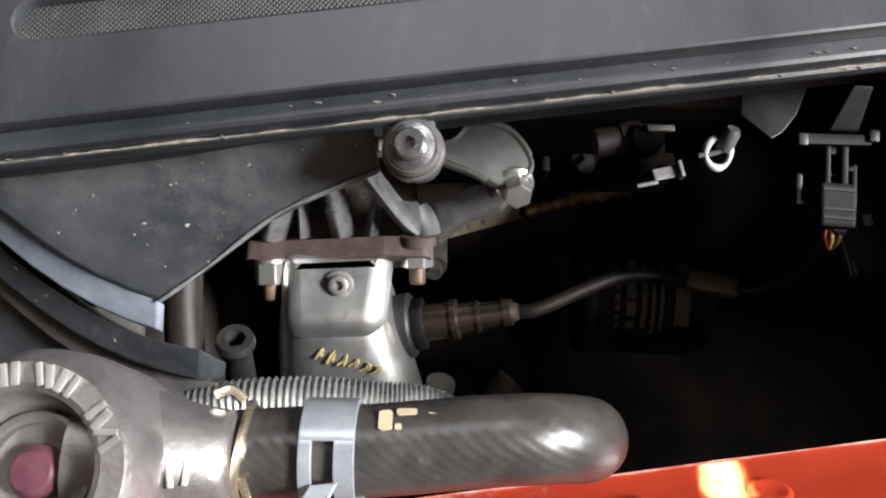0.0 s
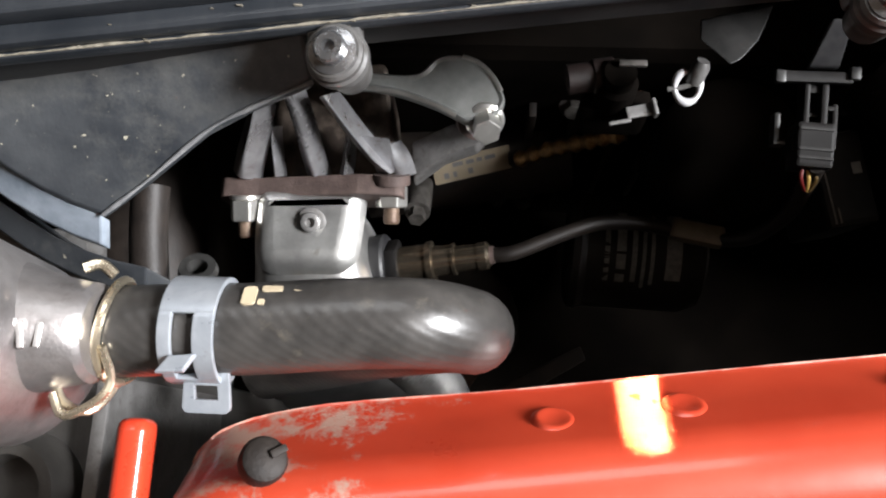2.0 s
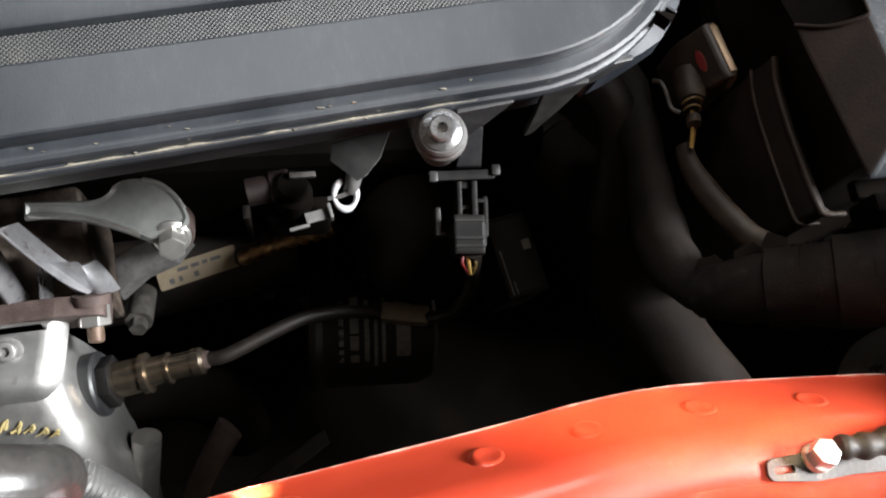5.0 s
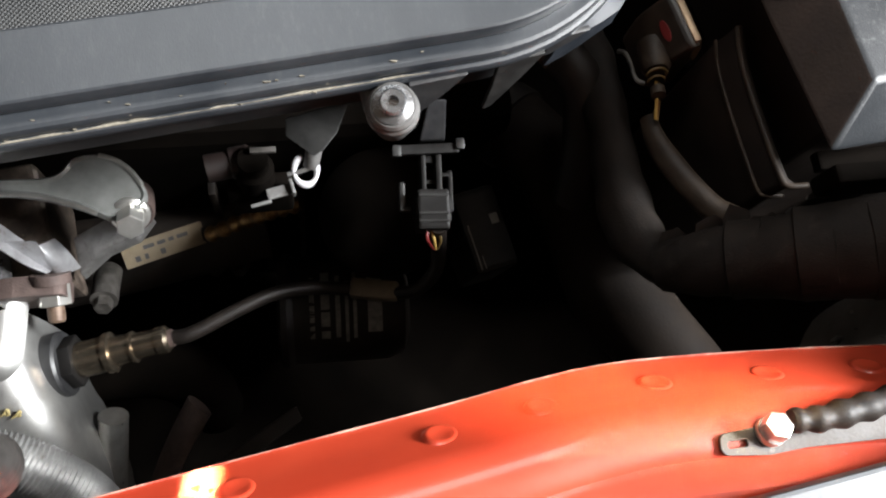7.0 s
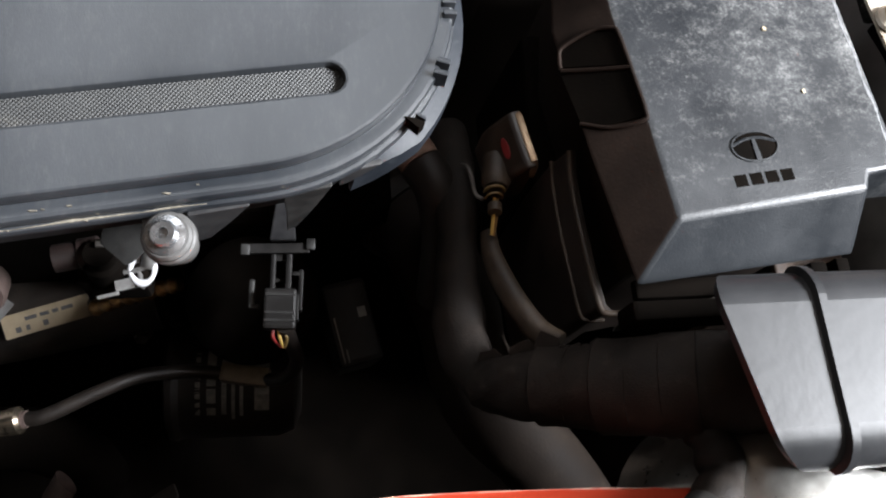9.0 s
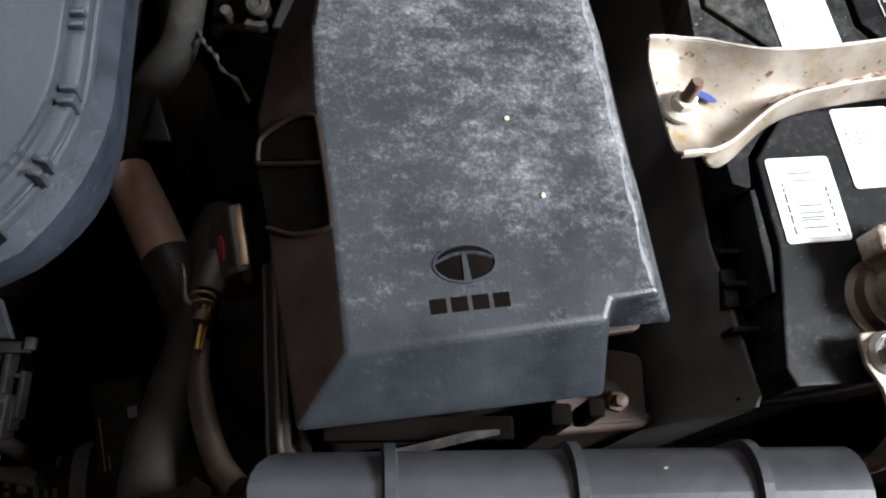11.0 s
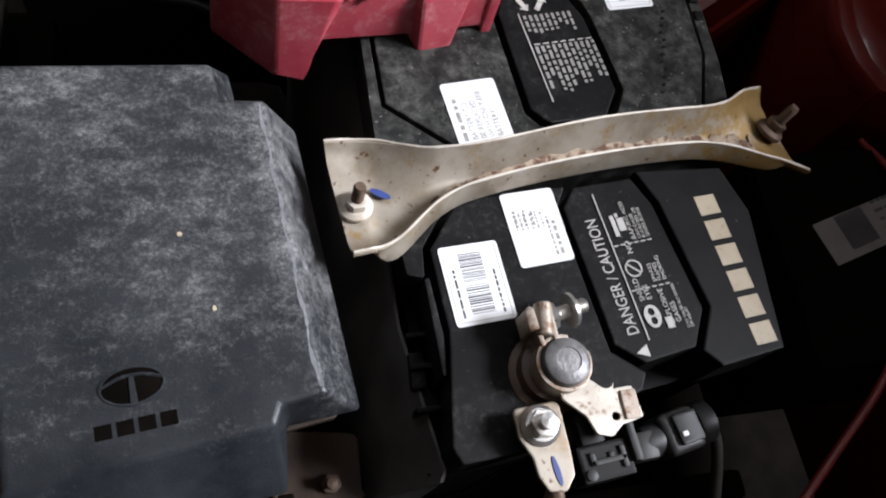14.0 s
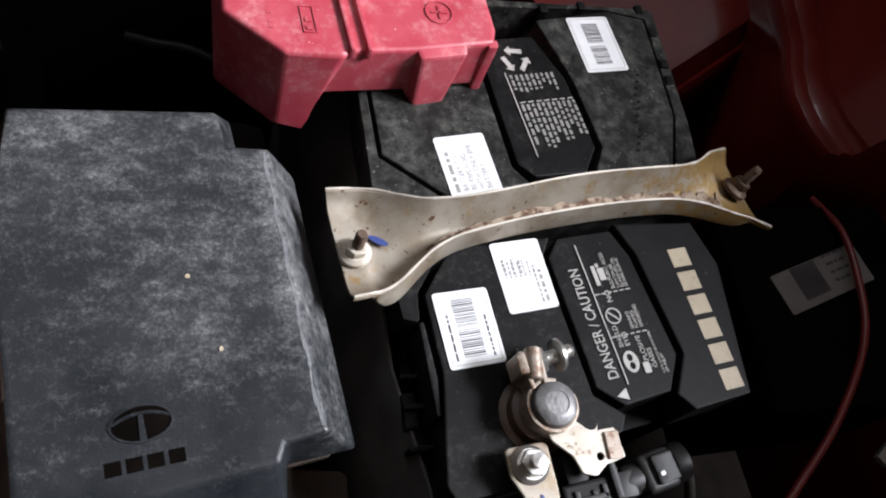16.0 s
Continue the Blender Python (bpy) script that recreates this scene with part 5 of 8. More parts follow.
def pump_and_connector():
    t = thing("sensor_connector", (0.18, 0.135, 0.66), "grey plastic wiring plug with coloured wires on a dark pump", "connector")
    m = Matrix.Translation((0.1810, 0.1345, 0.690)) @ pose(0, 0, 0, 8, 0, -4) @ Matrix.Diagonal((0.88, 1, 1, 1))
    b = bmesh.new()
    box(b, (-0.0085, -0.0125, 0.0), (0.0075, 0.0055, 0.0125), 0.0014, m)
    box(b, (-0.0098, -0.0060, 0.0), (-0.0080, 0.0010, 0.0095), 0.0006, m)
    box(b, (0.0070, -0.0085, 0.0), (0.0088, 0.0020, 0.0095), 0.0006, m)
    body = part("plug_body", b, M_DARKPLUG, t)
    for y in (-0.0095, -0.0060, 0.0020):
        b = bmesh.new()
        box(b, (-0.0080, y, 0.0120), (0.0070, y + 0.0012, 0.0133), 0.0003, m)
        part("plug_ridge", b, M_PLUGGREY, body)
    for lo, hi in (((-0.0060, 0.0050, 0.002), (-0.0035, 0.0220, 0.0110)), ((0.0015, 0.0050, 0.002), (0.0045, 0.0220, 0.0110)), ((0.0080, -0.004, 0.0), (0.0105, 0.0150, 0.0075))):
        b = bmesh.new()
        box(b, lo, hi, 0.0008, m)
        part("latch_bar", b, M_DARKPLUG, t)
    for lo, hi in (((-0.0040, 0.0180, 0.002), (0.0030, 0.0215, 0.0090)), ((0.0045, 0.0120, 0.0), (0.0090, 0.0138, 0.0075)), ((0.0045, 0.0020, 0.0), (0.0090, 0.0038, 0.0075)), ((-0.0045, 0.0085, 0.002), (0.0025, 0.0105, 0.0080))):
        b = bmesh.new()
        box(b, lo, hi, 0.0005, m)
        part("latch_rung", b, M_DARKPLUG, t)
    b = bmesh.new()
    loft(b, [[(-0.0190, 0.0200, z), (0.0130, 0.0215, z), (0.0140, 0.0260, z), (-0.0175, 0.0245, z)] for z in (0.0105, 0.0140)], True, 0.0006, 2, True, m)
    part("metal_bracket", b, M_DARKPLUG, t, "dull dark cross strip")
    for x, y in ((-0.0185, 0.0215), (0.0135, 0.0250)):
        b = bmesh.new()
        box(b, (x - 0.0022, y - 0.0024, 0.0125), (x + 0.0022, y + 0.0026, 0.0158), 0.0008, m @ pose(0, 0, 0, 0, 0, 0))
        part("strip_end", b, M_PLUGGREY, t, "rubbed pale end of the strip")
    b = bmesh.new()
    loft(b, [[(-0.0070, 0.0260, 0.012), (0.0060, 0.0265, 0.012), (0.0045, 0.0400, 0.026), (-0.0040, 0.0400, 0.026)], [(-0.0070, 0.0260, 0.016), (0.0060, 0.0265, 0.016), (0.0045, 0.0400, 0.030), (-0.0040, 0.0400, 0.030)]], True, 0.0008, 2, True, m)
    part("mounting_ear", b, M_BLACK, t)
    b = bmesh.new()
    box(b, (-0.0165, -0.002, 0.0), (-0.0138, 0.010, 0.006), 0.0008, m)
    box(b, (-0.0165, -0.003, 0.0), (-0.0110, -0.0012, 0.006), 0.0005, m)
    part("side_clip", b, M_PLUGGREY, t)
    for k, (dx, material) in enumerate(((-0.0034, M_REDCABLE), (-0.0010, M_YELLOW), (0.0014, M_BRASSDULL))):
        b = bmesh.new()
        tube(b, [tuple(m @ Vector((dx, -0.0125, 0.007))), tuple(m @ Vector((dx + 0.0010 * k, -0.0160, 0.006))), tuple(m @ Vector((dx * 0.4 + 0.002, -0.0195, 0.001)))], 0.0008, 8, 4)
        part("wire", b, material, t)
    return t


pump_and_connector()


def dark_pump():
    t = thing("vacuum_pump", (0.175, 0.15, 0.50), "round grimy pump housing beside the engine, blackened for shade", "pump")
    b = bmesh.new()
    o = Vector((0.1655, 0.1500, 0.6420))
    lathe(b, [(0.0, -0.08), (0.030, -0.08), (0.034, -0.02), (0.0330, 0.0), (0.029, 0.004), (0.020, 0.007), (0.010, 0.009), (0.0, 0.010)], o, (-0.05, -0.25, 0.95), 40)
    part("housing", b, M_PIT, t)
    b = bmesh.new()
    m = Matrix.Translation((0.2140, 0.1400, 0.600)) @ pose(0, 0, 0, 6, 0, 12)
    box(b, (-0.011, -0.022, 0), (0.012, 0.022, 0.048), 0.003, m)
    side = part("solenoid_box", b, M_DARKPLUG, t)
    b = bmesh.new()
    bars(b, m @ pose(0.0085, -0.010, 0.0482, 0, 0, 90), 1, 0.022, 0.003, 0.0042, seed=2, word=0.005, fill=1.0)
    tagged(part("print", b, M_DIMINK, side, "faded gold print"), kind="stuff")
    b = bmesh.new()
    box(b, (-0.0085, -0.020, 0.0478), (-0.0079, 0.004, 0.0484), 0.0, m)
    box(b, (-0.0062, -0.020, 0.0478), (-0.0057, -0.013, 0.0484), 0.0, m)
    part("scribed_line", b, M_DIMINK, side)
    return t


dark_pump()


def oil_filter():
    t = thing("oil_filter", (0.14, 0.135, 0.42), "black spin-on oil filter with worn white print", "oil filter")
    b = bmesh.new()
    o, ax = Vector((0.1060, 0.1350, 0.5020)), Vector((1, -0.05, 0.02)).normalized()
    lathe(b, [(0.0, 0.0), (0.032, 0.0), (0.0365, 0.002), (0.0375, 0.006), (0.0355, 0.010), (0.0350, 0.070), (0.031, 0.080), (0.020, 0.084), (0.0, 0.084)], o, ax, 40)
    can = part("can", b, M_HOSEDARK, t)
    b = bmesh.new()
    rnd = random.Random(8)
    for row, rh in ((0.020, 0.0030), (0.027, 0.0055), (0.036, 0.0030), (0.042, 0.0022), (0.047, 0.0022), (0.056, 0.0090)):
        a = -38.0
        while a < 26:
            da = rnd.uniform(3, 6)
            if rnd.random() < 0.72:
                m = Matrix.Translation(o + ax * row) @ frame_on(None, ax, (0, 0, 1))
                a0 = radians(a)
                box(b, (0.0349, -0.0004 * da * 2, 0), (0.0353, 0.0004 * da * 2, rh), 0, m @ pose(0, 0, 0, 0, 0, a + 16))
            a += da + 1.2
    tagged(part("print", b, M_DIMINK, can), kind="stuff")
    return t


oil_filter()

b = bmesh.new()
tube(b, [(0.0120, 0.0290, 0.552), (0.0155, 0.0430, 0.567), (0.0190, 0.0580, 0.581), (0.0215, 0.0690, 0.591)], 0.0075, 18, 6)
solid("silver_pipe_stub", b, M_STEEL, "short bright metal pipe below the sensor", "pipe")
b = bmesh.new()
tube(b, [(0.0300, 0.0260, 0.530), (0.0390, 0.0420, 0.543), (0.0500, 0.0590, 0.553), (0.0600, 0.0730, 0.560)], lambda u: 0.0085 + 0.002 * u, 16, 6, True, 0.45)
solid("exhaust_shield_strip", b, M_RUST, "brownish curved exhaust shield strip", "heat shield")
b = bmesh.new()
loft(b, [[(0.062, 0.030, 0.50), (0.115, 0.062, 0.52), (0.112, 0.070, 0.52), (0.058, 0.042, 0.50)], [(0.062, 0.030, 0.506), (0.115, 0.062, 0.526), (0.112, 0.070, 0.526), (0.058, 0.042, 0.506)]], True, 0.001)
solid("lower_bracket_plate", b, M_DARK, "rusty flat bracket deep in the bay", "bracket")
b = bmesh.new()
tube(b, [(-0.01, 0.10, 0.54), (0.020, 0.10, 0.55), (0.042, 0.098, 0.545), (0.056, 0.09, 0.52), (0.06, 0.08, 0.48)], 0.018, 20, 6)
solid("exhaust_elbow", b, M_PIT, "grimy exhaust elbow beneath the sensor, blackened for shade", "exhaust part")

b = bmesh.new()
lathe(b, [(0.0, 0.0), (0.0062, 0.0), (0.0062, 0.010), (0.0070, 0.0105), (0.0070, 0.0185), (0.0058, 0.0195), (0.0, 0.0195)], (0.0850, 0.1570, 0.696), (1, 0.16, 0.02), 20)
solid("rail_fitting", b, M_DARKRED, "dull red-brown round fitting under the housing", "pipe")

b = bmesh.new()
blade = [(0.1195, 0.1385, 0.765), (0.1200, 0.1450, 0.765), (0.1430, 0.1510, 0.765), (0.1375, 0.1385, 0.765), (0.1320, 0.1320, 0.765), (0.1285, 0.1300, 0.765), (0.1255, 0.1330, 0.765)]
loft(b, [[(x, y, z) for x, y, z in blade], [(x, y + 0.0012, z - 0.0016) for x, y, z in blade]], True, 0.0004)
solid("hose_guide_blade", b, M_PLUGGREY, "grey plastic guide blade under the housing edge", "bracket")

# pipes to the lower left
b = bmesh.new()
tube(b, [(-0.080, 0.105, 0.700), (-0.0795, 0.085, 0.697), (-0.0765, 0.060, 0.694)], 0.0075, 18, 6)
lathe(b, [(0.0, 0.0), (0.0088, 0.0), (0.0088, 0.003), (0.0, 0.003)], (-0.0765, 0.061, 0.694), (0.05, -0.99, 0.0), 18)
solid("vacuum_pipe", b, M_HOSEDARK, "dull grey pipe beside the exhaust outlet", "pipe")
b = bmesh.new()
lathe(b, [(0.0, -0.03), (0.007, -0.03), (0.0058, -0.004), (0.0078, 0.0), (0.0070, 0.003), (0.004, 0.003), (0.0035, -0.004), (0.0, -0.004)], (-0.0575, 0.0715, 0.698), (0.1, 0.5, 0.85), 20)
solid("drain_stub", b, M_PLUGGREY, "dull grey metal stub with flared end", "pipe")
b = bmesh.new()
loft(b, [[(-0.105, 0.050, 0.70), (-0.088, 0.048, 0.70), (-0.086, 0.078, 0.715), (-0.104, 0.082, 0.715)], [(-0.102, 0.052, 0.715), (-0.089, 0.050, 0.715), (-0.087, 0.076, 0.73), (-0.102, 0.080, 0.73)]], True, 0.003)
solid("clip_bracket", b, M_GREYPLASTIC, "grey plastic pipe bracket under the duct", "bracket")
for k, (x, y, z, r) in enumerate(((-0.125, 0.10, 0.60, 0.030), (-0.10, 0.14, 0.58, 0.022))):
    b = bmesh.new()
    tube(b, [(x, y + 0.05, z - 0.02), (x + 0.005, y, z), (x + 0.01, y - 0.06, z - 0.01), (x - 0.02, y - 0.12, z - 0.05)], r, 20, 6)
    solid("turbo_hose", b, M_HOSEDARK, "thick dark rubber hose low in the bay", "hose", "turbo hoses")
rad = thing("radiator_tank", (-0.09, -0.04, 0.55), "dusty grey plastic radiator end tank with filler boss", "radiator")
b = bmesh.new()
box(b, (-0.16, -0.14, 0.55), (-0.043, 0.030, 0.785), 0.010)
part("tank", b, M_TANK, rad)
b = bmesh.new()
box(b, (-0.0450, -0.14, 0.70), (-0.0412, 0.024, 0.794), 0.0008)
part("edge_flange", b, M_LEAD, rad, "pale worn edge flange")
b = bmesh.new()
lathe(b, [(0.0, 0.78), (0.0150, 0.78), (0.0150, 0.792), (0.0125, 0.796), (0.0095, 0.796), (0.0085, 0.788), (0.0, 0.788)], (-0.064, -0.006, 0.0), (0, 0, 1), 30)
part("filler_boss", b, M_TANK, rad)
b = bmesh.new()
box(b, (-0.041, -0.14, 0.55), (-0.012, 0.010, 0.72), 0.006)
part("core", b, M_PIT, rad)

# ---- intercooler pipe, looms, air intake ----
ic = thing("intercooler_hose", (0.28, 0.10, 0.63), "thick dusty brown-black rubber intercooler hose", "hose")
b = bmesh.new()
tube(b, [(0.215, 0.235, 0.60), (0.245, 0.205, 0.618), (0.2636, 0.1725, 0.630), (0.2725, 0.142, 0.636), (0.2765, 0.112, 0.638), (0.2901, 0.085, 0.635), (0.3191, 0.0541, 0.620), (0.35, 0.01, 0.59)], lambda u: 0.0235 + 0.0012 * math.sin(u * 21), 28, 8)
part("hose_wall", b, M_HOSEDUST, ic)
b = bmesh.new()
lathe(b, [(0.0232, -0.006), (0.0252, -0.0055), (0.0252, 0.0055), (0.0232, 0.006)], (0.2450, 0.2050, 0.618), (0.62, -0.75, 0.3), 28)
part("band_clamp", b, M_DARK, ic)


def main_loom():
    t = thing("wiring_loom", (0.28, 0.08, 0.72), "thick black tape-wrapped wiring loom entering the intake", "wiring loom")
    b = bmesh.new()
    tube(b, [(0.262, 0.215, 0.700), (0.2600, 0.1900, 0.7130), (0.2580, 0.1560, 0.7225), (0.2540, 0.1250, 0.7300), (0.2525, 0.1010, 0.7380), (0.2580, 0.0860, 0.7470), (0.2700, 0.0805, 0.7580)], lambda u: 0.0105 + 0.0010 * math.sin(u * 13) + 0.0004 * math.sin(u * 47), 22, 10, True, 0.85)
    part("rear_trunk", b, M_TAPE, t)
    rnd = random.Random(9)
    b = bmesh.new()
    line = spline([(0.2560, 0.0838, 0.7478), (0.2640, 0.0815, 0.7560), (0.2740, 0.0790, 0.7650), (0.2870, 0.0760, 0.7770), (0.3020, 0.0735, 0.7890), (0.3200, 0.0715, 0.7990), (0.345, 0.0700, 0.808), (0.375, 0.068, 0.815)], 9)
    loops, side = [], None
    for k, p in enumerate(line):
        d = (line[min(k + 1, len(line) - 1)] - line[max(k - 1, 0)]).normalized()
        side = Vector((0, 0, 1)) if side is None else side
        side = (side - d * side.dot(d)).normalized()
        up = d.cross(side)
        u = k / (len(line) - 1)
        q = 0.0098 + 0.0075 * min(1.0, u / 0.62)
        loops.append([tuple(p + (side * math.cos(a) + up * math.sin(a)) * (q + 0.0004 * math.sin(3 * a + u * 17) + 0.00035 * math.sin(7 * a + u * 41) + rnd.uniform(-0.0002, 0.0002))) for a in (2 * math.pi * i / 28 for i in range(28))])
    loft(b, loops)
    part("wrapped_trunk", b, M_TAPE, t)
    for at, ax, r in (((0.2790, 0.0780, 0.7700), (0.78, -0.16, 0.60), 0.0138), ((0.2960, 0.0745, 0.7845), (0.8, -0.13, 0.58), 0.0160), ((0.3140, 0.0720, 0.7960), (0.85, -0.1, 0.5), 0.0172)):
        b = bmesh.new()
        lathe(b, [(r, -0.0065), (r + 0.0008, -0.006), (r + 0.0005, 0.0), (r + 0.0009, 0.0055), (r, 0.006)], at, ax, 24)
        part("tape_turn", b, M_TAPE, t)
    # frayed wrap standing up at the near end
    b = bmesh.new()
    for k, (x, y, z, w, h, rz) in enumerate(((0.2585, 0.0915, 0.7565, 0.006, 0.004, 10), (0.2690, 0.0905, 0.7660, 0.007, 0.0055, 25), (0.2760, 0.0900, 0.7725, 0.005, 0.008, -10), (0.2830, 0.0885, 0.7780, 0.006, 0.004, 15), (0.2920, 0.0885, 0.7850, 0.005, 0.003, -20))):
        pts = [(-w, -0.002), (w, -0.002), (w * rnd.uniform(0.5, 1.0), h * rnd.uniform(0.5, 1)), (w * 0.2, h * rnd.uniform(0.3, 1)), (-w * 0.4, h), (-w * rnd.uniform(0.7, 1), h * 0.4)]
        prism(b, pts, -0.0004, 0.0004, 0, Matrix.Translation((x, y, z)) @ pose(0, 0, 0, 25, -30, rz))
    tagged(part("torn_tape", b, M_TAPE, t, "frayed edge of the cloth tape"), kind="stuff")
    b = bmesh.new()
    tube(b, [(0.3080, 0.0690, 0.7900), (0.3165, 0.0600, 0.7960), (0.3185, 0.0520, 0.8005), (0.3165, 0.0411, 0.8060), (0.3070, 0.0325, 0.8130), (0.2960, 0.0265, 0.8195), (0.2900, 0.0240, 0.8230)], lambda u: 0.0078 - 0.0010 * u + 0.0007 * math.sin(u * 34), 16, 8)
    part("branch", b, M_TAPE, t)
    b = bmesh.new()
    lathe(b, [(0.0066, -0.010), (0.0076, -0.009), (0.0078, 0.0), (0.0072, 0.009), (0.0050, 0.010)], (0.2975, 0.0275, 0.8185), (-0.82, -0.42, 0.38), 18)
    part("shrink_sleeve", b, M_RUBBER, t, "worn grey-black shrink sleeve")
    return t


main_loom()
b = bmesh.new()
tube(b, [(0.2670, 0.1480, 0.7420), (0.2668, 0.1380, 0.7440), (0.2690, 0.1260, 0.7475), (0.2735, 0.1130, 0.7515), (0.2790, 0.1020, 0.7550), (0.2850, 0.0950, 0.7600)], lambda u: 0.0036 + 0.0016 * min(1, u * 2.5), 14, 8, True, 0.7)
solid("sensor_wire_sleeve", b, M_SLEEVE, "brown dusty sleeve running into the wrapped loom", "cable")
for dx, dz, material in ((0.0, 0.0, M_YELLOW), (0.0016, -0.001, M_COPPER)):
    b = bmesh.new()
    tube(b, [(0.2684 + dx, 0.1590, 0.7525 + dz), (0.2676 + dx, 0.1520, 0.7515 + dz), (0.2665 + dx * 0.6, 0.1440, 0.7488 + dz)], 0.0007, 8, 4)
    solid("thin_wire", b, material, "short thin coloured wire at a sensor", "wire", "sensor wires")


def relay():
    t = thing("relay", (0.277, 0.178, 0.735), "brown metal-cased relay with red mark", "relay")
    m = Matrix.Translation((0.2805, 0.1800, 0.7655)) @ pose(0, 0, 0, 0, 0, 11) @ Matrix.Diagonal((0.8, 0.84, 0.9, 1))
    prof = [(0.0028, -0.034), (0.0030, -0.0030), (0.0016, -0.0004), (-0.0030, -0.0008), (-0.0045, -0.0020), (-0.0130, -0.0130), (-0.0150, -0.0180), (-0.0150, -0.034)]
    b = bmesh.new()
    loft(b, [[(x * k, y, z if z < -0.03 else z * (1 + 0.15 * (1 - k))) for x, z in prof] for y, k in ((-0.0155, 0.75), (-0.0140, 0.95), (-0.011, 1.0), (0.0130, 1.0), (0.0150, 0.9))], True, 0.0010)
    bmesh.ops.transform(b, matrix=m, verts=b.verts)
    part("case", b, M_RELAY, t)
    b = bmesh.new()
    cap = [(0.0033, -0.0040), (0.0034, -0.0015), (0.0024, 0.0004), (0.0002, 0.0004), (-0.0010, -0.0002), (-0.0012, -0.0014), (0.0, -0.0016), (0.0020, -0.0040)]
    loft(b, [[(x * k, y, z + dz) for x, z in cap] for y, k, dz in ((-0.0168, 0.8, -0.0075), (-0.0155, 0.95, -0.0025), (-0.0130, 1.0, 0.0), (0.0120, 1.0, 0.0), (0.0150, 0.85, -0.0015))], True)
    bmesh.ops.transform(b, matrix=m, verts=b.verts)
    part("metal_edge", b, M_GILT, t, "shiny gilt metal edge")
    b = bmesh.new()
    prism(b, oval(0.0, 0.0, 0.0058, 0.0021, 20), -0.0004, 0.0008, 0.0003, m @ Matrix.Translation((-0.0085, -0.001, -0.0072)) @ pose(0, 0, 0, 0, -52, 0) @ pose(0, 0, 0, 0, 0, 90))
    part("red_mark", b, M_REDCABLE, t)
    b = bmesh.new()
    tube(b, [(0.2681 + 0.0042 * math.cos(a), 0.1608 + 0.0012 * math.sin(a), 0.7545 + 0.0035 * math.sin(a)) for a in (radians(180 * k / 8) for k in range(9))], 0.0006, 8, 3)
    tube(b, [(0.2681 + 0.0036 * math.cos(a), 0.1585 + 0.0012 * math.sin(a), 0.7528 + 0.0032 * math.sin(a)) for a in (radians(180 * k / 8) for k in range(9))], 0.0005, 8, 3)
    part("collar", b, M_BRASSDULL, t)
    b = bmesh.new()
    tube(b, [(0.2570, 0.1760, 0.7480), (0.2590, 0.1740, 0.7500), (0.2602, 0.1690, 0.7505), (0.2612, 0.1620, 0.7500), (0.2640, 0.1590, 0.7510)], 0.0009, 8, 4)
    part("wire_bracket", b, M_DULL, t)
    b = bmesh.new()
    lathe(b, [(0.0, -0.012), (0.0062, -0.012), (0.0062, 0.0), (0.0048, 0.003), (0.0, 0.003)], (0.2700, 0.1660, 0.7520), (-0.15, -0.9, 0.2), 16)
    lathe(b, [(0.0, -0.002), (0.0030, -0.002), (0.0030, 0.002), (0.0, 0.002)], (0.2680, 0.1540, 0.7530), (-0.15, -0.9, 0.2), 12)
    part("wire_seal", b, M_SLEEVE, t, "brown wire seal")
    return t


relay()
b = bmesh.new()
tube(b, [(0.2250, 0.2280, 0.7150), (0.2360, 0.2080, 0.7180), (0.2450, 0.1905, 0.7190)], 0.0098, 22, 6)
sl = solid("sleeved_pipe", b, M_TAN, "tan sleeved pipe beneath the filter housing", "pipe")
b = bmesh.new()
tube(b, [(0.2450, 0.1905, 0.7190), (0.2520, 0.1770, 0.7170), (0.256, 0.160, 0.70), (0.256, 0.14, 0.67)], 0.0102, 22, 6)
part("black_end", b, M_HOSEDARK, sl, "black lower end")


def heater_hose():
    t = thing("heater_hose", (0.23, 0.31, 0.69), "thick dusty grey-black heater hose behind the filter housing", "hose")
    b = bmesh.new()
    tube(b, [(0.2400, 0.400, 0.700), (0.2380, 0.365, 0.697), (0.2356, 0.338, 0.693), (0.2325, 0.3105, 0.690), (0.2225, 0.2905, 0.688), (0.2150, 0.270, 0.684), (0.205, 0.250, 0.672), (0.190, 0.23, 0.65)], lambda u: 0.0086 + 0.0022 * u, 22, 8)
    part("hose_wall", b, mat("dust_coated_rubber", (0.007, 0.0062, 0.0052), (0.022, 0.0205, 0.018), 0.7, big=40, fine=700, bump=0.4, c3=(0.034, 0.032, 0.028), third=(0.50, 0.76), thirdscale=120, spec=0.15), t)
    b = bmesh.new()
    tube(b, [(0.2220, 0.380, 0.700), (0.2110, 0.3510, 0.697), (0.1929, 0.3235, 0.692), (0.175, 0.300, 0.68)], 0.0100, 20, 8)
    part("return_hose", b, M_HOSEDARK, t, "darker return hose")
    return t


heater_hose()


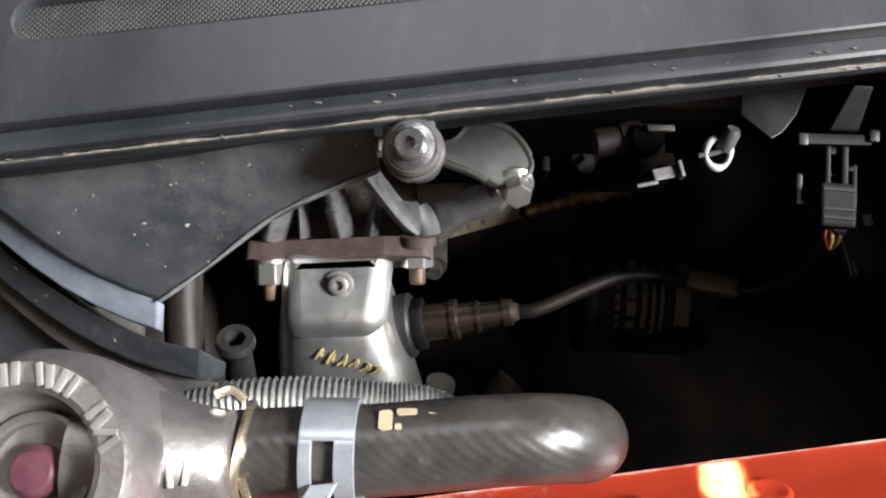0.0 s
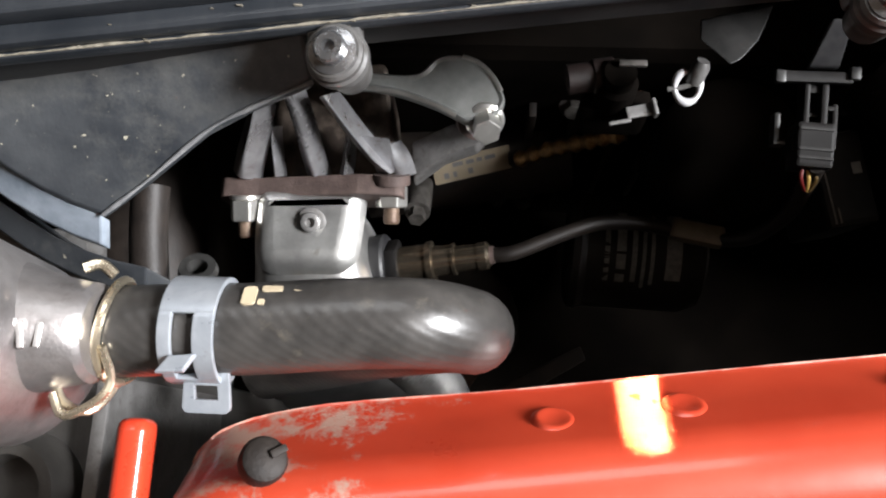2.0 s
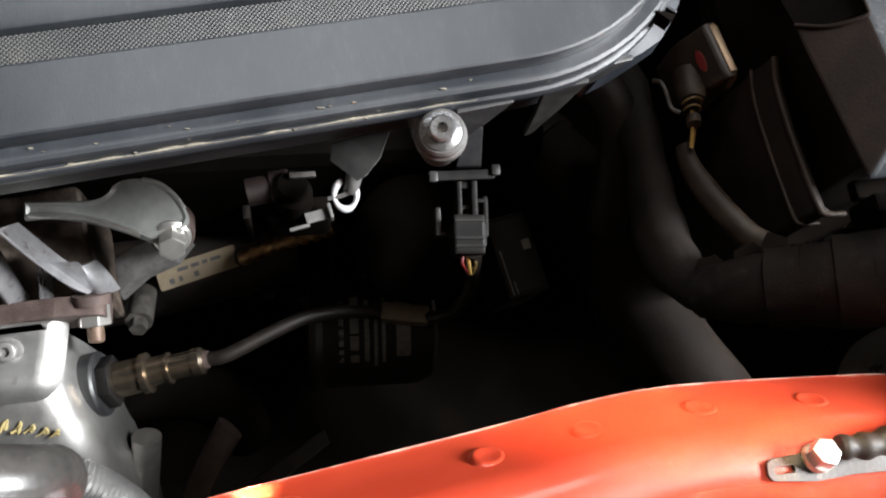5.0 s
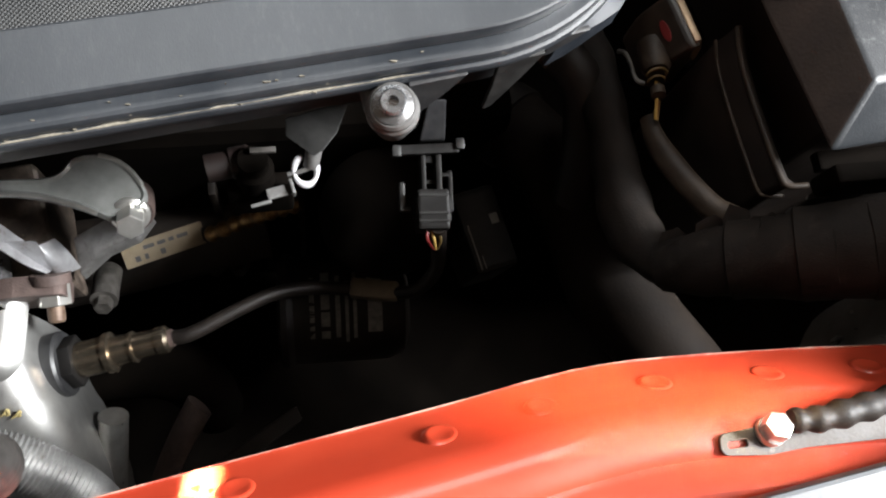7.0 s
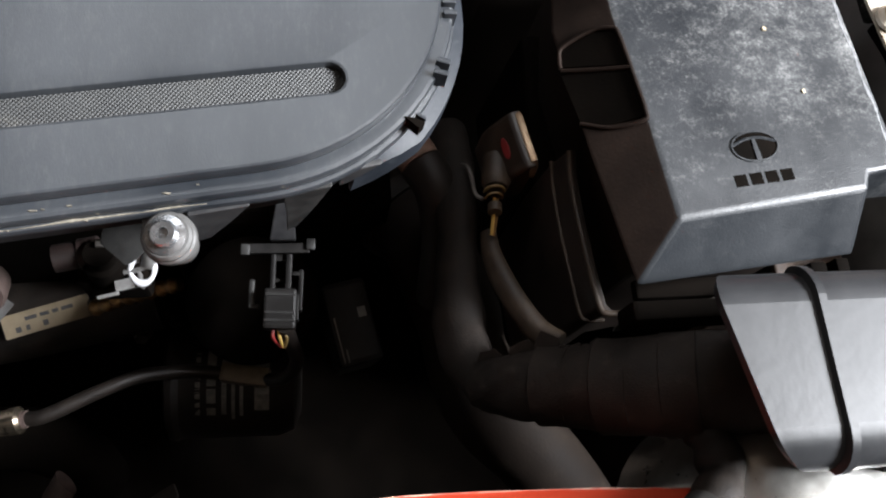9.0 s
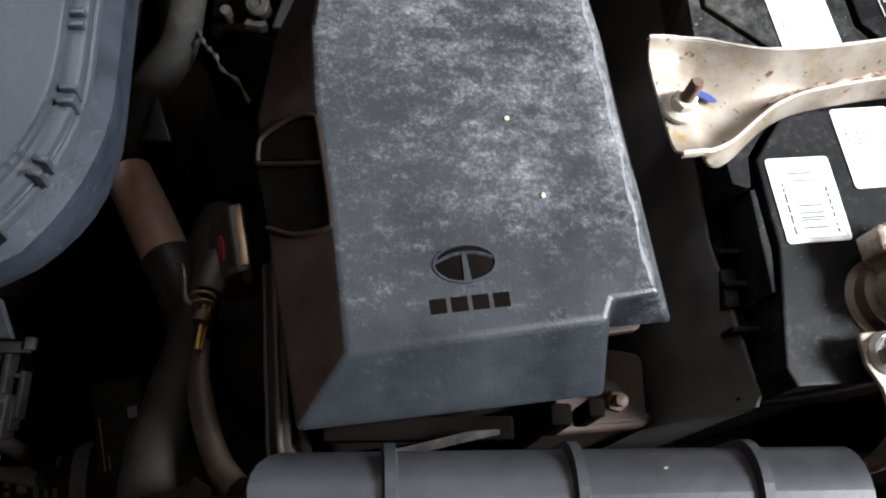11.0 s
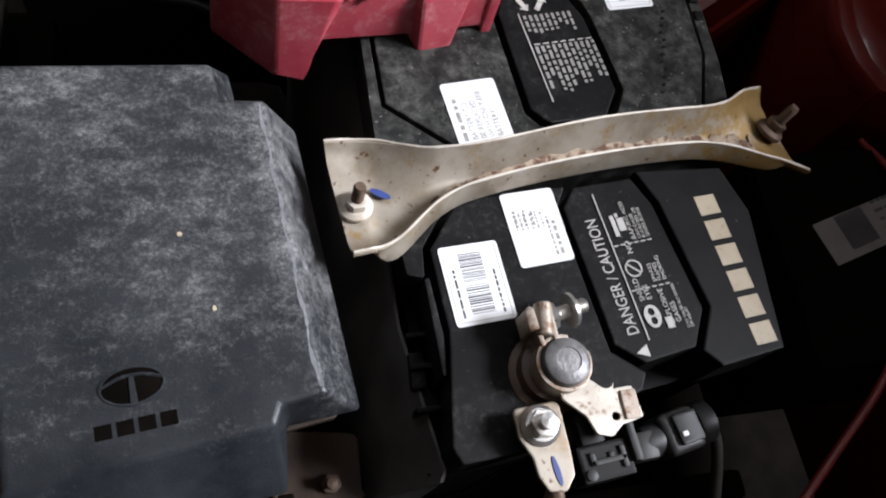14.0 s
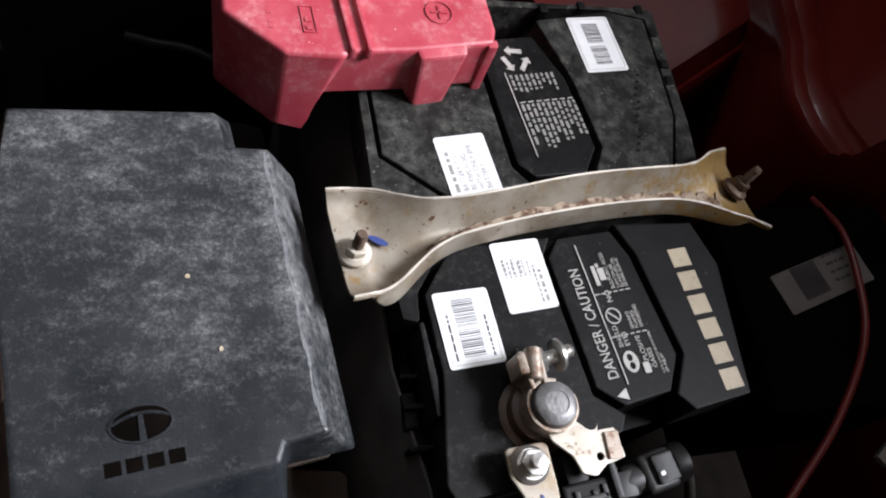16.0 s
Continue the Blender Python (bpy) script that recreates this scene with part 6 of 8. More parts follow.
def gearbox_bracket():
    t = thing("gearbox_bracket", (0.275, 0.33, 0.66), "grimy grey metal gearbox bracket with pipe and bolts", "bracket")
    grey = mat("dust_dulled_metal", (0.022, 0.020, 0.017), (0.062, 0.058, 0.051), 0.55, 0.2, big=120, fine=900, bump=0.4, c3=(0.05, 0.038, 0.028), third=(0.55, 0.75), thirdscale=160)
    b = bmesh.new()
    tube(b, [(0.2775, 0.390, 0.704), (0.2740, 0.358, 0.702), (0.2720, 0.342, 0.699), (0.2712, 0.335, 0.695)], 0.0044, 16, 6)
    part("pipe", b, grey, t)
    b = bmesh.new()
    lathe(b, [(0.0, -0.016), (0.0050, -0.016), (0.0054, -0.004), (0.0060, -0.003), (0.0060, 0.0016), (0.0050, 0.0026), (0.0023, 0.0028), (0.0018, 0.0018), (0.0, 0.0018)], (0.2710, 0.3310, 0.700), (-0.1, -0.35, 1), 26)
    part("banjo_bolt", b, grey, t)
    b = bmesh.new()
    lathe(b, [(0.0, -0.012), (0.0027, -0.012), (0.0030, 0.0), (0.0023, 0.0012), (0.0, 0.0014)], (0.2555, 0.3281, 0.698), (0, -0.3, 1), 18)
    part("bolt_head", b, grey, t)
    b = bmesh.new()
    loft(b, [[(0.2650, 0.3190, z), (0.2730, 0.3180, z), (0.2765, 0.3195, z), (0.2757, 0.3220, z), (0.2700, 0.3210, z), (0.2665, 0.3230, z)] for z in (0.694, 0.700)], True, 0.0006)
    part("clip", b, grey, t, "rubbed pale clip")
    b = bmesh.new()
    loft(b, [[(0.2780, 0.3210, z), (0.2865, 0.3205, z), (0.2935, 0.3265, z), (0.2925, 0.3400, z), (0.2835, 0.3440, z)] for z in (0.692, 0.696)], True, 0.001)
    part("plate", b, M_PLUGGREY, t)
    b = bmesh.new()
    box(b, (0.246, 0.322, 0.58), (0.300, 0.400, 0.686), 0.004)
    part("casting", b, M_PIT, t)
    return t


gearbox_bracket()
b = bmesh.new()
tube(b, [(0.2430, 0.318, 0.694), (0.2458, 0.3097, 0.699), (0.2495, 0.304, 0.700), (0.2531, 0.2999, 0.700), (0.2565, 0.293, 0.699), (0.2636, 0.2883, 0.697), (0.2690, 0.281, 0.690)], lambda u: 0.0010 + 0.0005 * math.sin(u * 40), 8, 8)
solid("gearbox_wire", b, M_DULL, "thin dirty wire crossing behind the relay", "wire")
b = bmesh.new()
loft(b, [[(0.2284, 0.2785, z), (0.2250, 0.2580, z), (0.2225, 0.2530, z), (0.2376, 0.2528, z), (0.2350, 0.2600, z)][::-1] for z in (0.694, 0.700)], True, 0.001)
solid("cable_guide", b, M_PLUGGREY, "dull grey triangular cable guide", "bracket")
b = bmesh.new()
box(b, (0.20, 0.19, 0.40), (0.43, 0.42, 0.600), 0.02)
solid("gearbox", b, M_PIT, "grimy gearbox under the fuse box, blackened for shade", "gearbox")


def air_intake():
    t = thing("air_intake_duct", (0.40, 0.06, 0.79), "shiny black ribbed plastic air intake duct", "air duct")

    def section(x, g=0.0, lift=0.0):
        y0, y1, z0, z1 = 0.040 - g, 0.0955 + g, 0.797 - g, 0.8545 + g + lift
        pts = rounded([(y0, z0, 0.006), (y1, z0, 0.006), (y1, z1, 0.011), (y0, z1, 0.011)], 6)
        return [(x + (0.95 * (z1 - z) + 0.22 * (y1 - y) if x < 0.30 else 0.0), y, z) for y, z in pts]

    b = bmesh.new()
    skew = [(0.2985, 0), (0.365, 0.0), (0.40, 0.0), (0.438, -0.001)]
    outer = [section(x, 0, dz) for x, dz in skew]
    inner = [section(x, -0.0022, dz) for x, dz in skew]
    loft(b, outer, False)
    loft(b, inner, False)
    lo, li = section(0.2985), section(0.2985, -0.0022)
    bb = bmesh.new()
    loft(bb, [lo, [(x - 0.001, y, z) for x, y, z in lo], [(x - 0.001, y, z) for x, y, z in li], li], False)
    merge(b, bb)
    part("duct_shell", b, M_GLOSS, t)
    for x in (0.3705, 0.412):
        b = bmesh.new()
        loft(b, [section(x - 0.0022, -0.001), section(x - 0.0012, 0.0016), section(x + 0.0012, 0.0016), section(x + 0.0022, -0.001)], True)
        part("rib", b, M_GLOSS, t)
    b = bmesh.new()
    full = section(0.3292, 0.0016)
    over = [p for p in full if p[2] > 0.826]
    under = [p for p in section(0.3292, -0.001) if p[2] > 0.826]
    loft(b, [[(x - 0.0022, y, z) for x, y, z in under], [(x - 0.0012, y, z) for x, y, z in over], [(x + 0.0012, y, z) for x, y, z in over], [(x + 0.0022, y, z) for x, y, z in under]], False, 0.0, 2, False)
    part("rib", b, M_GLOSS, t)
    b = bmesh.new()
    box(b, (0.2985, 0.0935, 0.786), (0.438, 0.1005, 0.8015), 0.0015)
    part("lower_lip", b, M_PIT, t)
    return t


air_intake()

# ---- fuse box ----


def fuse_box():
    t = thing("fuse_box", (0.36, 0.19, 0.66), "black fuse box with scuffed grey lid beside the battery", "fuse box")
    Z = 0.806
    top = [(0.3190, 0.1280), (0.3965, 0.1385), (0.3988, 0.1445), (0.4135, 0.1468), (0.4012, 0.2595), (0.3850, 0.2605), (0.3820, 0.2760), (0.3085, 0.2760), (0.3060, 0.2400), (0.3080, 0.2120), (0.3150, 0.1640)]
    low = [(0.3045, 0.1072, 0.793), (0.3997, 0.1190, 0.785), (0.4006, 0.1405, 0.787), (0.4272, 0.1450, 0.780), (0.4140, 0.2620, 0.780), (0.3930, 0.2640, 0.780), (0.3890, 0.2900, 0.780), (0.3050, 0.2860, 0.787), (0.2920, 0.2465, 0.791), (0.2870, 0.2120, 0.792), (0.2945, 0.1600, 0.793)]
    b = bmesh.new()
    loft(b, [low, [(x, y, Z) for x, y in top]], True, 0.0018, 3)
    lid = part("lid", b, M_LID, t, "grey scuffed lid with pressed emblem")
    # the sloping side away from the battery is matt, dusty brown, darkened as its shaded side
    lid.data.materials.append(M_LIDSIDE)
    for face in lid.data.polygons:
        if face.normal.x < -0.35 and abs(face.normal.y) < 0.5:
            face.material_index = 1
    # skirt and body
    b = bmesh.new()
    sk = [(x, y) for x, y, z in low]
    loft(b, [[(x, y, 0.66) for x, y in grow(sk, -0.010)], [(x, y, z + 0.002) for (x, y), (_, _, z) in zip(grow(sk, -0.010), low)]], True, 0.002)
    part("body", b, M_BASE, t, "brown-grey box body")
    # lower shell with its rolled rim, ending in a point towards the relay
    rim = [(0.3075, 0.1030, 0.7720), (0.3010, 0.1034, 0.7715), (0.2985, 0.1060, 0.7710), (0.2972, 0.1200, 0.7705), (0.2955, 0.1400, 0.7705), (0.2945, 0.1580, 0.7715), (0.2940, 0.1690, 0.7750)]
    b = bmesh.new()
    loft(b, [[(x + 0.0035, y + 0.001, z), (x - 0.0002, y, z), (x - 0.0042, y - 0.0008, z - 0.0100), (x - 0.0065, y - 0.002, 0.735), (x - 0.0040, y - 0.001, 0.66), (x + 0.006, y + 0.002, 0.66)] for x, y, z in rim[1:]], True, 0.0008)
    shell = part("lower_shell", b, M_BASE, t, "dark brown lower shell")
    for off, dz, r in ((0.0004, 0.0006, 0.0013), (-0.0040, -0.0090, 0.0008)):
        b = bmesh.new()
        tube(b, [(x + off, y, z + dz) for x, y, z in rim], r, 10, 6)
        part("rolled_rim", b, M_SLEEVE, shell, "rubbed brown rim")
    b = bmesh.new()
    loft(b, [[(0.2870, 0.168, 0.66), (0.3150, 0.168, 0.66), (0.3150, 0.246, 0.66), (0.2880, 0.246, 0.66)], [(0.2905, 0.169, 0.742), (0.3150, 0.169, 0.742), (0.3150, 0.245, 0.742), (0.2930, 0.245, 0.742)]], True, 0.003)
    part("rear_shell", b, M_PIT, t)
    # latch pocket on the sloping side: flat black plates for its inner shade, with rounded rim
    def slope(v, y, lift):
        xt = float(np.interp(y, (0.128, 0.164, 0.212, 0.240, 0.276), (0.3190, 0.3150, 0.3080, 0.3060, 0.3085)))
        xl = float(np.interp(y, (0.107, 0.160, 0.212, 0.240, 0.290), (0.3045, 0.2945, 0.2870, 0.2860, 0.2880)))
        return (xl + (xt - xl) * v - 0.55 * lift, y, 0.7922 + 0.0138 * v + 0.83 * lift)

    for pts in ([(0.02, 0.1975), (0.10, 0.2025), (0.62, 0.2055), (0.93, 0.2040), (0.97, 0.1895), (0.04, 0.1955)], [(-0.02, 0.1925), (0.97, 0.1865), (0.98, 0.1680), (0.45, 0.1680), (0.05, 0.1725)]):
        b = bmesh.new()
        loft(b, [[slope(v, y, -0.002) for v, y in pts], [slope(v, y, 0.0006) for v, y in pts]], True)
        part("pocket_shade_plate", b, M_PIT, t, "black plate for the shade inside the latch pocket")
    b = bmesh.new()
    tube(b, [slope(v, y, 0.0008) for v, y in ((0.0, 0.1950), (0.02, 0.1985), (0.12, 0.2035), (0.60, 0.2068), (0.92, 0.2052), (0.98, 0.2010), (0.99, 0.1850), (0.99, 0.1700), (0.92, 0.1665), (0.45, 0.1668), (0.04, 0.1712))], 0.0009, 10, 8)
    part("latch_rim", b, M_LIDSIDE, t, "brownish rounded pocket rim")
    b = bmesh.new()
    tube(b, [slope(v, y, 0.0009) for v, y in ((0.0, 0.1940), (0.45, 0.1910), (0.98, 0.1880))], 0.0009, 8, 6)
    part("latch_bar", b, M_LIDSIDE, t)
    # torn foil under the front edge
    rnd = random.Random(14)
    pts = [(0.2975, 0.0945), (0.306, 0.0965), (0.312, 0.0985), (0.319, 0.1000), (0.326, 0.1012), (0.333, 0.1025), (0.345, 0.1045), (0.356, 0.1070), (0.366, 0.1085)]
    b = bmesh.new()
    strip = []
    for k, (x, y) in enumerate(pts):
        w = rnd.uniform(0.0006, 0.0024)
        strip.append([(x, y - w * 0.5, 0.7835 + rnd.uniform(-0.001, 0.001)), (x + rnd.uniform(-0.002, 0.002), y + w, 0.7855), (x, y + w, 0.7849), (x, y - w * 0.5, 0.7829)])
    loft(b, strip)
    part("torn_foil", b, M_DULL, t, "torn pale foil strip")
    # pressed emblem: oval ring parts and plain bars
    m = pose(0.3540, 0.1555, Z, 0, 0, 7.0)
    b = bmesh.new()
    ring_plate(b, oval(0, 0, 0.0098, 0.0062, 40), [oval(0, 0, 0.0092, 0.0056, 40)], -0.0004, 0.0006, 0)
    loft(b, [[(-0.0011, -0.0056, -0.0004), (0.0011, -0.0056, -0.0004), (0.0007, 0.0030, -0.0004), (-0.0007, 0.0030, -0.0004)], [(-0.0011, -0.0056, 0.0006), (0.0011, -0.0056, 0.0006), (0.0007, 0.0030, 0.0006), (-0.0007, 0.0030, 0.0006)]], True)
    tube(b, [(-0.0090, 0.0012, 0.0), (-0.004, 0.0030, 0.0002), (0, 0.0034, 0.0002), (0.004, 0.0030, 0.0002), (0.0090, 0.0012, 0.0)], 0.0006, 6, 6)
    bmesh.ops.transform(b, matrix=m, verts=b.verts)
    part("emblem_outline", b, M_LID, lid)
    b = bmesh.new()
    prism(b, oval(0, 0, 0.0092, 0.0056, 40), -0.0002, 0.00015, 0, m)
    part("emblem_field", b, M_PIT, lid, "dark oval emblem")
    b = bmesh.new()
    for k in range(4):
        b = bmesh.new()
        x = -0.0125 + 0.0064 * k
        box(b, (x, -0.0148, -0.0002), (x + 0.0050, -0.0102, 0.00012), 0, m)
        part("name_bar", b, M_PIT, lid, "dark plain bar below the emblem")
    # strip, tab and stay below the lid's front edge
    b = bmesh.new()
    box(b, (0.312, 0.1075, 0.772), (0.372, 0.1150, 0.777), 0.001, pose(0, 0, 0, 0, 0, 0))
    part("front_strip", b, M_PIT, t)
    b = bmesh.new()
    box(b, (0.383, 0.111, 0.758), (0.390, 0.118, 0.782), 0.0012)
    box(b, (0.396, 0.114, 0.758), (0.4015, 0.120, 0.780), 0.0012)
    part("tab", b, M_PIT, t)
    # second rim under the notch of the lid
    b = bmesh.new()
    prism(b, rounded([(0.3985, 0.1425, 0.001), (0.4205, 0.1458, 0.003), (0.4195, 0.1560, 0.001), (0.3985, 0.1560, 0.001)], 3), 0.7660, 0.7700, 0.0012)
    part("under_rim", b, M_SLEEVE, t, "dusty brown rim under the lid corner")
    # pale worn line along the edge beside the battery
    rnd = random.Random(21)
    b = bmesh.new()
    strip = []
    for k in range(70):
        u = k / 69
        x, y = 0.4112 - 0.0118 * u, 0.1490 + 0.1090 * u
        w = rnd.uniform(0.0001, 0.0006) + 0.0003 * math.sin(u * 19) ** 2
        d = 0.0004 * math.sin(u * 31 + 1)
        strip.append([(x + d - w, y, Z + 0.0001), (x + d + w, y, Z + 0.0001), (x + d + w, y, Z - 0.0006), (x + d - w, y, Z - 0.0006)])
    loft(b, strip)
    part("worn_edge", b, M_WORN, lid, "pale worn line along the lid edge")
    rnd = random.Random(12)
    for x, y in ((0.3695, 0.2063), (0.3797, 0.1785)):
        b = bmesh.new()
        prism(b, [(x + rnd.uniform(0.0006, 0.0013) * math.cos(a), y + rnd.uniform(0.0006, 0.0013) * math.sin(a)) for a in (0, 1, 2, 3, 4.2, 5.3)], Z - 0.0003, Z + 0.0006)
        part("dried_fleck", b, M_GOLD, lid, "dried pale fleck")
    return t


fuse_box()


def fuse_box_stay():
    t = thing("fuse_box_stay", (0.414, 0.132, 0.60), "brown-stained metal stay below the fuse box", "bracket")
    rusty = mat("brown_stained_stay_metal", (0.020, 0.0095, 0.0050), (0.046, 0.024, 0.0125), 0.65, 0.0, big=90, bump=0.5, c3=(0.10, 0.058, 0.024), third=(0.6, 0.76), thirdscale=140)
    b = bmesh.new()
    prism(b, rounded([(0.3950, 0.1165, 0.002), (0.4290, 0.1190, 0.004), (0.4300, 0.1440, 0.004), (0.3950, 0.1500, 0.002)], 4), 0.738, 0.742, 0.001)
    part("plate", b, rusty, t)
    b = bmesh.new()
    tube(b, [(0.3950, 0.1162, 0.7395), (0.4180, 0.1178, 0.7395), (0.4262, 0.1186, 0.7398), (0.4296, 0.1212, 0.7400)], 0.0022, 12, 5)
    part("rolled_edge", b, rusty, t)
    b = bmesh.new()
    box(b, (0.3960, 0.1180, 0.600), (0.4280, 0.1215, 0.739), 0.001)
    part("leg", b, rusty, t)
    return t


fuse_box_stay()
b = bmesh.new()
hexagon(b, (0.4172, 0.1258, 0.7415), (0, -0.1, 1), 0.007, 0.004, 0.0005)
lathe(b, [(0.0, 0.0), (0.0022, 0.0), (0.0022, 0.010), (0.0, 0.0105)], (0.4172, 0.1258, 0.7415), (0, -0.1, 1), 12)
solid("stay_bolt", b, M_RUSTBOLT, "small brownish stud and nut on the stay", "bolt", "engine bay bolts")

# ---- battery ----
BZ = 0.800


def battery():
    t = thing("car_battery", (0.52, 0.23, 0.62), "dusty black car battery with labels and octagonal caps", "battery")
    base = rounded([(0.4445, 0.1150, 0.004), (0.500, 0.1175, 0.003), (0.5320, 0.1345, 0.002), (0.5950, 0.1440, 0.004), (0.6040, 0.3520, 0.006), (0.4440, 0.3440, 0.006)], 4)
    b = bmesh.new()
    prism(b, grow(base, -0.009), 0.625, 0.760, 0.004)
    part("case", b, M_BATT, t)
    b = bmesh.new()
    prism(b, grow(base, -0.0055), 0.755, 0.7740, 0.0015)
    lid = part("lid", b, M_BATT, t)
    oct1 = [(0.5190, 0.2200), (0.5130, 0.2110), (0.5205, 0.1545), (0.5310, 0.1465), (0.5530, 0.1505), (0.5605, 0.1655), (0.5515, 0.2105), (0.5450, 0.2230)]
    oct2 = [(0.5105, 0.3260), (0.5042, 0.3060), (0.5092, 0.2570), (0.5165, 0.2502), (0.5420, 0.2525), (0.5498, 0.2660), (0.5440, 0.3045), (0.5320, 0.3290)]
    plates = [
        [(0.4475, 0.3000), (0.4485, 0.2610), (0.4755, 0.2395), (0.5130, 0.2470), (0.5060, 0.2550), (0.5012, 0.3050), (0.5070, 0.3290), (0.4920, 0.3420), (0.4570, 0.3380)],
        [(0.4705, 0.2170), (0.4568, 0.1970), (0.4590, 0.1650), (0.4535, 0.1250), (0.4560, 0.1190), (0.4960, 0.1215), (0.5270, 0.1370), (0.5300, 0.1430), (0.5180, 0.1520), (0.5102, 0.2110), (0.5155, 0.2205)],
        [(0.5475, 0.2260), (0.5545, 0.2115), (0.5636, 0.1655), (0.5555, 0.1490), (0.5620, 0.1420), (0.5900, 0.1465), (0.5945, 0.2050), (0.5870, 0.2260)],
        [(0.5475, 0.3050), (0.5535, 0.2660), (0.5455, 0.2500), (0.5870, 0.2520), (0.5975, 0.2850), (0.5985, 0.3440), (0.5780, 0.3480), (0.5365, 0.3390)],
    ]
    # deck round the rear panels, with a narrow groove left between
    b = bmesh.new()
    hole = grow([(0.4485, 0.2610), (0.4755, 0.2395), (0.5130, 0.2460), (0.5455, 0.2490), (0.5870, 0.2520), (0.5975, 0.2850), (0.5985, 0.3440), (0.5780, 0.3480), (0.4920, 0.3440), (0.4570, 0.3380), (0.4475, 0.3000)], 0.0017)
    ring_plate(b, rounded([(0.4425, 0.2290, 0.003), (0.6000, 0.2330, 0.003), (0.6050, 0.2800, 0.010), (0.6060, 0.3520, 0.004), (0.4420, 0.3500, 0.004)], 4), [hole], 0.7730, BZ - 0.0006, 0.0006)
    part("deck", b, M_BATTDUST, lid)
    b = bmesh.new()
    prism(b, rounded([(0.4470, 0.1880, 0.001), (0.4532, 0.1865, 0.001), (0.4542, 0.1985, 0.002), (0.4688, 0.2195, 0.001), (0.4690, 0.2285, 0.001), (0.4425, 0.2285, 0.002)], 3), 0.7730, BZ - 0.0006, 0.0006)
    prism(b, [(0.4535, 0.1865), (0.4553, 0.1870), (0.4572, 0.1650), (0.4562, 0.1500), (0.4548, 0.1500)][::-1], 0.7730, BZ - 0.002, 0.0004)
    part("deck", b, M_BATT, lid)
    for k, pts in enumerate(plates):
        b = bmesh.new()
        prism(b, pts[::-1], 0.7730, BZ, 0.0008)
        part("raised_panel", b, M_BATTDUST if k in (0, 3) else M_BATT, lid)
    for pts in (oct1, oct2):
        b = bmesh.new()
        prism(b, pts, 0.7730, BZ - 0.0003, 0.0008)
        part("vent_cap", b, M_BATT, lid, "octagonal black cap with pale print")
    # ledges along the inner side and lugs at the back
    for y in (0.1420, 0.1580, 0.1700):
        b = bmesh.new()
        box(b, (0.4465, y - 0.0010, 0.765), (0.4570, y + 0.0010, 0.7840), 0.0005)
        part("side_ledge", b, M_BATT, t)
    b = bmesh.new()
    box(b, (0.4465, 0.150, 0.755), (0.4520, 0.164, 0.782), 0.001)
    part("side_ledge", b, M_BATT, t)
    for x, y in ((0.5420, 0.3460), (0.5640, 0.3495), (0.5975, 0.350), (0.6010, 0.335), (0.6015, 0.315), (0.6015, 0.305)):
        b = bmesh.new()
        box(b, (x - 0.0015, y - 0.0015, 0.785), (x + 0.0025, y + 0.0035, 0.8005), 0.0004)
        part("lug", b, M_BATT, t)
    # moulded dimples
    b = bmesh.new()
    for k in range(12):
        x, y = 0.5715 + 0.0016 * (k % 4) + 0.004 * (k // 4), 0.264 + 0.0040 * k
        prism(b, oval(x, y, 0.0011, 0.0007, 8), BZ - 0.001, BZ + 0.0003)
    tagged(part("moulded_marks", b, M_BATT, lid), kind="stuff")
    return t


bat = battery()
TB = 97.6


def printed_label(corners, name, words):
    """A white sticker from its lower-left corner, width direction and size."""
    (x0, y0), turn, w, h = corners
    t = thing(name, (x0, y0, BZ + 0.0002), words, "label", "battery labels")
    m = pose(x0, y0, BZ + 0.0002, 0, 0, turn)
    b = bmesh.new()
    prism(b, rounded([(0, 0, 0.0014), (w, 0, 0.0014), (w, h, 0.0014), (0, h, 0.0014)], 4), 0, 0.0003, 0, m)
    part("paper", b, M_WHITE, t)
    return t, m @ pose(0, 0, 0.0003)


def barcode(t, m, x0, y0, w, h, seed):
    rnd = random.Random(seed)
    b = bmesh.new()
    y = 0.0
    while y < h:
        d = rnd.choice((0.00022, 0.00035, 0.0006))
        box(b, (x0, y0 + y, 0), (x0 + w, y0 + y + d, 0.00012), 0, m)
        y += d + rnd.choice((0.0003, 0.0004, 0.0006))
    tagged(part("barcode", b, M_INK, t), kind="stuff")


lab, lm = printed_label(((0.4620, 0.1660), 5.0, 0.0232, 0.0312), "code_label", "white sticker with black code bars on the battery lid")
barcode(lab, lm, 0.0068, 0.0040, 0.0090, 0.0110, 3)
barcode(lab, lm, 0.0068, 0.0165, 0.0090, 0.0110, 4)
b = bmesh.new()
bars(b, lm @ pose(0.0042, 0.003, 0, 0, 0, 90), 1, 0.026, 0.002, 0.0008, 0.00012, 5, word=0.003)
bars(b, lm @ pose(0.0196, 0.003, 0, 0, 0, 90), 1, 0.022, 0.002, 0.0008, 0.00012, 6, word=0.002)
tagged(part("print", b, M_INK, lab), kind="stuff")
b = bmesh.new()
ring_plate(b, [(0.0012, 0.0012), (0.0220, 0.0012), (0.0220, 0.0300), (0.0012, 0.0300)], [[(0.0015, 0.0015), (0.0217, 0.0015), (0.0217, 0.0297), (0.0015, 0.0297)]], 0, 0.00012)
bmesh.ops.transform(b, matrix=lm, verts=b.verts)
part("border", b, M_GREYINK, lab)

lab, lm = printed_label(((0.4905, 0.1868), 6.0, 0.0222, 0.0312), "type_label", "white sticker with small print on the battery lid")
b = bmesh.new()
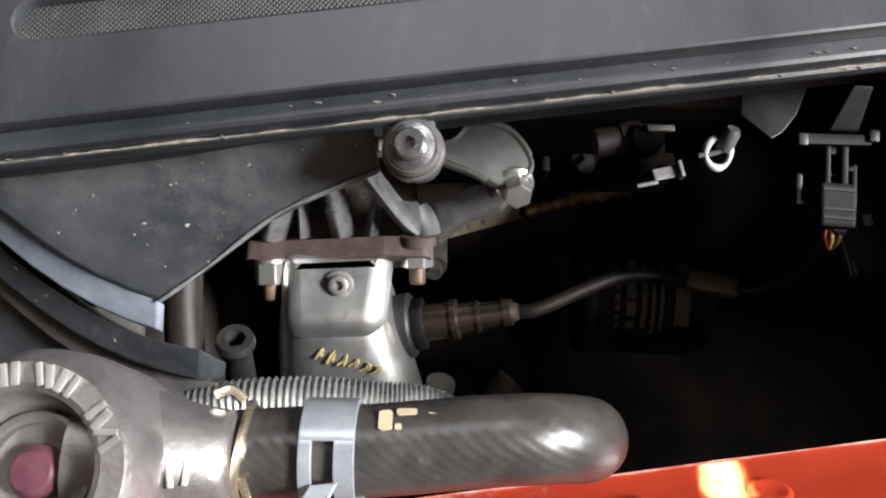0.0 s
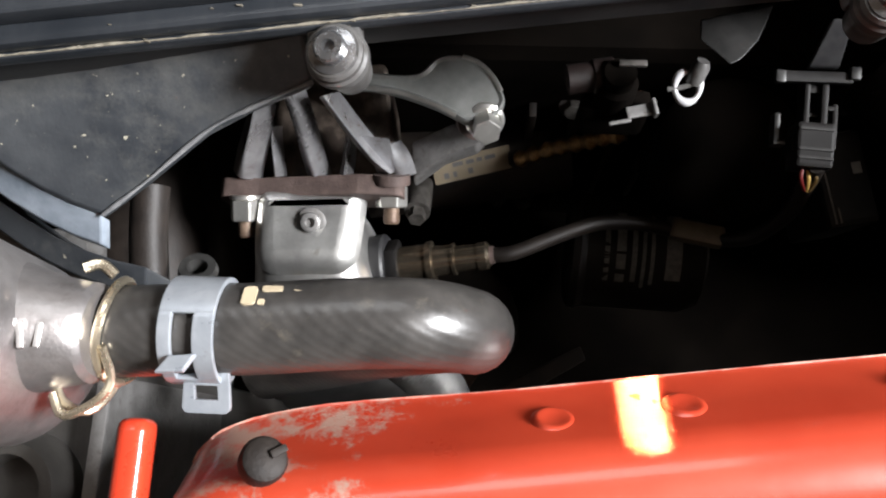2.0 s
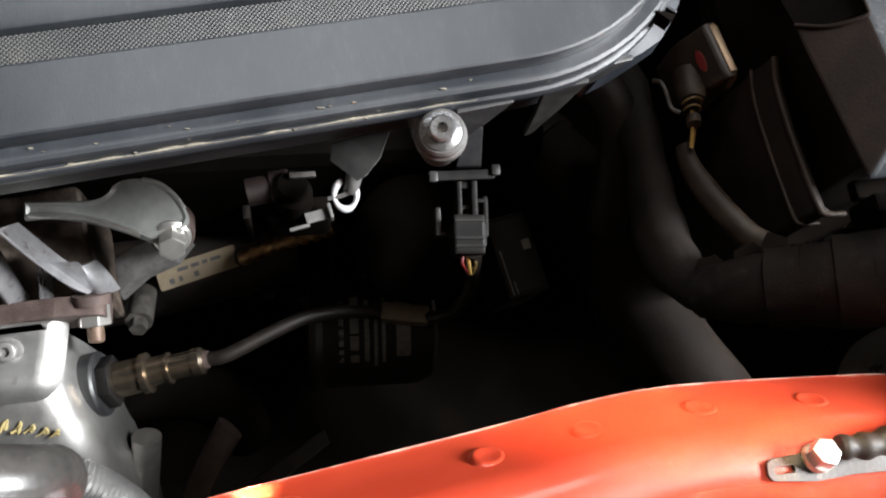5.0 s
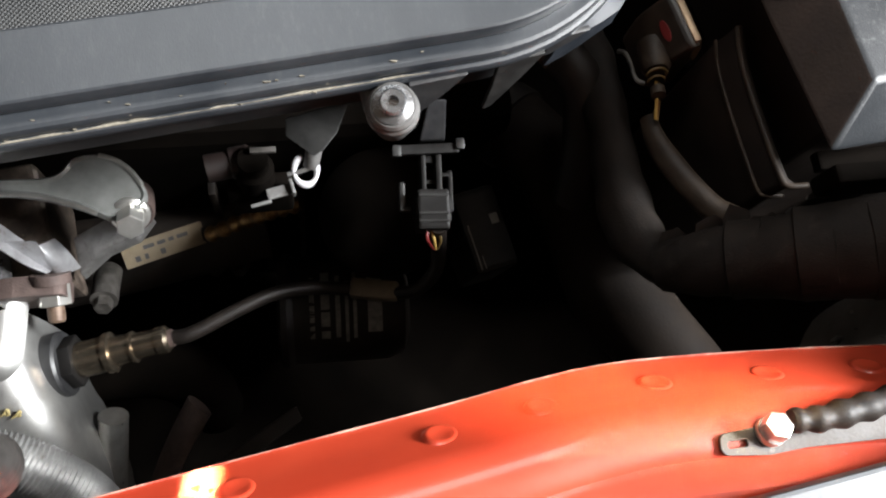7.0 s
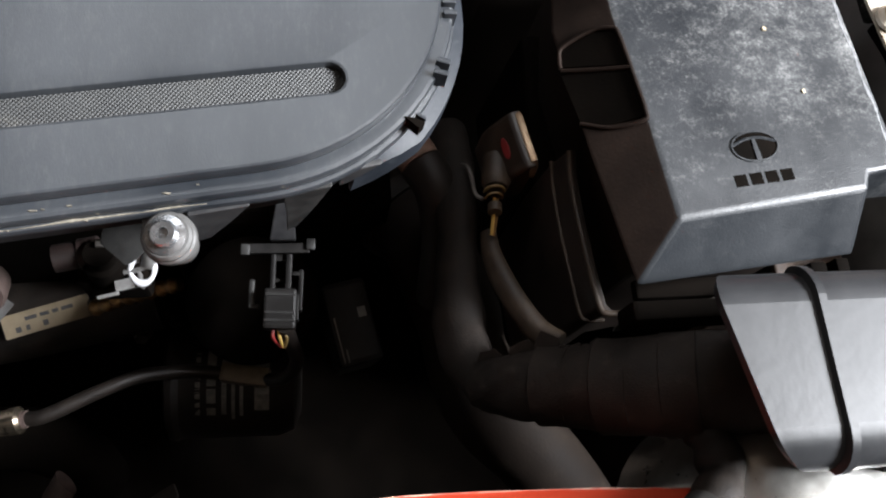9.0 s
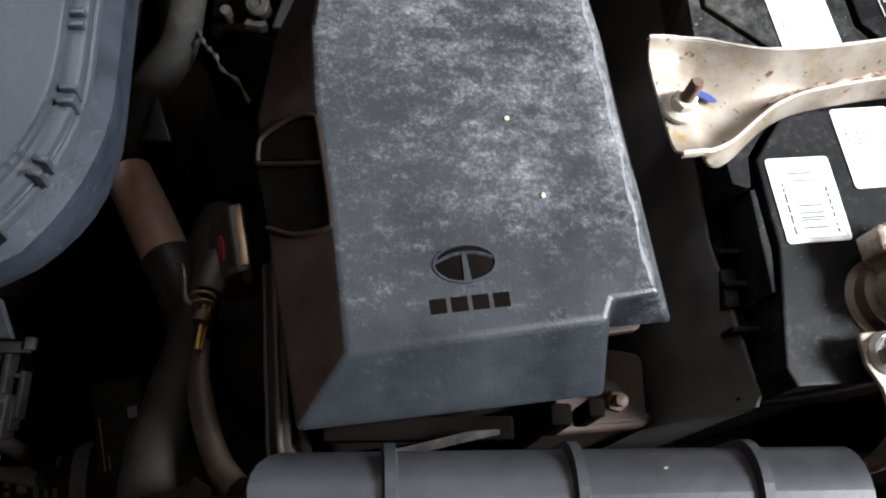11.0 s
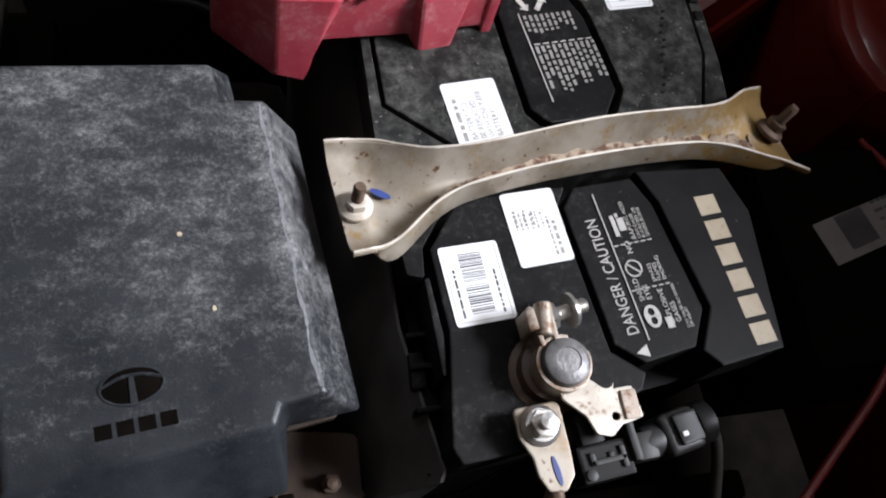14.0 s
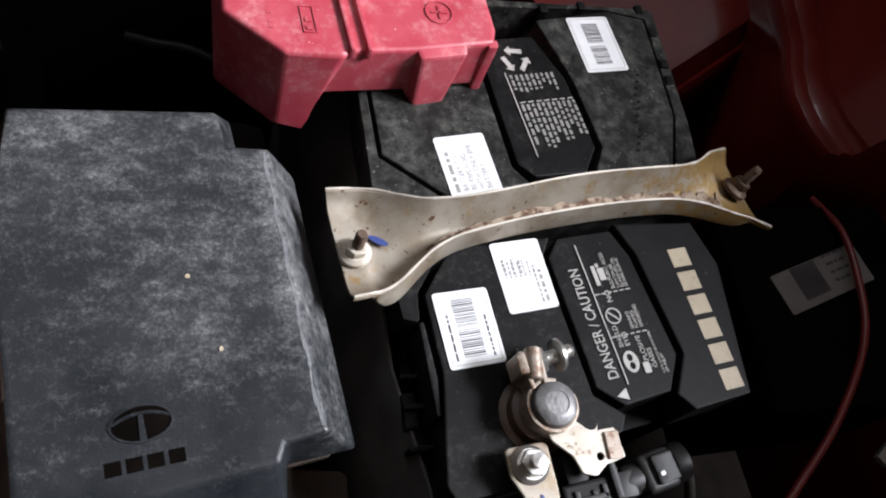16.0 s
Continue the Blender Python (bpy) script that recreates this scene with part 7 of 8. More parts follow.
bars(b, lm @ pose(0.0190, 0.003, 0, 0, 0, 90), 1, 0.026, 0.002, 0.0013, 0.00012, 7, word=0.003)
bars(b, lm @ pose(0.0040, 0.0165, 0, 0, 0, 90), 1, 0.012, 0.002, 0.0008, 0.00012, 8, word=0.002)
bars(b, lm @ pose(0.0075, 0.0165, 0, 0, 0, 90), 1, 0.010, 0.002, 0.0008, 0.00012, 9, word=0.002)
bars(b, lm @ pose(0.0110, 0.0165, 0, 0, 0, 90), 1, 0.010, 0.002, 0.0008, 0.00012, 10, word=0.002)
for k in range(6):
    bars(b, lm @ pose(0.0035 + 0.0022 * k, 0.0150, 0, 0, 0, 90), 1, 0.0130, 0.002, 0.0007, 0.00012, 40 + k, word=0.0016)
bars(b, lm @ pose(0.0165, 0.003, 0, 0, 0, 90), 1, 0.026, 0.002, 0.0008, 0.00012, 50, word=0.002)
tagged(part("print", b, M_FADEDINK, lab), kind="stuff")

lab, lm = printed_label(((0.4758, 0.2388), 8.0, 0.0238, 0.0306), "notice_label", "white paper notice sticker with printed words on the battery")
for k, words in enumerate(("BATTERY TO", "BE REPLACED", "WITH ONLY EFB", "BATTERY")):
    lettering("notice_text", words, 0.0035, lm @ pose(0.0085 + 0.0037 * k, 0.0030, 0.0, 0, 0, 90), 0, M_FADEDINK, lab, 0.0001, 0.86)
b = bmesh.new()
bars(b, lm @ pose(0.0045, 0.0030, 0, 0, 0, 90), 1, 0.026, 0.002, 0.0017, 0.00012, 15, word=0.004)
tagged(part("print", b, M_FADEDINK, lab), kind="stuff")

lab, lm = printed_label(((0.5570, 0.3080), 7.0, 0.0235, 0.0335), "code_label", "white sticker with black code bars at the back of the battery")
barcode(lab, lm, 0.0070, 0.0045, 0.0090, 0.0110, 13)
barcode(lab, lm, 0.0070, 0.0175, 0.0090, 0.0115, 14)
b = bmesh.new()
ring_plate(b, [(0.0012, 0.0012), (0.0223, 0.0012), (0.0223, 0.0323), (0.0012, 0.0323)], [[(0.0015, 0.0015), (0.0220, 0.0015), (0.0220, 0.0320), (0.0015, 0.0320)]], 0, 0.00012)
bmesh.ops.transform(b, matrix=lm, verts=b.verts)
part("border", b, M_GREYINK, lab)


def printed_on_battery():
    z = BZ + 0.0001
    lettering("danger_text", "DANGER / CAUTION", 0.0068, (0.5312, 0.1575, z), 97.5, M_GREYINK, bat, 0.00012, 0.76)
    b = bmesh.new()
    m = pose(0.5330, 0.1545, z, 0, 0, 97.5)
    box(b, (0.0, -0.0016, 0), (0.062, -0.0011, 0.0002), 0, m)
    for s in (0.0195, 0.0385):
        for k in range(6):
            box(b, (s, -0.0040 - 0.0030 * k, 0), (s + 0.0005, -0.0020 - 0.0030 * k, 0.0002), 0, m)
    # warning signs: pointing finger shape, ring with stroke, masked eyes shape
    tagged(part("printed_line", b, M_GREYINK, bat), kind="stuff")
    b = bmesh.new()
    q = m @ pose(0.0285, -0.0065, 0)
    ring_plate(b, oval(0, 0, 0.0036, 0.0036, 24), [oval(0, 0, 0.0030, 0.0030, 24)], 0, 0.0002)
    box(b, (-0.0034, -0.0003, 0), (0.0034, 0.0003, 0.0002), 0, pose(0, 0, 0, 0, 0, 45))
    bmesh.ops.transform(b, matrix=q, verts=b.verts)
    part("forbidden_sign", b, M_GREYINK, bat)
    b = bmesh.new()
    q = m @ pose(0.0085, -0.0075, 0)
    ring_plate(b, oval(0, 0.001, 0.0046, 0.0034, 20), [oval(-0.0018, 0.001, 0.0016, 0.0014, 12), oval(0.0018, 0.001, 0.0016, 0.0014, 12)], 0, 0.0002)
    box(b, (-0.0060, -0.0065, 0), (-0.0015, -0.0035, 0.0002), 0)
    bmesh.ops.transform(b, matrix=q, verts=b.verts)
    part("goggle_sign", b, M_GREYINK, bat)
    b = bmesh.new()
    q = m @ pose(0.0480, -0.0072, 0)
    box(b, (-0.0055, 0.0008, 0), (0.0035, 0.0026, 0.0002), 0)
    box(b, (-0.0035, -0.0030, 0), (0.0020, 0.0, 0.0002), 0)
    box(b, (0.0025, -0.0012, 0), (0.0042, 0.0002, 0.0002), 0)
    bmesh.ops.transform(b, matrix=q, verts=b.verts)
    part("acid_sign", b, M_GREYINK, bat)
    b = bmesh.new()
    q = m @ pose(-0.006, 0.0005, 0)
    prism(b, [(0.0, 0.0), (0.0048, 0.0), (0.0024, 0.0050)], 0, 0.0002, 0, q)
    part("warning_triangle", b, M_GREYINK, bat)
    for words, u, v, size in (("SHIELD", 0.0150, -0.0060, 0.0030), ("EYES", 0.0150, -0.0090, 0.0030), ("EXPLOSIVE", 0.0040, -0.0145, 0.0030), ("GASES", 0.0040, -0.0175, 0.0030), ("CAN CAUSE BLINDNESS", 0.0010, -0.0200, 0.0017), ("OR INJURY", 0.0010, -0.0218, 0.0017), ("NO", 0.0345, -0.0090, 0.0034), ("SPARKS", 0.0215, -0.0140, 0.0023), ("FLAMES", 0.0215, -0.0162, 0.0023), ("SMOKING", 0.0215, -0.0184, 0.0023), ("SULFURIC ACID", 0.0400, -0.0125, 0.0024), ("CAN CAUSE", 0.0400, -0.0148, 0.0020), ("BLINDNESS OR", 0.0400, -0.0168, 0.0020), ("SEVERE BURNS", 0.0400, -0.0188, 0.0020)):
        lettering("warning_text", words, size, m @ pose(u, v, 0), 0, M_GREYINK, bat, 0.0001)
    # plain pale bars in place of the maker's name
    m = pose(0.5878, 0.1495, z, 0, 0, 97.0)
    for k in range(6):
        b = bmesh.new()
        w = 0.0086
        loft(b, [[(0.0112 * k, 0, 0), (0.0112 * k + w, 0, 0), (0.0112 * k + w, 0.0094, 0), (0.0112 * k, 0.0094, 0)], [(0.0112 * k, 0, 0.0002), (0.0112 * k + w, 0, 0.0002), (0.0112 * k + w, 0.0094, 0.0002), (0.0112 * k, 0.0094, 0.0002)]], True, 0.0, 2, True, m)
        part("name_bar", b, M_GOLD, bat, "faded gold plain bar")
    # small print of the rear cap: two blocks of close lines and dividing strokes
    b = bmesh.new()
    m = pose(0.5165, 0.2880, z, 0, 0, -82.0)
    for row in range(11):
        bars(b, m @ pose(0.0, 0.0008 + 0.0027 * row, 0), 1, 0.0280, 0.003, 0.0014, 0.0002, 20 + row, 0.93, 0.0036)
        if row < 9:
            bars(b, m @ pose(-0.0165, 0.0008 + 0.0027 * row, 0), 1, 0.0138, 0.003, 0.0013, 0.0002, 60 + row, 0.9, 0.0030)
    tagged(part("print", b, M_SMALLINK, bat), kind="stuff")
    b = bmesh.new()
    box(b, (-0.018, -0.0012, 0), (0.028, -0.0007, 0.0002), 0, m)
    part("printed_line", b, M_GREYINK, bat)
    b = bmesh.new()
    for k in range(7):
        box(b, (-0.0014, 0.0008 + 0.0042 * k, 0), (-0.0009, 0.0036 + 0.0042 * k, 0.0002), 0, m)
    tagged(part("dashed_line", b, M_GREYINK, bat), kind="stuff")
    b = bmesh.new()
    for k in range(3):
        a = radians(90 + 120 * k)
        q = pose(0.5200, 0.3140, z) @ pose(0, 0, 0, 0, 0, math.degrees(a)) @ pose(0.0050, 0, 0)
        loft(b, [[(-0.0012, -0.0042, 0), (0.0012, -0.0042, 0), (0.0012, 0.0020, 0), (0.0028, 0.0020, 0), (0.0, 0.0048, 0), (-0.0028, 0.0020, 0), (-0.0012, 0.0020, 0)], [(-0.0012, -0.0042, 0.0002), (0.0012, -0.0042, 0.0002), (0.0012, 0.0020, 0.0002), (0.0028, 0.0020, 0.0002), (0.0, 0.0048, 0.0002), (-0.0028, 0.0020, 0.0002), (-0.0012, 0.0020, 0.0002)]], True, 0.0, 2, True, q)
    part("recycling_sign", b, M_GREYINK, bat)


printed_on_battery()


def hold_down():
    t = thing("battery_hold_down", (0.52, 0.228, 0.800), "worn rust-stained pressed steel strap across the battery", "bracket")
    N = 72
    ux = (0.4215, 0.4370, 0.4470, 0.4560, 0.4650, 0.4850, 0.5250, 0.5650, 0.5850, 0.5960, 0.6050, 0.6190)
    uy = (0.2395, 0.2400, 0.2355, 0.2315, 0.2300, 0.2315, 0.2405, 0.2445, 0.2470, 0.2525, 0.2590, 0.2640)
    lx = (0.4275, 0.4370, 0.4455, 0.4550, 0.4650, 0.4800, 0.5200, 0.5650, 0.5850, 0.6000, 0.6120, 0.6290)
    ly = (0.1942, 0.1956, 0.1990, 0.2080, 0.2150, 0.2195, 0.2275, 0.2325, 0.2325, 0.2290, 0.2245, 0.2215)
    grid = np.linspace(0, 1, 12)

    def ease(col, q):
        near = np.interp(q + np.linspace(-0.05, 0.05, 9), grid, col)
        return float(near.mean()) if 0.05 < q < 0.95 else float(np.interp(q, grid, col))

    loops = []
    for k in range(N + 1):
        u = k / N
        hi, lo = Vector((ease(ux, u), ease(uy, u))), Vector((ease(lx, u), ease(ly, u)))
        z = 0.8020 + 0.0085 * math.sin(math.pi * min(1, max(0, (u - 0.10) / 0.80))) ** 1.2
        mid = math.sin(math.pi * min(1, max(0, (u - 0.08) / 0.84))) ** 0.5 if 0.08 < u < 0.92 else 0.0
        flat = 1.0 - mid
        end = -0.006 * max(0.0, (u - 0.90) / 0.10)
        row = []
        for v, dz, de in ((-0.20 * mid - 0.004, -0.0075, 0.0040), (-0.06 * mid - 0.004, -0.0010, 0.0046), (-0.012, 0.0014, 0.0058), (0.012, 0.0016, 0.0058), (0.035, 0.0008, 0.0044), (0.08, -0.0012, 0.0016), (0.16, -0.0036, 0.0003), (0.28, -0.0046, 0.0), (0.42, -0.0044, 0.0), (0.52, -0.0030, 0.0), (0.70, 0.0012, 0.0), (0.86, 0.0050, 0.0010), (0.94, 0.0070, 0.0036), (0.985, 0.0080, 0.0060), (1.012, 0.0080, 0.0060), (1.022, 0.0068, 0.0044)):
            p = lo.lerp(hi, v)
            row.append((p.x, p.y, z + dz * mid + de * flat + end))
        loops.append(row)
    b = bmesh.new()
    top = loops
    full = [row + [(p[0], p[1], p[2] - 0.0014) for p in reversed(row)] for row in top]
    loft(b, full)
    strap = part("strap", b, M_STRAP, t)
    # bare bright cut edges
    for at in (3, 14):
        b = bmesh.new()
        tube(b, [Vector(row[at]) + Vector((0, 0, 0.0001)) for row in loops], lambda u: 0.00055 + 0.0001 * math.sin(u * 60), 8, smooth=False)
        part("bare_edge", b, M_NUTPALE, strap, "rubbed pale edge")
    # flaking rust in the trough
    rnd = random.Random(17)
    b = bmesh.new()
    strip = []
    for k in range(22, N - 8):
        row = loops[k]
        a, c = Vector(row[6]), Vector(row[9])
        w = rnd.uniform(0.45, 1.0) * min(1.0, 0.08 + (k - 22) / 14)
        up = Vector((0, 0, 0.0004))
        strip.append([tuple(a + up), tuple(a.lerp(c, 0.5 * w) + up), tuple(a.lerp(c, w) + up), tuple(a.lerp(c, w) - up), tuple(a - up)])
    loft(b, strip)
    part("rust_streak", b, M_RUSTLINE, strap, "brown flaking rust along the trough")
    b = bmesh.new()
    prism(b, oval(0, 0, 0.0042, 0.0014, 16), 0.0, 0.0003, 0, pose(0.4405, 0.2193, 0.8034, 0, 0, -28))
    part("paint_dab", b, M_BLUE, t, "dab of blue paint")
    return t


hold_down()


def stud_nut(at, tilt, material, label):
    t = thing("hold_down_nut", at, label, "nut", "hold-down nuts")
    b = bmesh.new()
    lathe(b, [(0.0, -0.001), (0.0064, -0.001), (0.0064, 0.0008), (0.0048, 0.0022)], at, tilt, 26)
    hexagon(b, Vector(at) + Vector(tilt).normalized() * 0.0015, tilt, 0.0076, 0.0042, 0.0006, 0.4)
    part("flange_nut", b, material, t)
    b = bmesh.new()
    prof = [(0.0, 0.002)]
    for k in range(10):
        prof += [(0.0024, 0.0050 + 0.00095 * k), (0.0021, 0.0055 + 0.00095 * k)]
    lathe(b, prof + [(0.0018, 0.0149), (0.0, 0.0149)], at, tilt, 14)
    part("stud", b, M_RUSTBOLT, t, "brown threaded stud")
    return t


stud_nut((0.4308, 0.2146, 0.8035), (0.02, 0.04, 1), M_NUTPALE, "pale flange nut on a brown stud at the strap end")
stud_nut((0.6160, 0.2420, 0.8020), (0.35, 0.2, 1), M_RUSTBOLT, "rusty nut and stud at the strap end")


def terminal():
    t = thing("battery_terminal", (0.497, 0.148, 0.80), "worn plated battery clamp on the grey lead post", "battery terminal")
    px, py = 0.4935, 0.1462
    b = bmesh.new()
    lathe(b, [(0.0, 0.797), (0.0150, 0.797), (0.0150, 0.8005), (0.0125, 0.8015), (0.0118, 0.8060), (0.0098, 0.8068), (0.0, 0.8068)], (px - 0.0010, py + 0.0005, 0), (0, 0, 1), 30)
    part("insulator_ring", b, M_BROWNRING, t, "brown-black plastic ring")
    b = bmesh.new()
    lathe(b, [(0.0088, 0.800), (0.0085, 0.8155), (0.0080, 0.8172), (0.0066, 0.8181), (0.0045, 0.8185), (0.0043, 0.8182), (0.0, 0.8184)], (px, py, 0), (0, 0, 1), 30)
    part("lead_post", b, M_POST, t)
    b = bmesh.new()
    loops = []
    for k in range(25):
        a = radians(70 + 310 * k / 24)
        loops.append([(px - 0.0004 + r * math.cos(a), py + r * math.sin(a), z) for r, z in ((0.0087, 0.8065), (0.0100, 0.8065), (0.0100, 0.8150), (0.0087, 0.8150))])
    loft(b, loops, True, 0.0002)
    m = pose(px, py, 0, 0, 0, 6)
    for x0, lean in ((-0.0062, 5), (-0.0022, -4)):
        box(b, (-0.0009, 0.0070, 0.8045), (0.0009, 0.0215, 0.8160), 0.0005, m @ pose(x0 + 0.0009, 0, 0, 0, 0, lean))
    loft(b, [[(-0.0100, 0.0125, 0.8060), (-0.0062, 0.0120, 0.8060), (-0.0062, 0.0215, 0.8060), (-0.0098, 0.0205, 0.8060)], [(-0.0095, 0.0130, 0.8165), (-0.0060, 0.0125, 0.8172), (-0.0060, 0.0210, 0.8172), (-0.0092, 0.0200, 0.8165)]], True, 0.0007, 2, True, m)
    part("clamp_band", b, M_CLAMPRUST, t)
    b = bmesh.new()
    lathe(b, [(0.0026, -0.0060), (0.0032, -0.0055), (0.0033, 0.0055), (0.0026, 0.0060)], m @ Vector((-0.0030, 0.0160, 0.8150)), m.to_3x3() @ Vector((0.25, 1, 0)), 16)
    part("roller", b, M_CLAMPRUST, t)
    b = bmesh.new()
    o, ax = m @ Vector((-0.0005, 0.0175, 0.8110)), m.to_3x3() @ Vector((0.99, 0.12, 0.0))
    prof = [(0.0, 0.0)]
    for k in range(17):
        prof += [(0.0027, 0.001 * k), (0.0023, 0.001 * k + 0.0005)]
    lathe(b, prof + [(0.0, 0.0175)], o, ax, 14)
    lathe(b, [(0.0026, 0.0095), (0.0062, 0.0097), (0.0062, 0.0110), (0.0030, 0.0112)], o, ax, 22)
    hexagon(b, o - ax * 0.0005, ax, 0.0090, 0.0040, 0.0005)
    part("clamp_bolt", b, M_STEEL, t)
    b = bmesh.new()
    ring_plate(b, rounded([(0.4895, 0.1415, 0.004), (0.5013, 0.1412, 0.002), (0.5094, 0.1340, 0.003), (0.5100, 0.1362, 0.001), (0.5170, 0.1366, 0.001), (0.5188, 0.1255, 0.001), (0.5105, 0.1238, 0.001), (0.5060, 0.1202, 0.002), (0.5008, 0.1215, 0.002), (0.4983, 0.1279, 0.004), (0.4912, 0.1345, 0.003)][::-1], 4), [oval(0.5087, 0.1268, 0.0015, 0.0015, 16)], 0.8100, 0.8114, 0.0003)
    part("tail_plate", b, M_PITTED, t, "pitted pale plate with a round hole")
    b = bmesh.new()
    box(b, (0.5118, 0.1252, 0.8113), (0.5176, 0.1352, 0.8124), 0.0004)
    part("tail_fold", b, M_CLAMPRUST, t, "rusty folded flap")
    return t


terminal()


def cable_lug():
    t = thing("cable_lug", (0.482, 0.126, 0.80), "pale plated cable lug with flange nut at the battery", "cable lug")
    b = bmesh.new()
    pts = rounded([(0.4738, 0.1338, 0.002), (0.4905, 0.1350, 0.002), (0.4908, 0.1256, 0.002), (0.4912, 0.1197, 0.001), (0.4910, 0.1100, 0.002), (0.4872, 0.1052, 0.002), (0.4812, 0.1058, 0.002), (0.4785, 0.1110, 0.002), (0.4778, 0.1170, 0.003), (0.4742, 0.1240, 0.002)][::-1], 4)
    loft(b, [[(x, y, 0.8065 - 0.25 * max(0, 0.103 - y)) for x, y in pts], [(x, y, 0.8085 - 0.25 * max(0, 0.103 - y)) for x, y in pts]], True, 0.0006)
    part("lug", b, M_STRAP, t)
    b = bmesh.new()
    tube(b, [(0.4842, 0.1085, 0.8062), (0.4838, 0.1040, 0.8040), (0.4830, 0.1000, 0.7990), (0.4820, 0.0970, 0.7900), (0.4812, 0.0955, 0.7760)], lambda u: 0.0026 + 0.0012 * math.sin(min(1, u * 1.3) * math.pi), 14, 6, True, 0.75)
    part("crimp", b, M_RUSTBOLT, t, "brown crimped sleeve of the cable")
    b = bmesh.new()
    prism(b, oval(0, 0, 0.0010, 0.0050, 14), 0, 0.0003, 0, pose(0.4850, 0.1120, 0.8086, 0, 0, 8))
    part("paint_dab", b, M_BLUE, t, "dab of blue paint")
    b = bmesh.new()
    o = (0.4822, 0.1272, 0.8085)
    lathe(b, [(0.0, 0.0), (0.0070, 0.0), (0.0070, 0.0010), (0.0056, 0.0022)], o, (0, 0, 1), 26)
    hexagon(b, (0.4822, 0.1272, 0.8100), (0, 0, 1), 0.0090, 0.0048, 0.0006, 0.2)
    lathe(b, [(0.0, 0.004), (0.0027, 0.004), (0.0027, 0.0095), (0.0, 0.0100)], o, (0, 0, 1), 14)
    part("nut", b, M_STEEL, t)
    return t


cable_lug()


def battery_sensor():
    t = thing("battery_sensor", (0.507, 0.112, 0.78), "black plastic battery sensor with plugged connector", "sensor")
    m = pose(0.5058, 0.1143, 0.788, 0, 0, 5)
    b = bmesh.new()
    box(b, (-0.0098, -0.0068, 0.0), (0.0100, 0.0060, 0.0140), 0.0012, m)
    box(b, (-0.0085, 0.0055, 0.0), (0.0005, 0.0165, 0.0175), 0.0012, m)
    part("body", b, M_DARKPLUG, t)
    for lo, hi in (((-0.0060, -0.0015, 0.0135), (0.0075, 0.0005, 0.0152)), ((-0.0060, -0.0015, 0.0135), (-0.0040, 0.0030, 0.0152)), ((0.0055, -0.0040, 0.0135), (0.0075, 0.0035, 0.0152)), ((0.0012, -0.0005, 0.0135), (0.0032, 0.0022, 0.0150))):
        b = bmesh.new()
        box(b, lo, hi, 0.0004, m)
        part("moulded_ridge", b, M_PLUGGREY, t)
    b = bmesh.new()
    lathe(b, [(0.0012, 0.0), (0.0020, 0.0004), (0.0020, 0.0010), (0.0012, 0.0012)], m @ Vector((-0.0068, -0.0042, 0.0138)), (0, 0, 1), 16)
    part("moulded_ring", b, M_PLUGGREY, t)
    b = bmesh.new()
    box(b, (0.0098, -0.0030, 0.0010), (0.0128, 0.0125, 0.0165), 0.0008, m)
    box(b, (0.0125, -0.0035, 0.0020), (0.0215, 0.0065, 0.0125), 0.0015, m)
    part("socket", b, M_PLUGGREY, t)
    b = bmesh.new()
    ax = m.to_3x3() @ Vector((1, 0.10, 0.02))
    lathe(b, [(0.0, 0.0), (0.0058, 0.0), (0.0062, 0.002), (0.0062, 0.0065), (0.0048, 0.007), (0.0, 0.0072)], m @ Vector((0.0185, 0.0022, 0.0068)), ax, 26)
    part("seal", b, M_BLACK, t)
    b = bmesh.new()
    box(b, (0.0245, -0.0075, -0.001), (0.0395, 0.0080, 0.0140), 0.0028, m @ pose(0, 0, 0, 0, 0, 6), 3)
    box(b, (0.0290, -0.0050, 0.0130), (0.0385, 0.0060, 0.0160), 0.0010, m @ pose(0, 0, 0, 0, 0, 6))
    part("plug", b, M_PLUGGREY, t, "dusty grey-black plug")
    b = bmesh.new()
    box(b, (0.0300, -0.0022, 0.0158), (0.0322, -0.0004, 0.0166), 0.0004, m @ pose(0, 0, 0, 0, 0, 6))
    part("pale_chip", b, M_WHITE, t, "pale paint chip")
    b = bmesh.new()
    lathe(b, [(0.0, 0.0), (0.0074, 0.0), (0.0080, 0.002), (0.0078, 0.006), (0.0060, 0.007), (0.0, 0.0072)], m @ Vector((0.0405, 0.0050, 0.0062)), ax, 24)
    part("boot", b, M_DARKPLUG, t)
    b = bmesh.new()
    tube(b, [tuple(m @ Vector((0.046, 0.004, 0.006))), tuple(m @ Vector((0.050, 0.000, 0.003))), tuple(m @ Vector((0.051, -0.010, -0.004))), tuple(m @ Vector((0.050, -0.03, -0.02)))], 0.0022, 10, 6)
    part("cable", b, M_HOSEDARK, t)
    return t


battery_sensor()


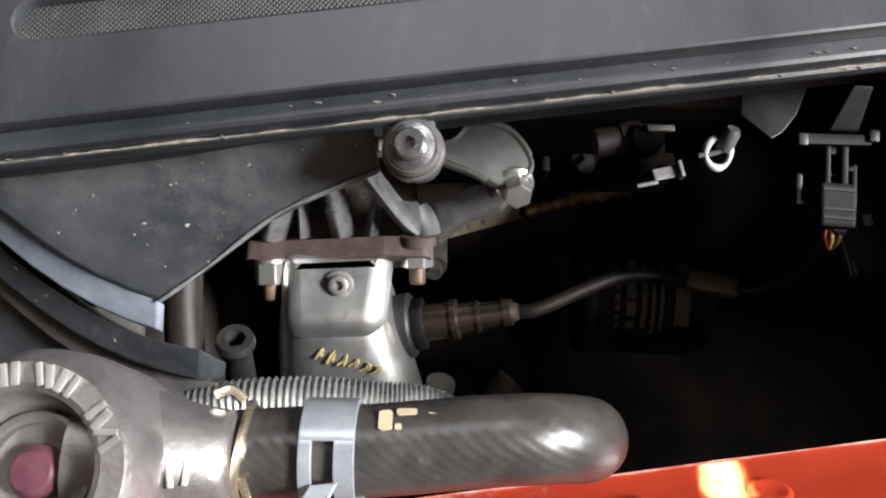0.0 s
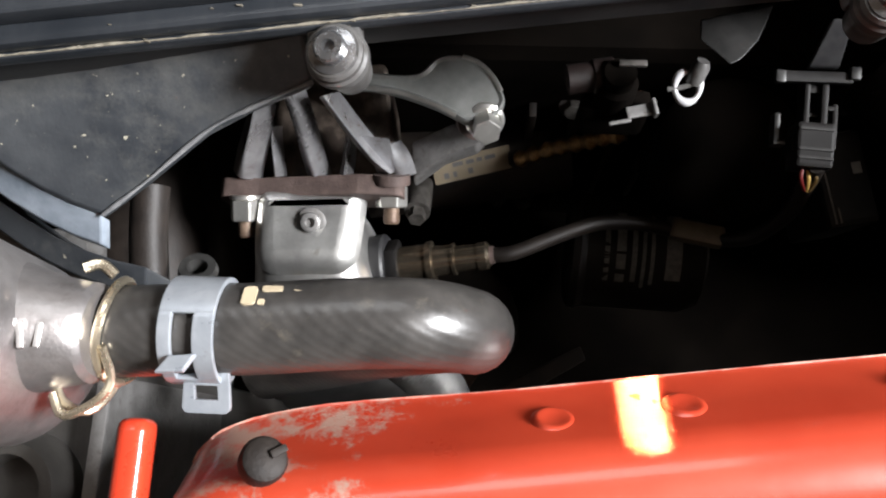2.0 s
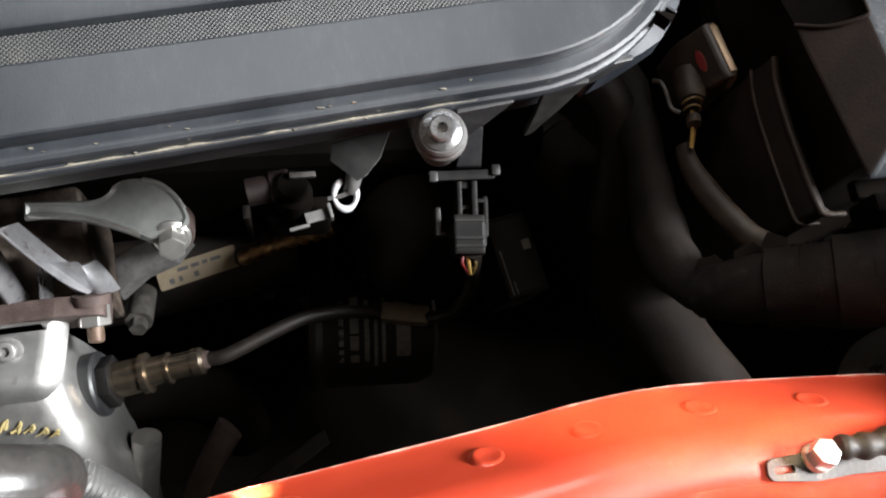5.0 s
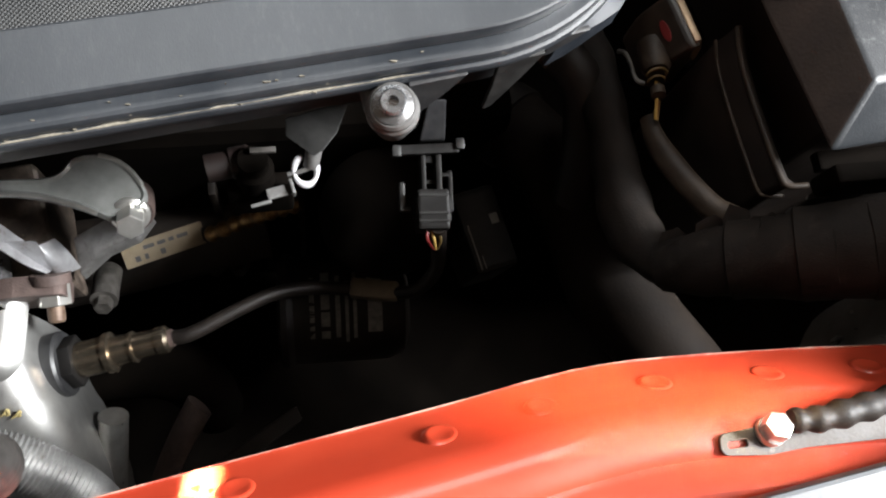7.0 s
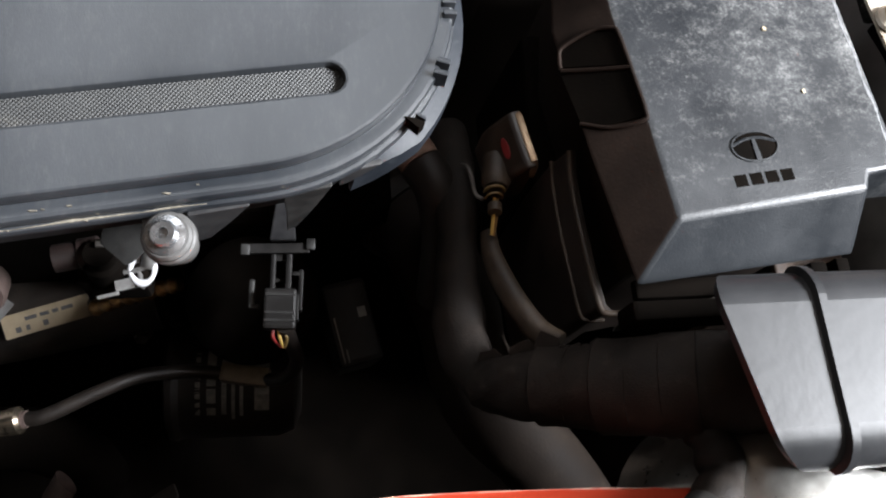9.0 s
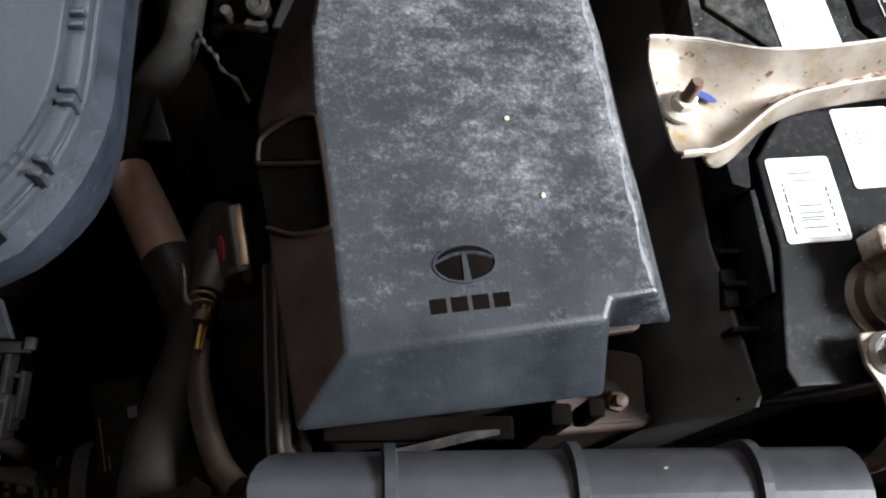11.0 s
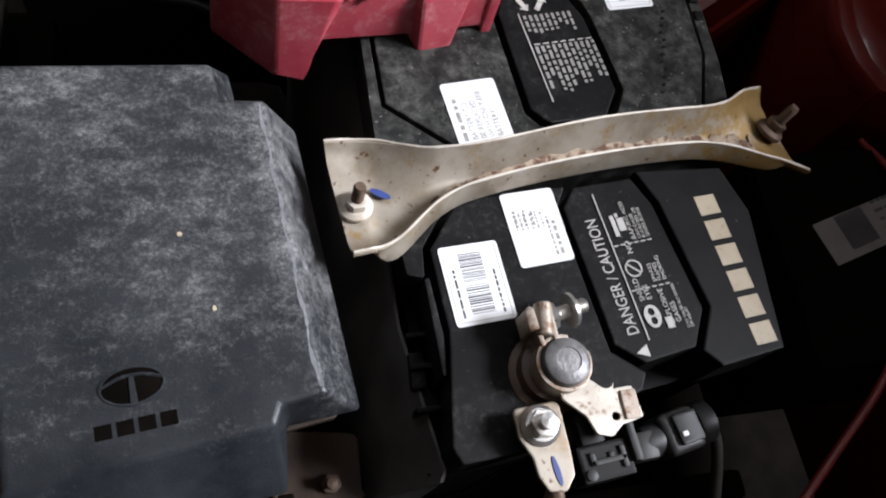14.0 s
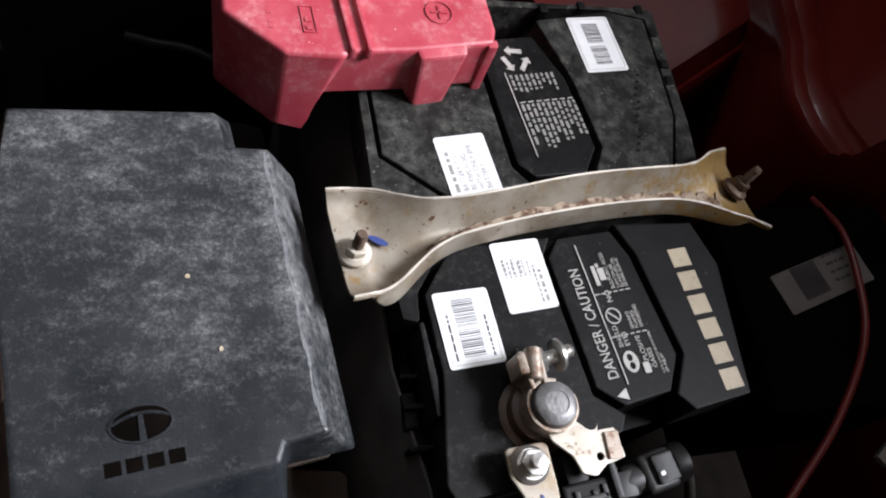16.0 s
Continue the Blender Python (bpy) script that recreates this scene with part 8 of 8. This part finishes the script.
def terminal_cover():
    t = thing("terminal_cover", (0.445, 0.32, 0.78), "dusty red plastic positive terminal cover on the battery", "cover")
    top = [(0.4075, 0.2885), (0.4310, 0.2880), (0.4350, 0.2905), (0.4600, 0.2925), (0.4965, 0.2985), (0.4985, 0.3060), (0.4975, 0.3220), (0.5000, 0.3900), (0.3870, 0.3900), (0.3850, 0.3080)]
    b = bmesh.new()
    low = [(0.4070, 0.2865, 0.783), (0.4215, 0.2865, 0.783), (0.4216, 0.2890, 0.8025), (0.4590, 0.2920, 0.8025), (0.4980, 0.2975, 0.8025), (0.5, 0.306, 0.8025), (0.499, 0.322, 0.8025), (0.502, 0.392, 0.8025), (0.385, 0.392, 0.785), (0.3830, 0.3075, 0.785)]
    loft(b, [low, [(x, y, 0.829) for x, y in top]], True, 0.002, 3)
    shell = part("shell", b, M_REDCOVER, t)
    b = bmesh.new()
    loft(b, [[(0.4655, 0.2860, 0.796), (0.4790, 0.2885, 0.796), (0.4830, 0.300, 0.796), (0.4600, 0.300, 0.796)], [(0.4630, 0.2890, 0.828), (0.4840, 0.2925, 0.828), (0.4840, 0.302, 0.829), (0.4590, 0.302, 0.829)]], True, 0.0015)
    part("front_tab", b, M_REDCOVER, t)
    b = bmesh.new()
    loft(b, [[(0.4940, 0.2960, 0.797), (0.4985, 0.2965, 0.797), (0.4985, 0.300, 0.797), (0.4940, 0.300, 0.797)], [(0.4940, 0.2965, 0.828), (0.4985, 0.2972, 0.828), (0.4985, 0.301, 0.828), (0.4940, 0.301, 0.828)]], True, 0.0008)
    part("corner_tab", b, M_REDCOVER, t)
    b = bmesh.new()
    for x in (0.4330, 0.4400):
        loft(b, [[(x, 0.2890, 0.826), (x + 0.003, 0.2890, 0.826), (x - 0.007, 0.39, 0.826), (x - 0.010, 0.39, 0.826)], [(x + 0.0005, 0.2895, 0.8315), (x + 0.0025, 0.2895, 0.8315), (x - 0.0075, 0.39, 0.8315), (x - 0.0095, 0.39, 0.8315)]], True, 0.0008)
    part("hinge_rib", b, M_REDCOVER, shell)
    b = bmesh.new()
    ring_plate(b, oval(0.4740, 0.3130, 0.0062, 0.0062, 28), [oval(0.4740, 0.3130, 0.0055, 0.0055, 28)], 0.8285, 0.8296)
    box(b, (0.4705, 0.3126, 0.8285), (0.4775, 0.3134, 0.8296))
    box(b, (0.4736, 0.3095, 0.8285), (0.4744, 0.3165, 0.8296))
    part("plus_sign", b, M_REDCOVER, shell, "raised plus sign in a ring")
    b = bmesh.new()
    ring_plate(b, [(0.4160, 0.2985), (0.4215, 0.2985), (0.4205, 0.312), (0.4150, 0.312)], [[(0.4165, 0.299), (0.421, 0.299), (0.42, 0.3115), (0.4155, 0.3115)]], 0.8285, 0.8295)
    bars(b, pose(0.4195, 0.300, 0.8285, 0, 0, 95), 1, 0.011, 0.002, 0.0022, 0.001, 3, word=0.003)
    bars(b, pose(0.4045, 0.300, 0.8285, 0, 0, 95), 1, 0.018, 0.002, 0.0016, 0.0008, 4, word=0.002)
    tagged(part("moulded_bars", b, M_REDCOVER, shell), kind="stuff")
    return t


terminal_cover()

# tray wall between fuse box and battery, tray, surroundings
b = bmesh.new()
rows = []
for y in (0.1165, 0.1200, 0.135, 0.155, 0.175, 0.26, 0.36):
    xe = 0.4455 + 0.17 * max(0.0, 0.175 - y) - (0.0025 if y < 0.118 else 0)
    rows.append([(xe - 0.024, y, 0.60), (xe - 0.024, y, 0.7350), (xe - 0.0150, y, 0.7560), (xe - 0.0060, y, 0.7720), (xe - 0.0012, y, 0.7800), (xe, y, 0.7800), (xe, y, 0.60)])
loft(b, rows)
solid("battery_tray_wall", b, M_TANK, "black plastic side wall of the battery tray", "battery tray")
b = bmesh.new()
box(b, (0.434, 0.09, 0.60), (0.62, 0.37, 0.626), 0.004)
solid("battery_tray", b, M_PIT, "black plastic battery tray", "battery tray")
b = bmesh.new()
loft(b, [[(0.400, 0.098, 0.56), (0.62, 0.098, 0.56), (0.62, 0.118, 0.56), (0.400, 0.118, 0.56)], [(0.400, 0.098, 0.70), (0.62, 0.098, 0.70), (0.62, 0.112, 0.70), (0.400, 0.112, 0.70)]], True, 0.003)
solid("tray_front_support", b, M_PIT, "grimy support below the battery, blackened for shade", "bracket")
# right-hand wing
b = bmesh.new()
tube(b, [(0.345, 0.368, 0.738), (0.361, 0.362, 0.740), (0.373, 0.360, 0.740), (0.392, 0.352, 0.738), (0.410, 0.346, 0.730)], 0.0032, 12, 6)
solid("rear_cable", b, M_DARKPLUG, "dull grey cable behind the fuse box", "cable")
wing = thing("inner_wing", (0.8, 0.3, 0.5), "red painted inner wing beside and behind the battery, darkened for shade", "car panel")
b = bmesh.new()
box(b, (0.62, 0.50, 0.50), (0.95, 0.62, 0.74), 0.012, None, 3)
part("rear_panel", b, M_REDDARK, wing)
# sloping panel behind the battery, with two pressed beads
b = bmesh.new()
loops = []
for u in np.linspace(-0.45, 1.35, 10):
    hi = Vector((0.649 + 0.086 * u, 0.358 + 0.052 * u, 0.735))
    lo = Vector((0.667 + 0.091 * u, 0.354 + 0.055 * u, 0.715))
    away = Vector((-0.52, 0.86, 0.0))
    mid = lo.lerp(hi, 0.5)
    loops.append([tuple(lo - away * 0.002 + Vector((0, 0, -0.16))), tuple(lo), tuple(lo.lerp(hi, 0.16) + Vector((0, 0, 0.004))), tuple(lo.lerp(hi, 0.34) + Vector((0, 0, 0.002))), tuple(mid + Vector((0, 0, -0.006))), tuple(lo.lerp(hi, 0.78) + Vector((0, 0, -0.003))), tuple(hi), tuple(hi + away * 0.006 + Vector((0, 0, 0.0015))), tuple(hi + away * 0.03 + Vector((0, 0, 0.002))), tuple(hi + away * 0.14 + Vector((0, 0, 0.03))), tuple(hi + away * 0.14 + Vector((0, 0, -0.18)))])
loft(b, loops)
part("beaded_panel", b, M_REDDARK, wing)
b = bmesh.new()
loops = []
for y, x in ((0.62, 0.765), (0.47, 0.745), (0.40, 0.734), (0.368, 0.728), (0.347, 0.719), (0.327, 0.714), (0.305, 0.715), (0.286, 0.722), (0.268, 0.768), (0.22, 0.785), (0.10, 0.79), (-0.10, 0.79)):
    # upper rise to 1.12 is unseen, added to shade the battery's right side
    row = [(x + 0.012, 0.50), (x + 0.002, 0.752), (x + 0.0005, 0.7625), (x + 0.002, 0.7655), (x + 0.0045, 0.7640), (x + 0.0065, 0.7600), (x + 0.0095, 0.7625), (x + 0.0115, 0.7660), (x + 0.0140, 0.7640), (x + 0.017, 0.7610), (x + 0.023, 0.7660), (x + 0.0245, 0.7720), (0.83, 0.95), (0.875, 1.11), (0.97, 1.12), (0.97, 0.50)]
    loops.append([(px, y, pz) for px, pz in row])
loft(b, [[tuple(p) for p in spline_row] for spline_row in loops])
part("side_panel_with_shade", b, M_REDDARK, wing)


def washer_tank():
    t = thing("control_unit", (0.69, 0.21, 0.66), "black plastic control unit with dim paper label", "control unit")
    b = bmesh.new()
    # case and label are darkened in colour for the shade here
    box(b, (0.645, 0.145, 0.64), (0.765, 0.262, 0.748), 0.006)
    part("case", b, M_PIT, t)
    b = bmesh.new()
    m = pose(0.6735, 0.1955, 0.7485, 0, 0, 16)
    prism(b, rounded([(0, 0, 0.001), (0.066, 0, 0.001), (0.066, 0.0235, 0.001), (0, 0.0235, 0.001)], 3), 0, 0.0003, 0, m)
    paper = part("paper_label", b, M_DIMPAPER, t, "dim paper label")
    b = bmesh.new()
    box(b, (0.014, 0.004, 0.0003), (0.033, 0.023, 0.0004), 0, m)
    bars(b, m @ pose(0.040, 0.022, 0.0003), 4, 0.018, 0.005, 0.0016, 0.0001, 9, word=0.005)
    tagged(part("print", b, M_INK, paper), kind="stuff")
    return t


washer_tank()
b = bmesh.new()
tube(b, [(0.594, 0.075, 0.745), (0.635, 0.109, 0.752), (0.665, 0.133, 0.755), (0.692, 0.160, 0.756), (0.708, 0.182, 0.756), (0.716, 0.205, 0.756), (0.722, 0.24, 0.754), (0.725, 0.27, 0.74)], 0.0021, 10, 8)
solid("red_cable", b, M_REDCABLE, "thin dark red cable curving past the control unit", "cable")
b = bmesh.new()
box(b, (-0.02, -0.003, 0), (0.02, 0.004, 0.004), 0.001, pose(0.700, 0.125, 0.757, 0, 0, 30))
solid("wing_clip", b, M_LEAD, "small pale metal clip on the wing", "clip")
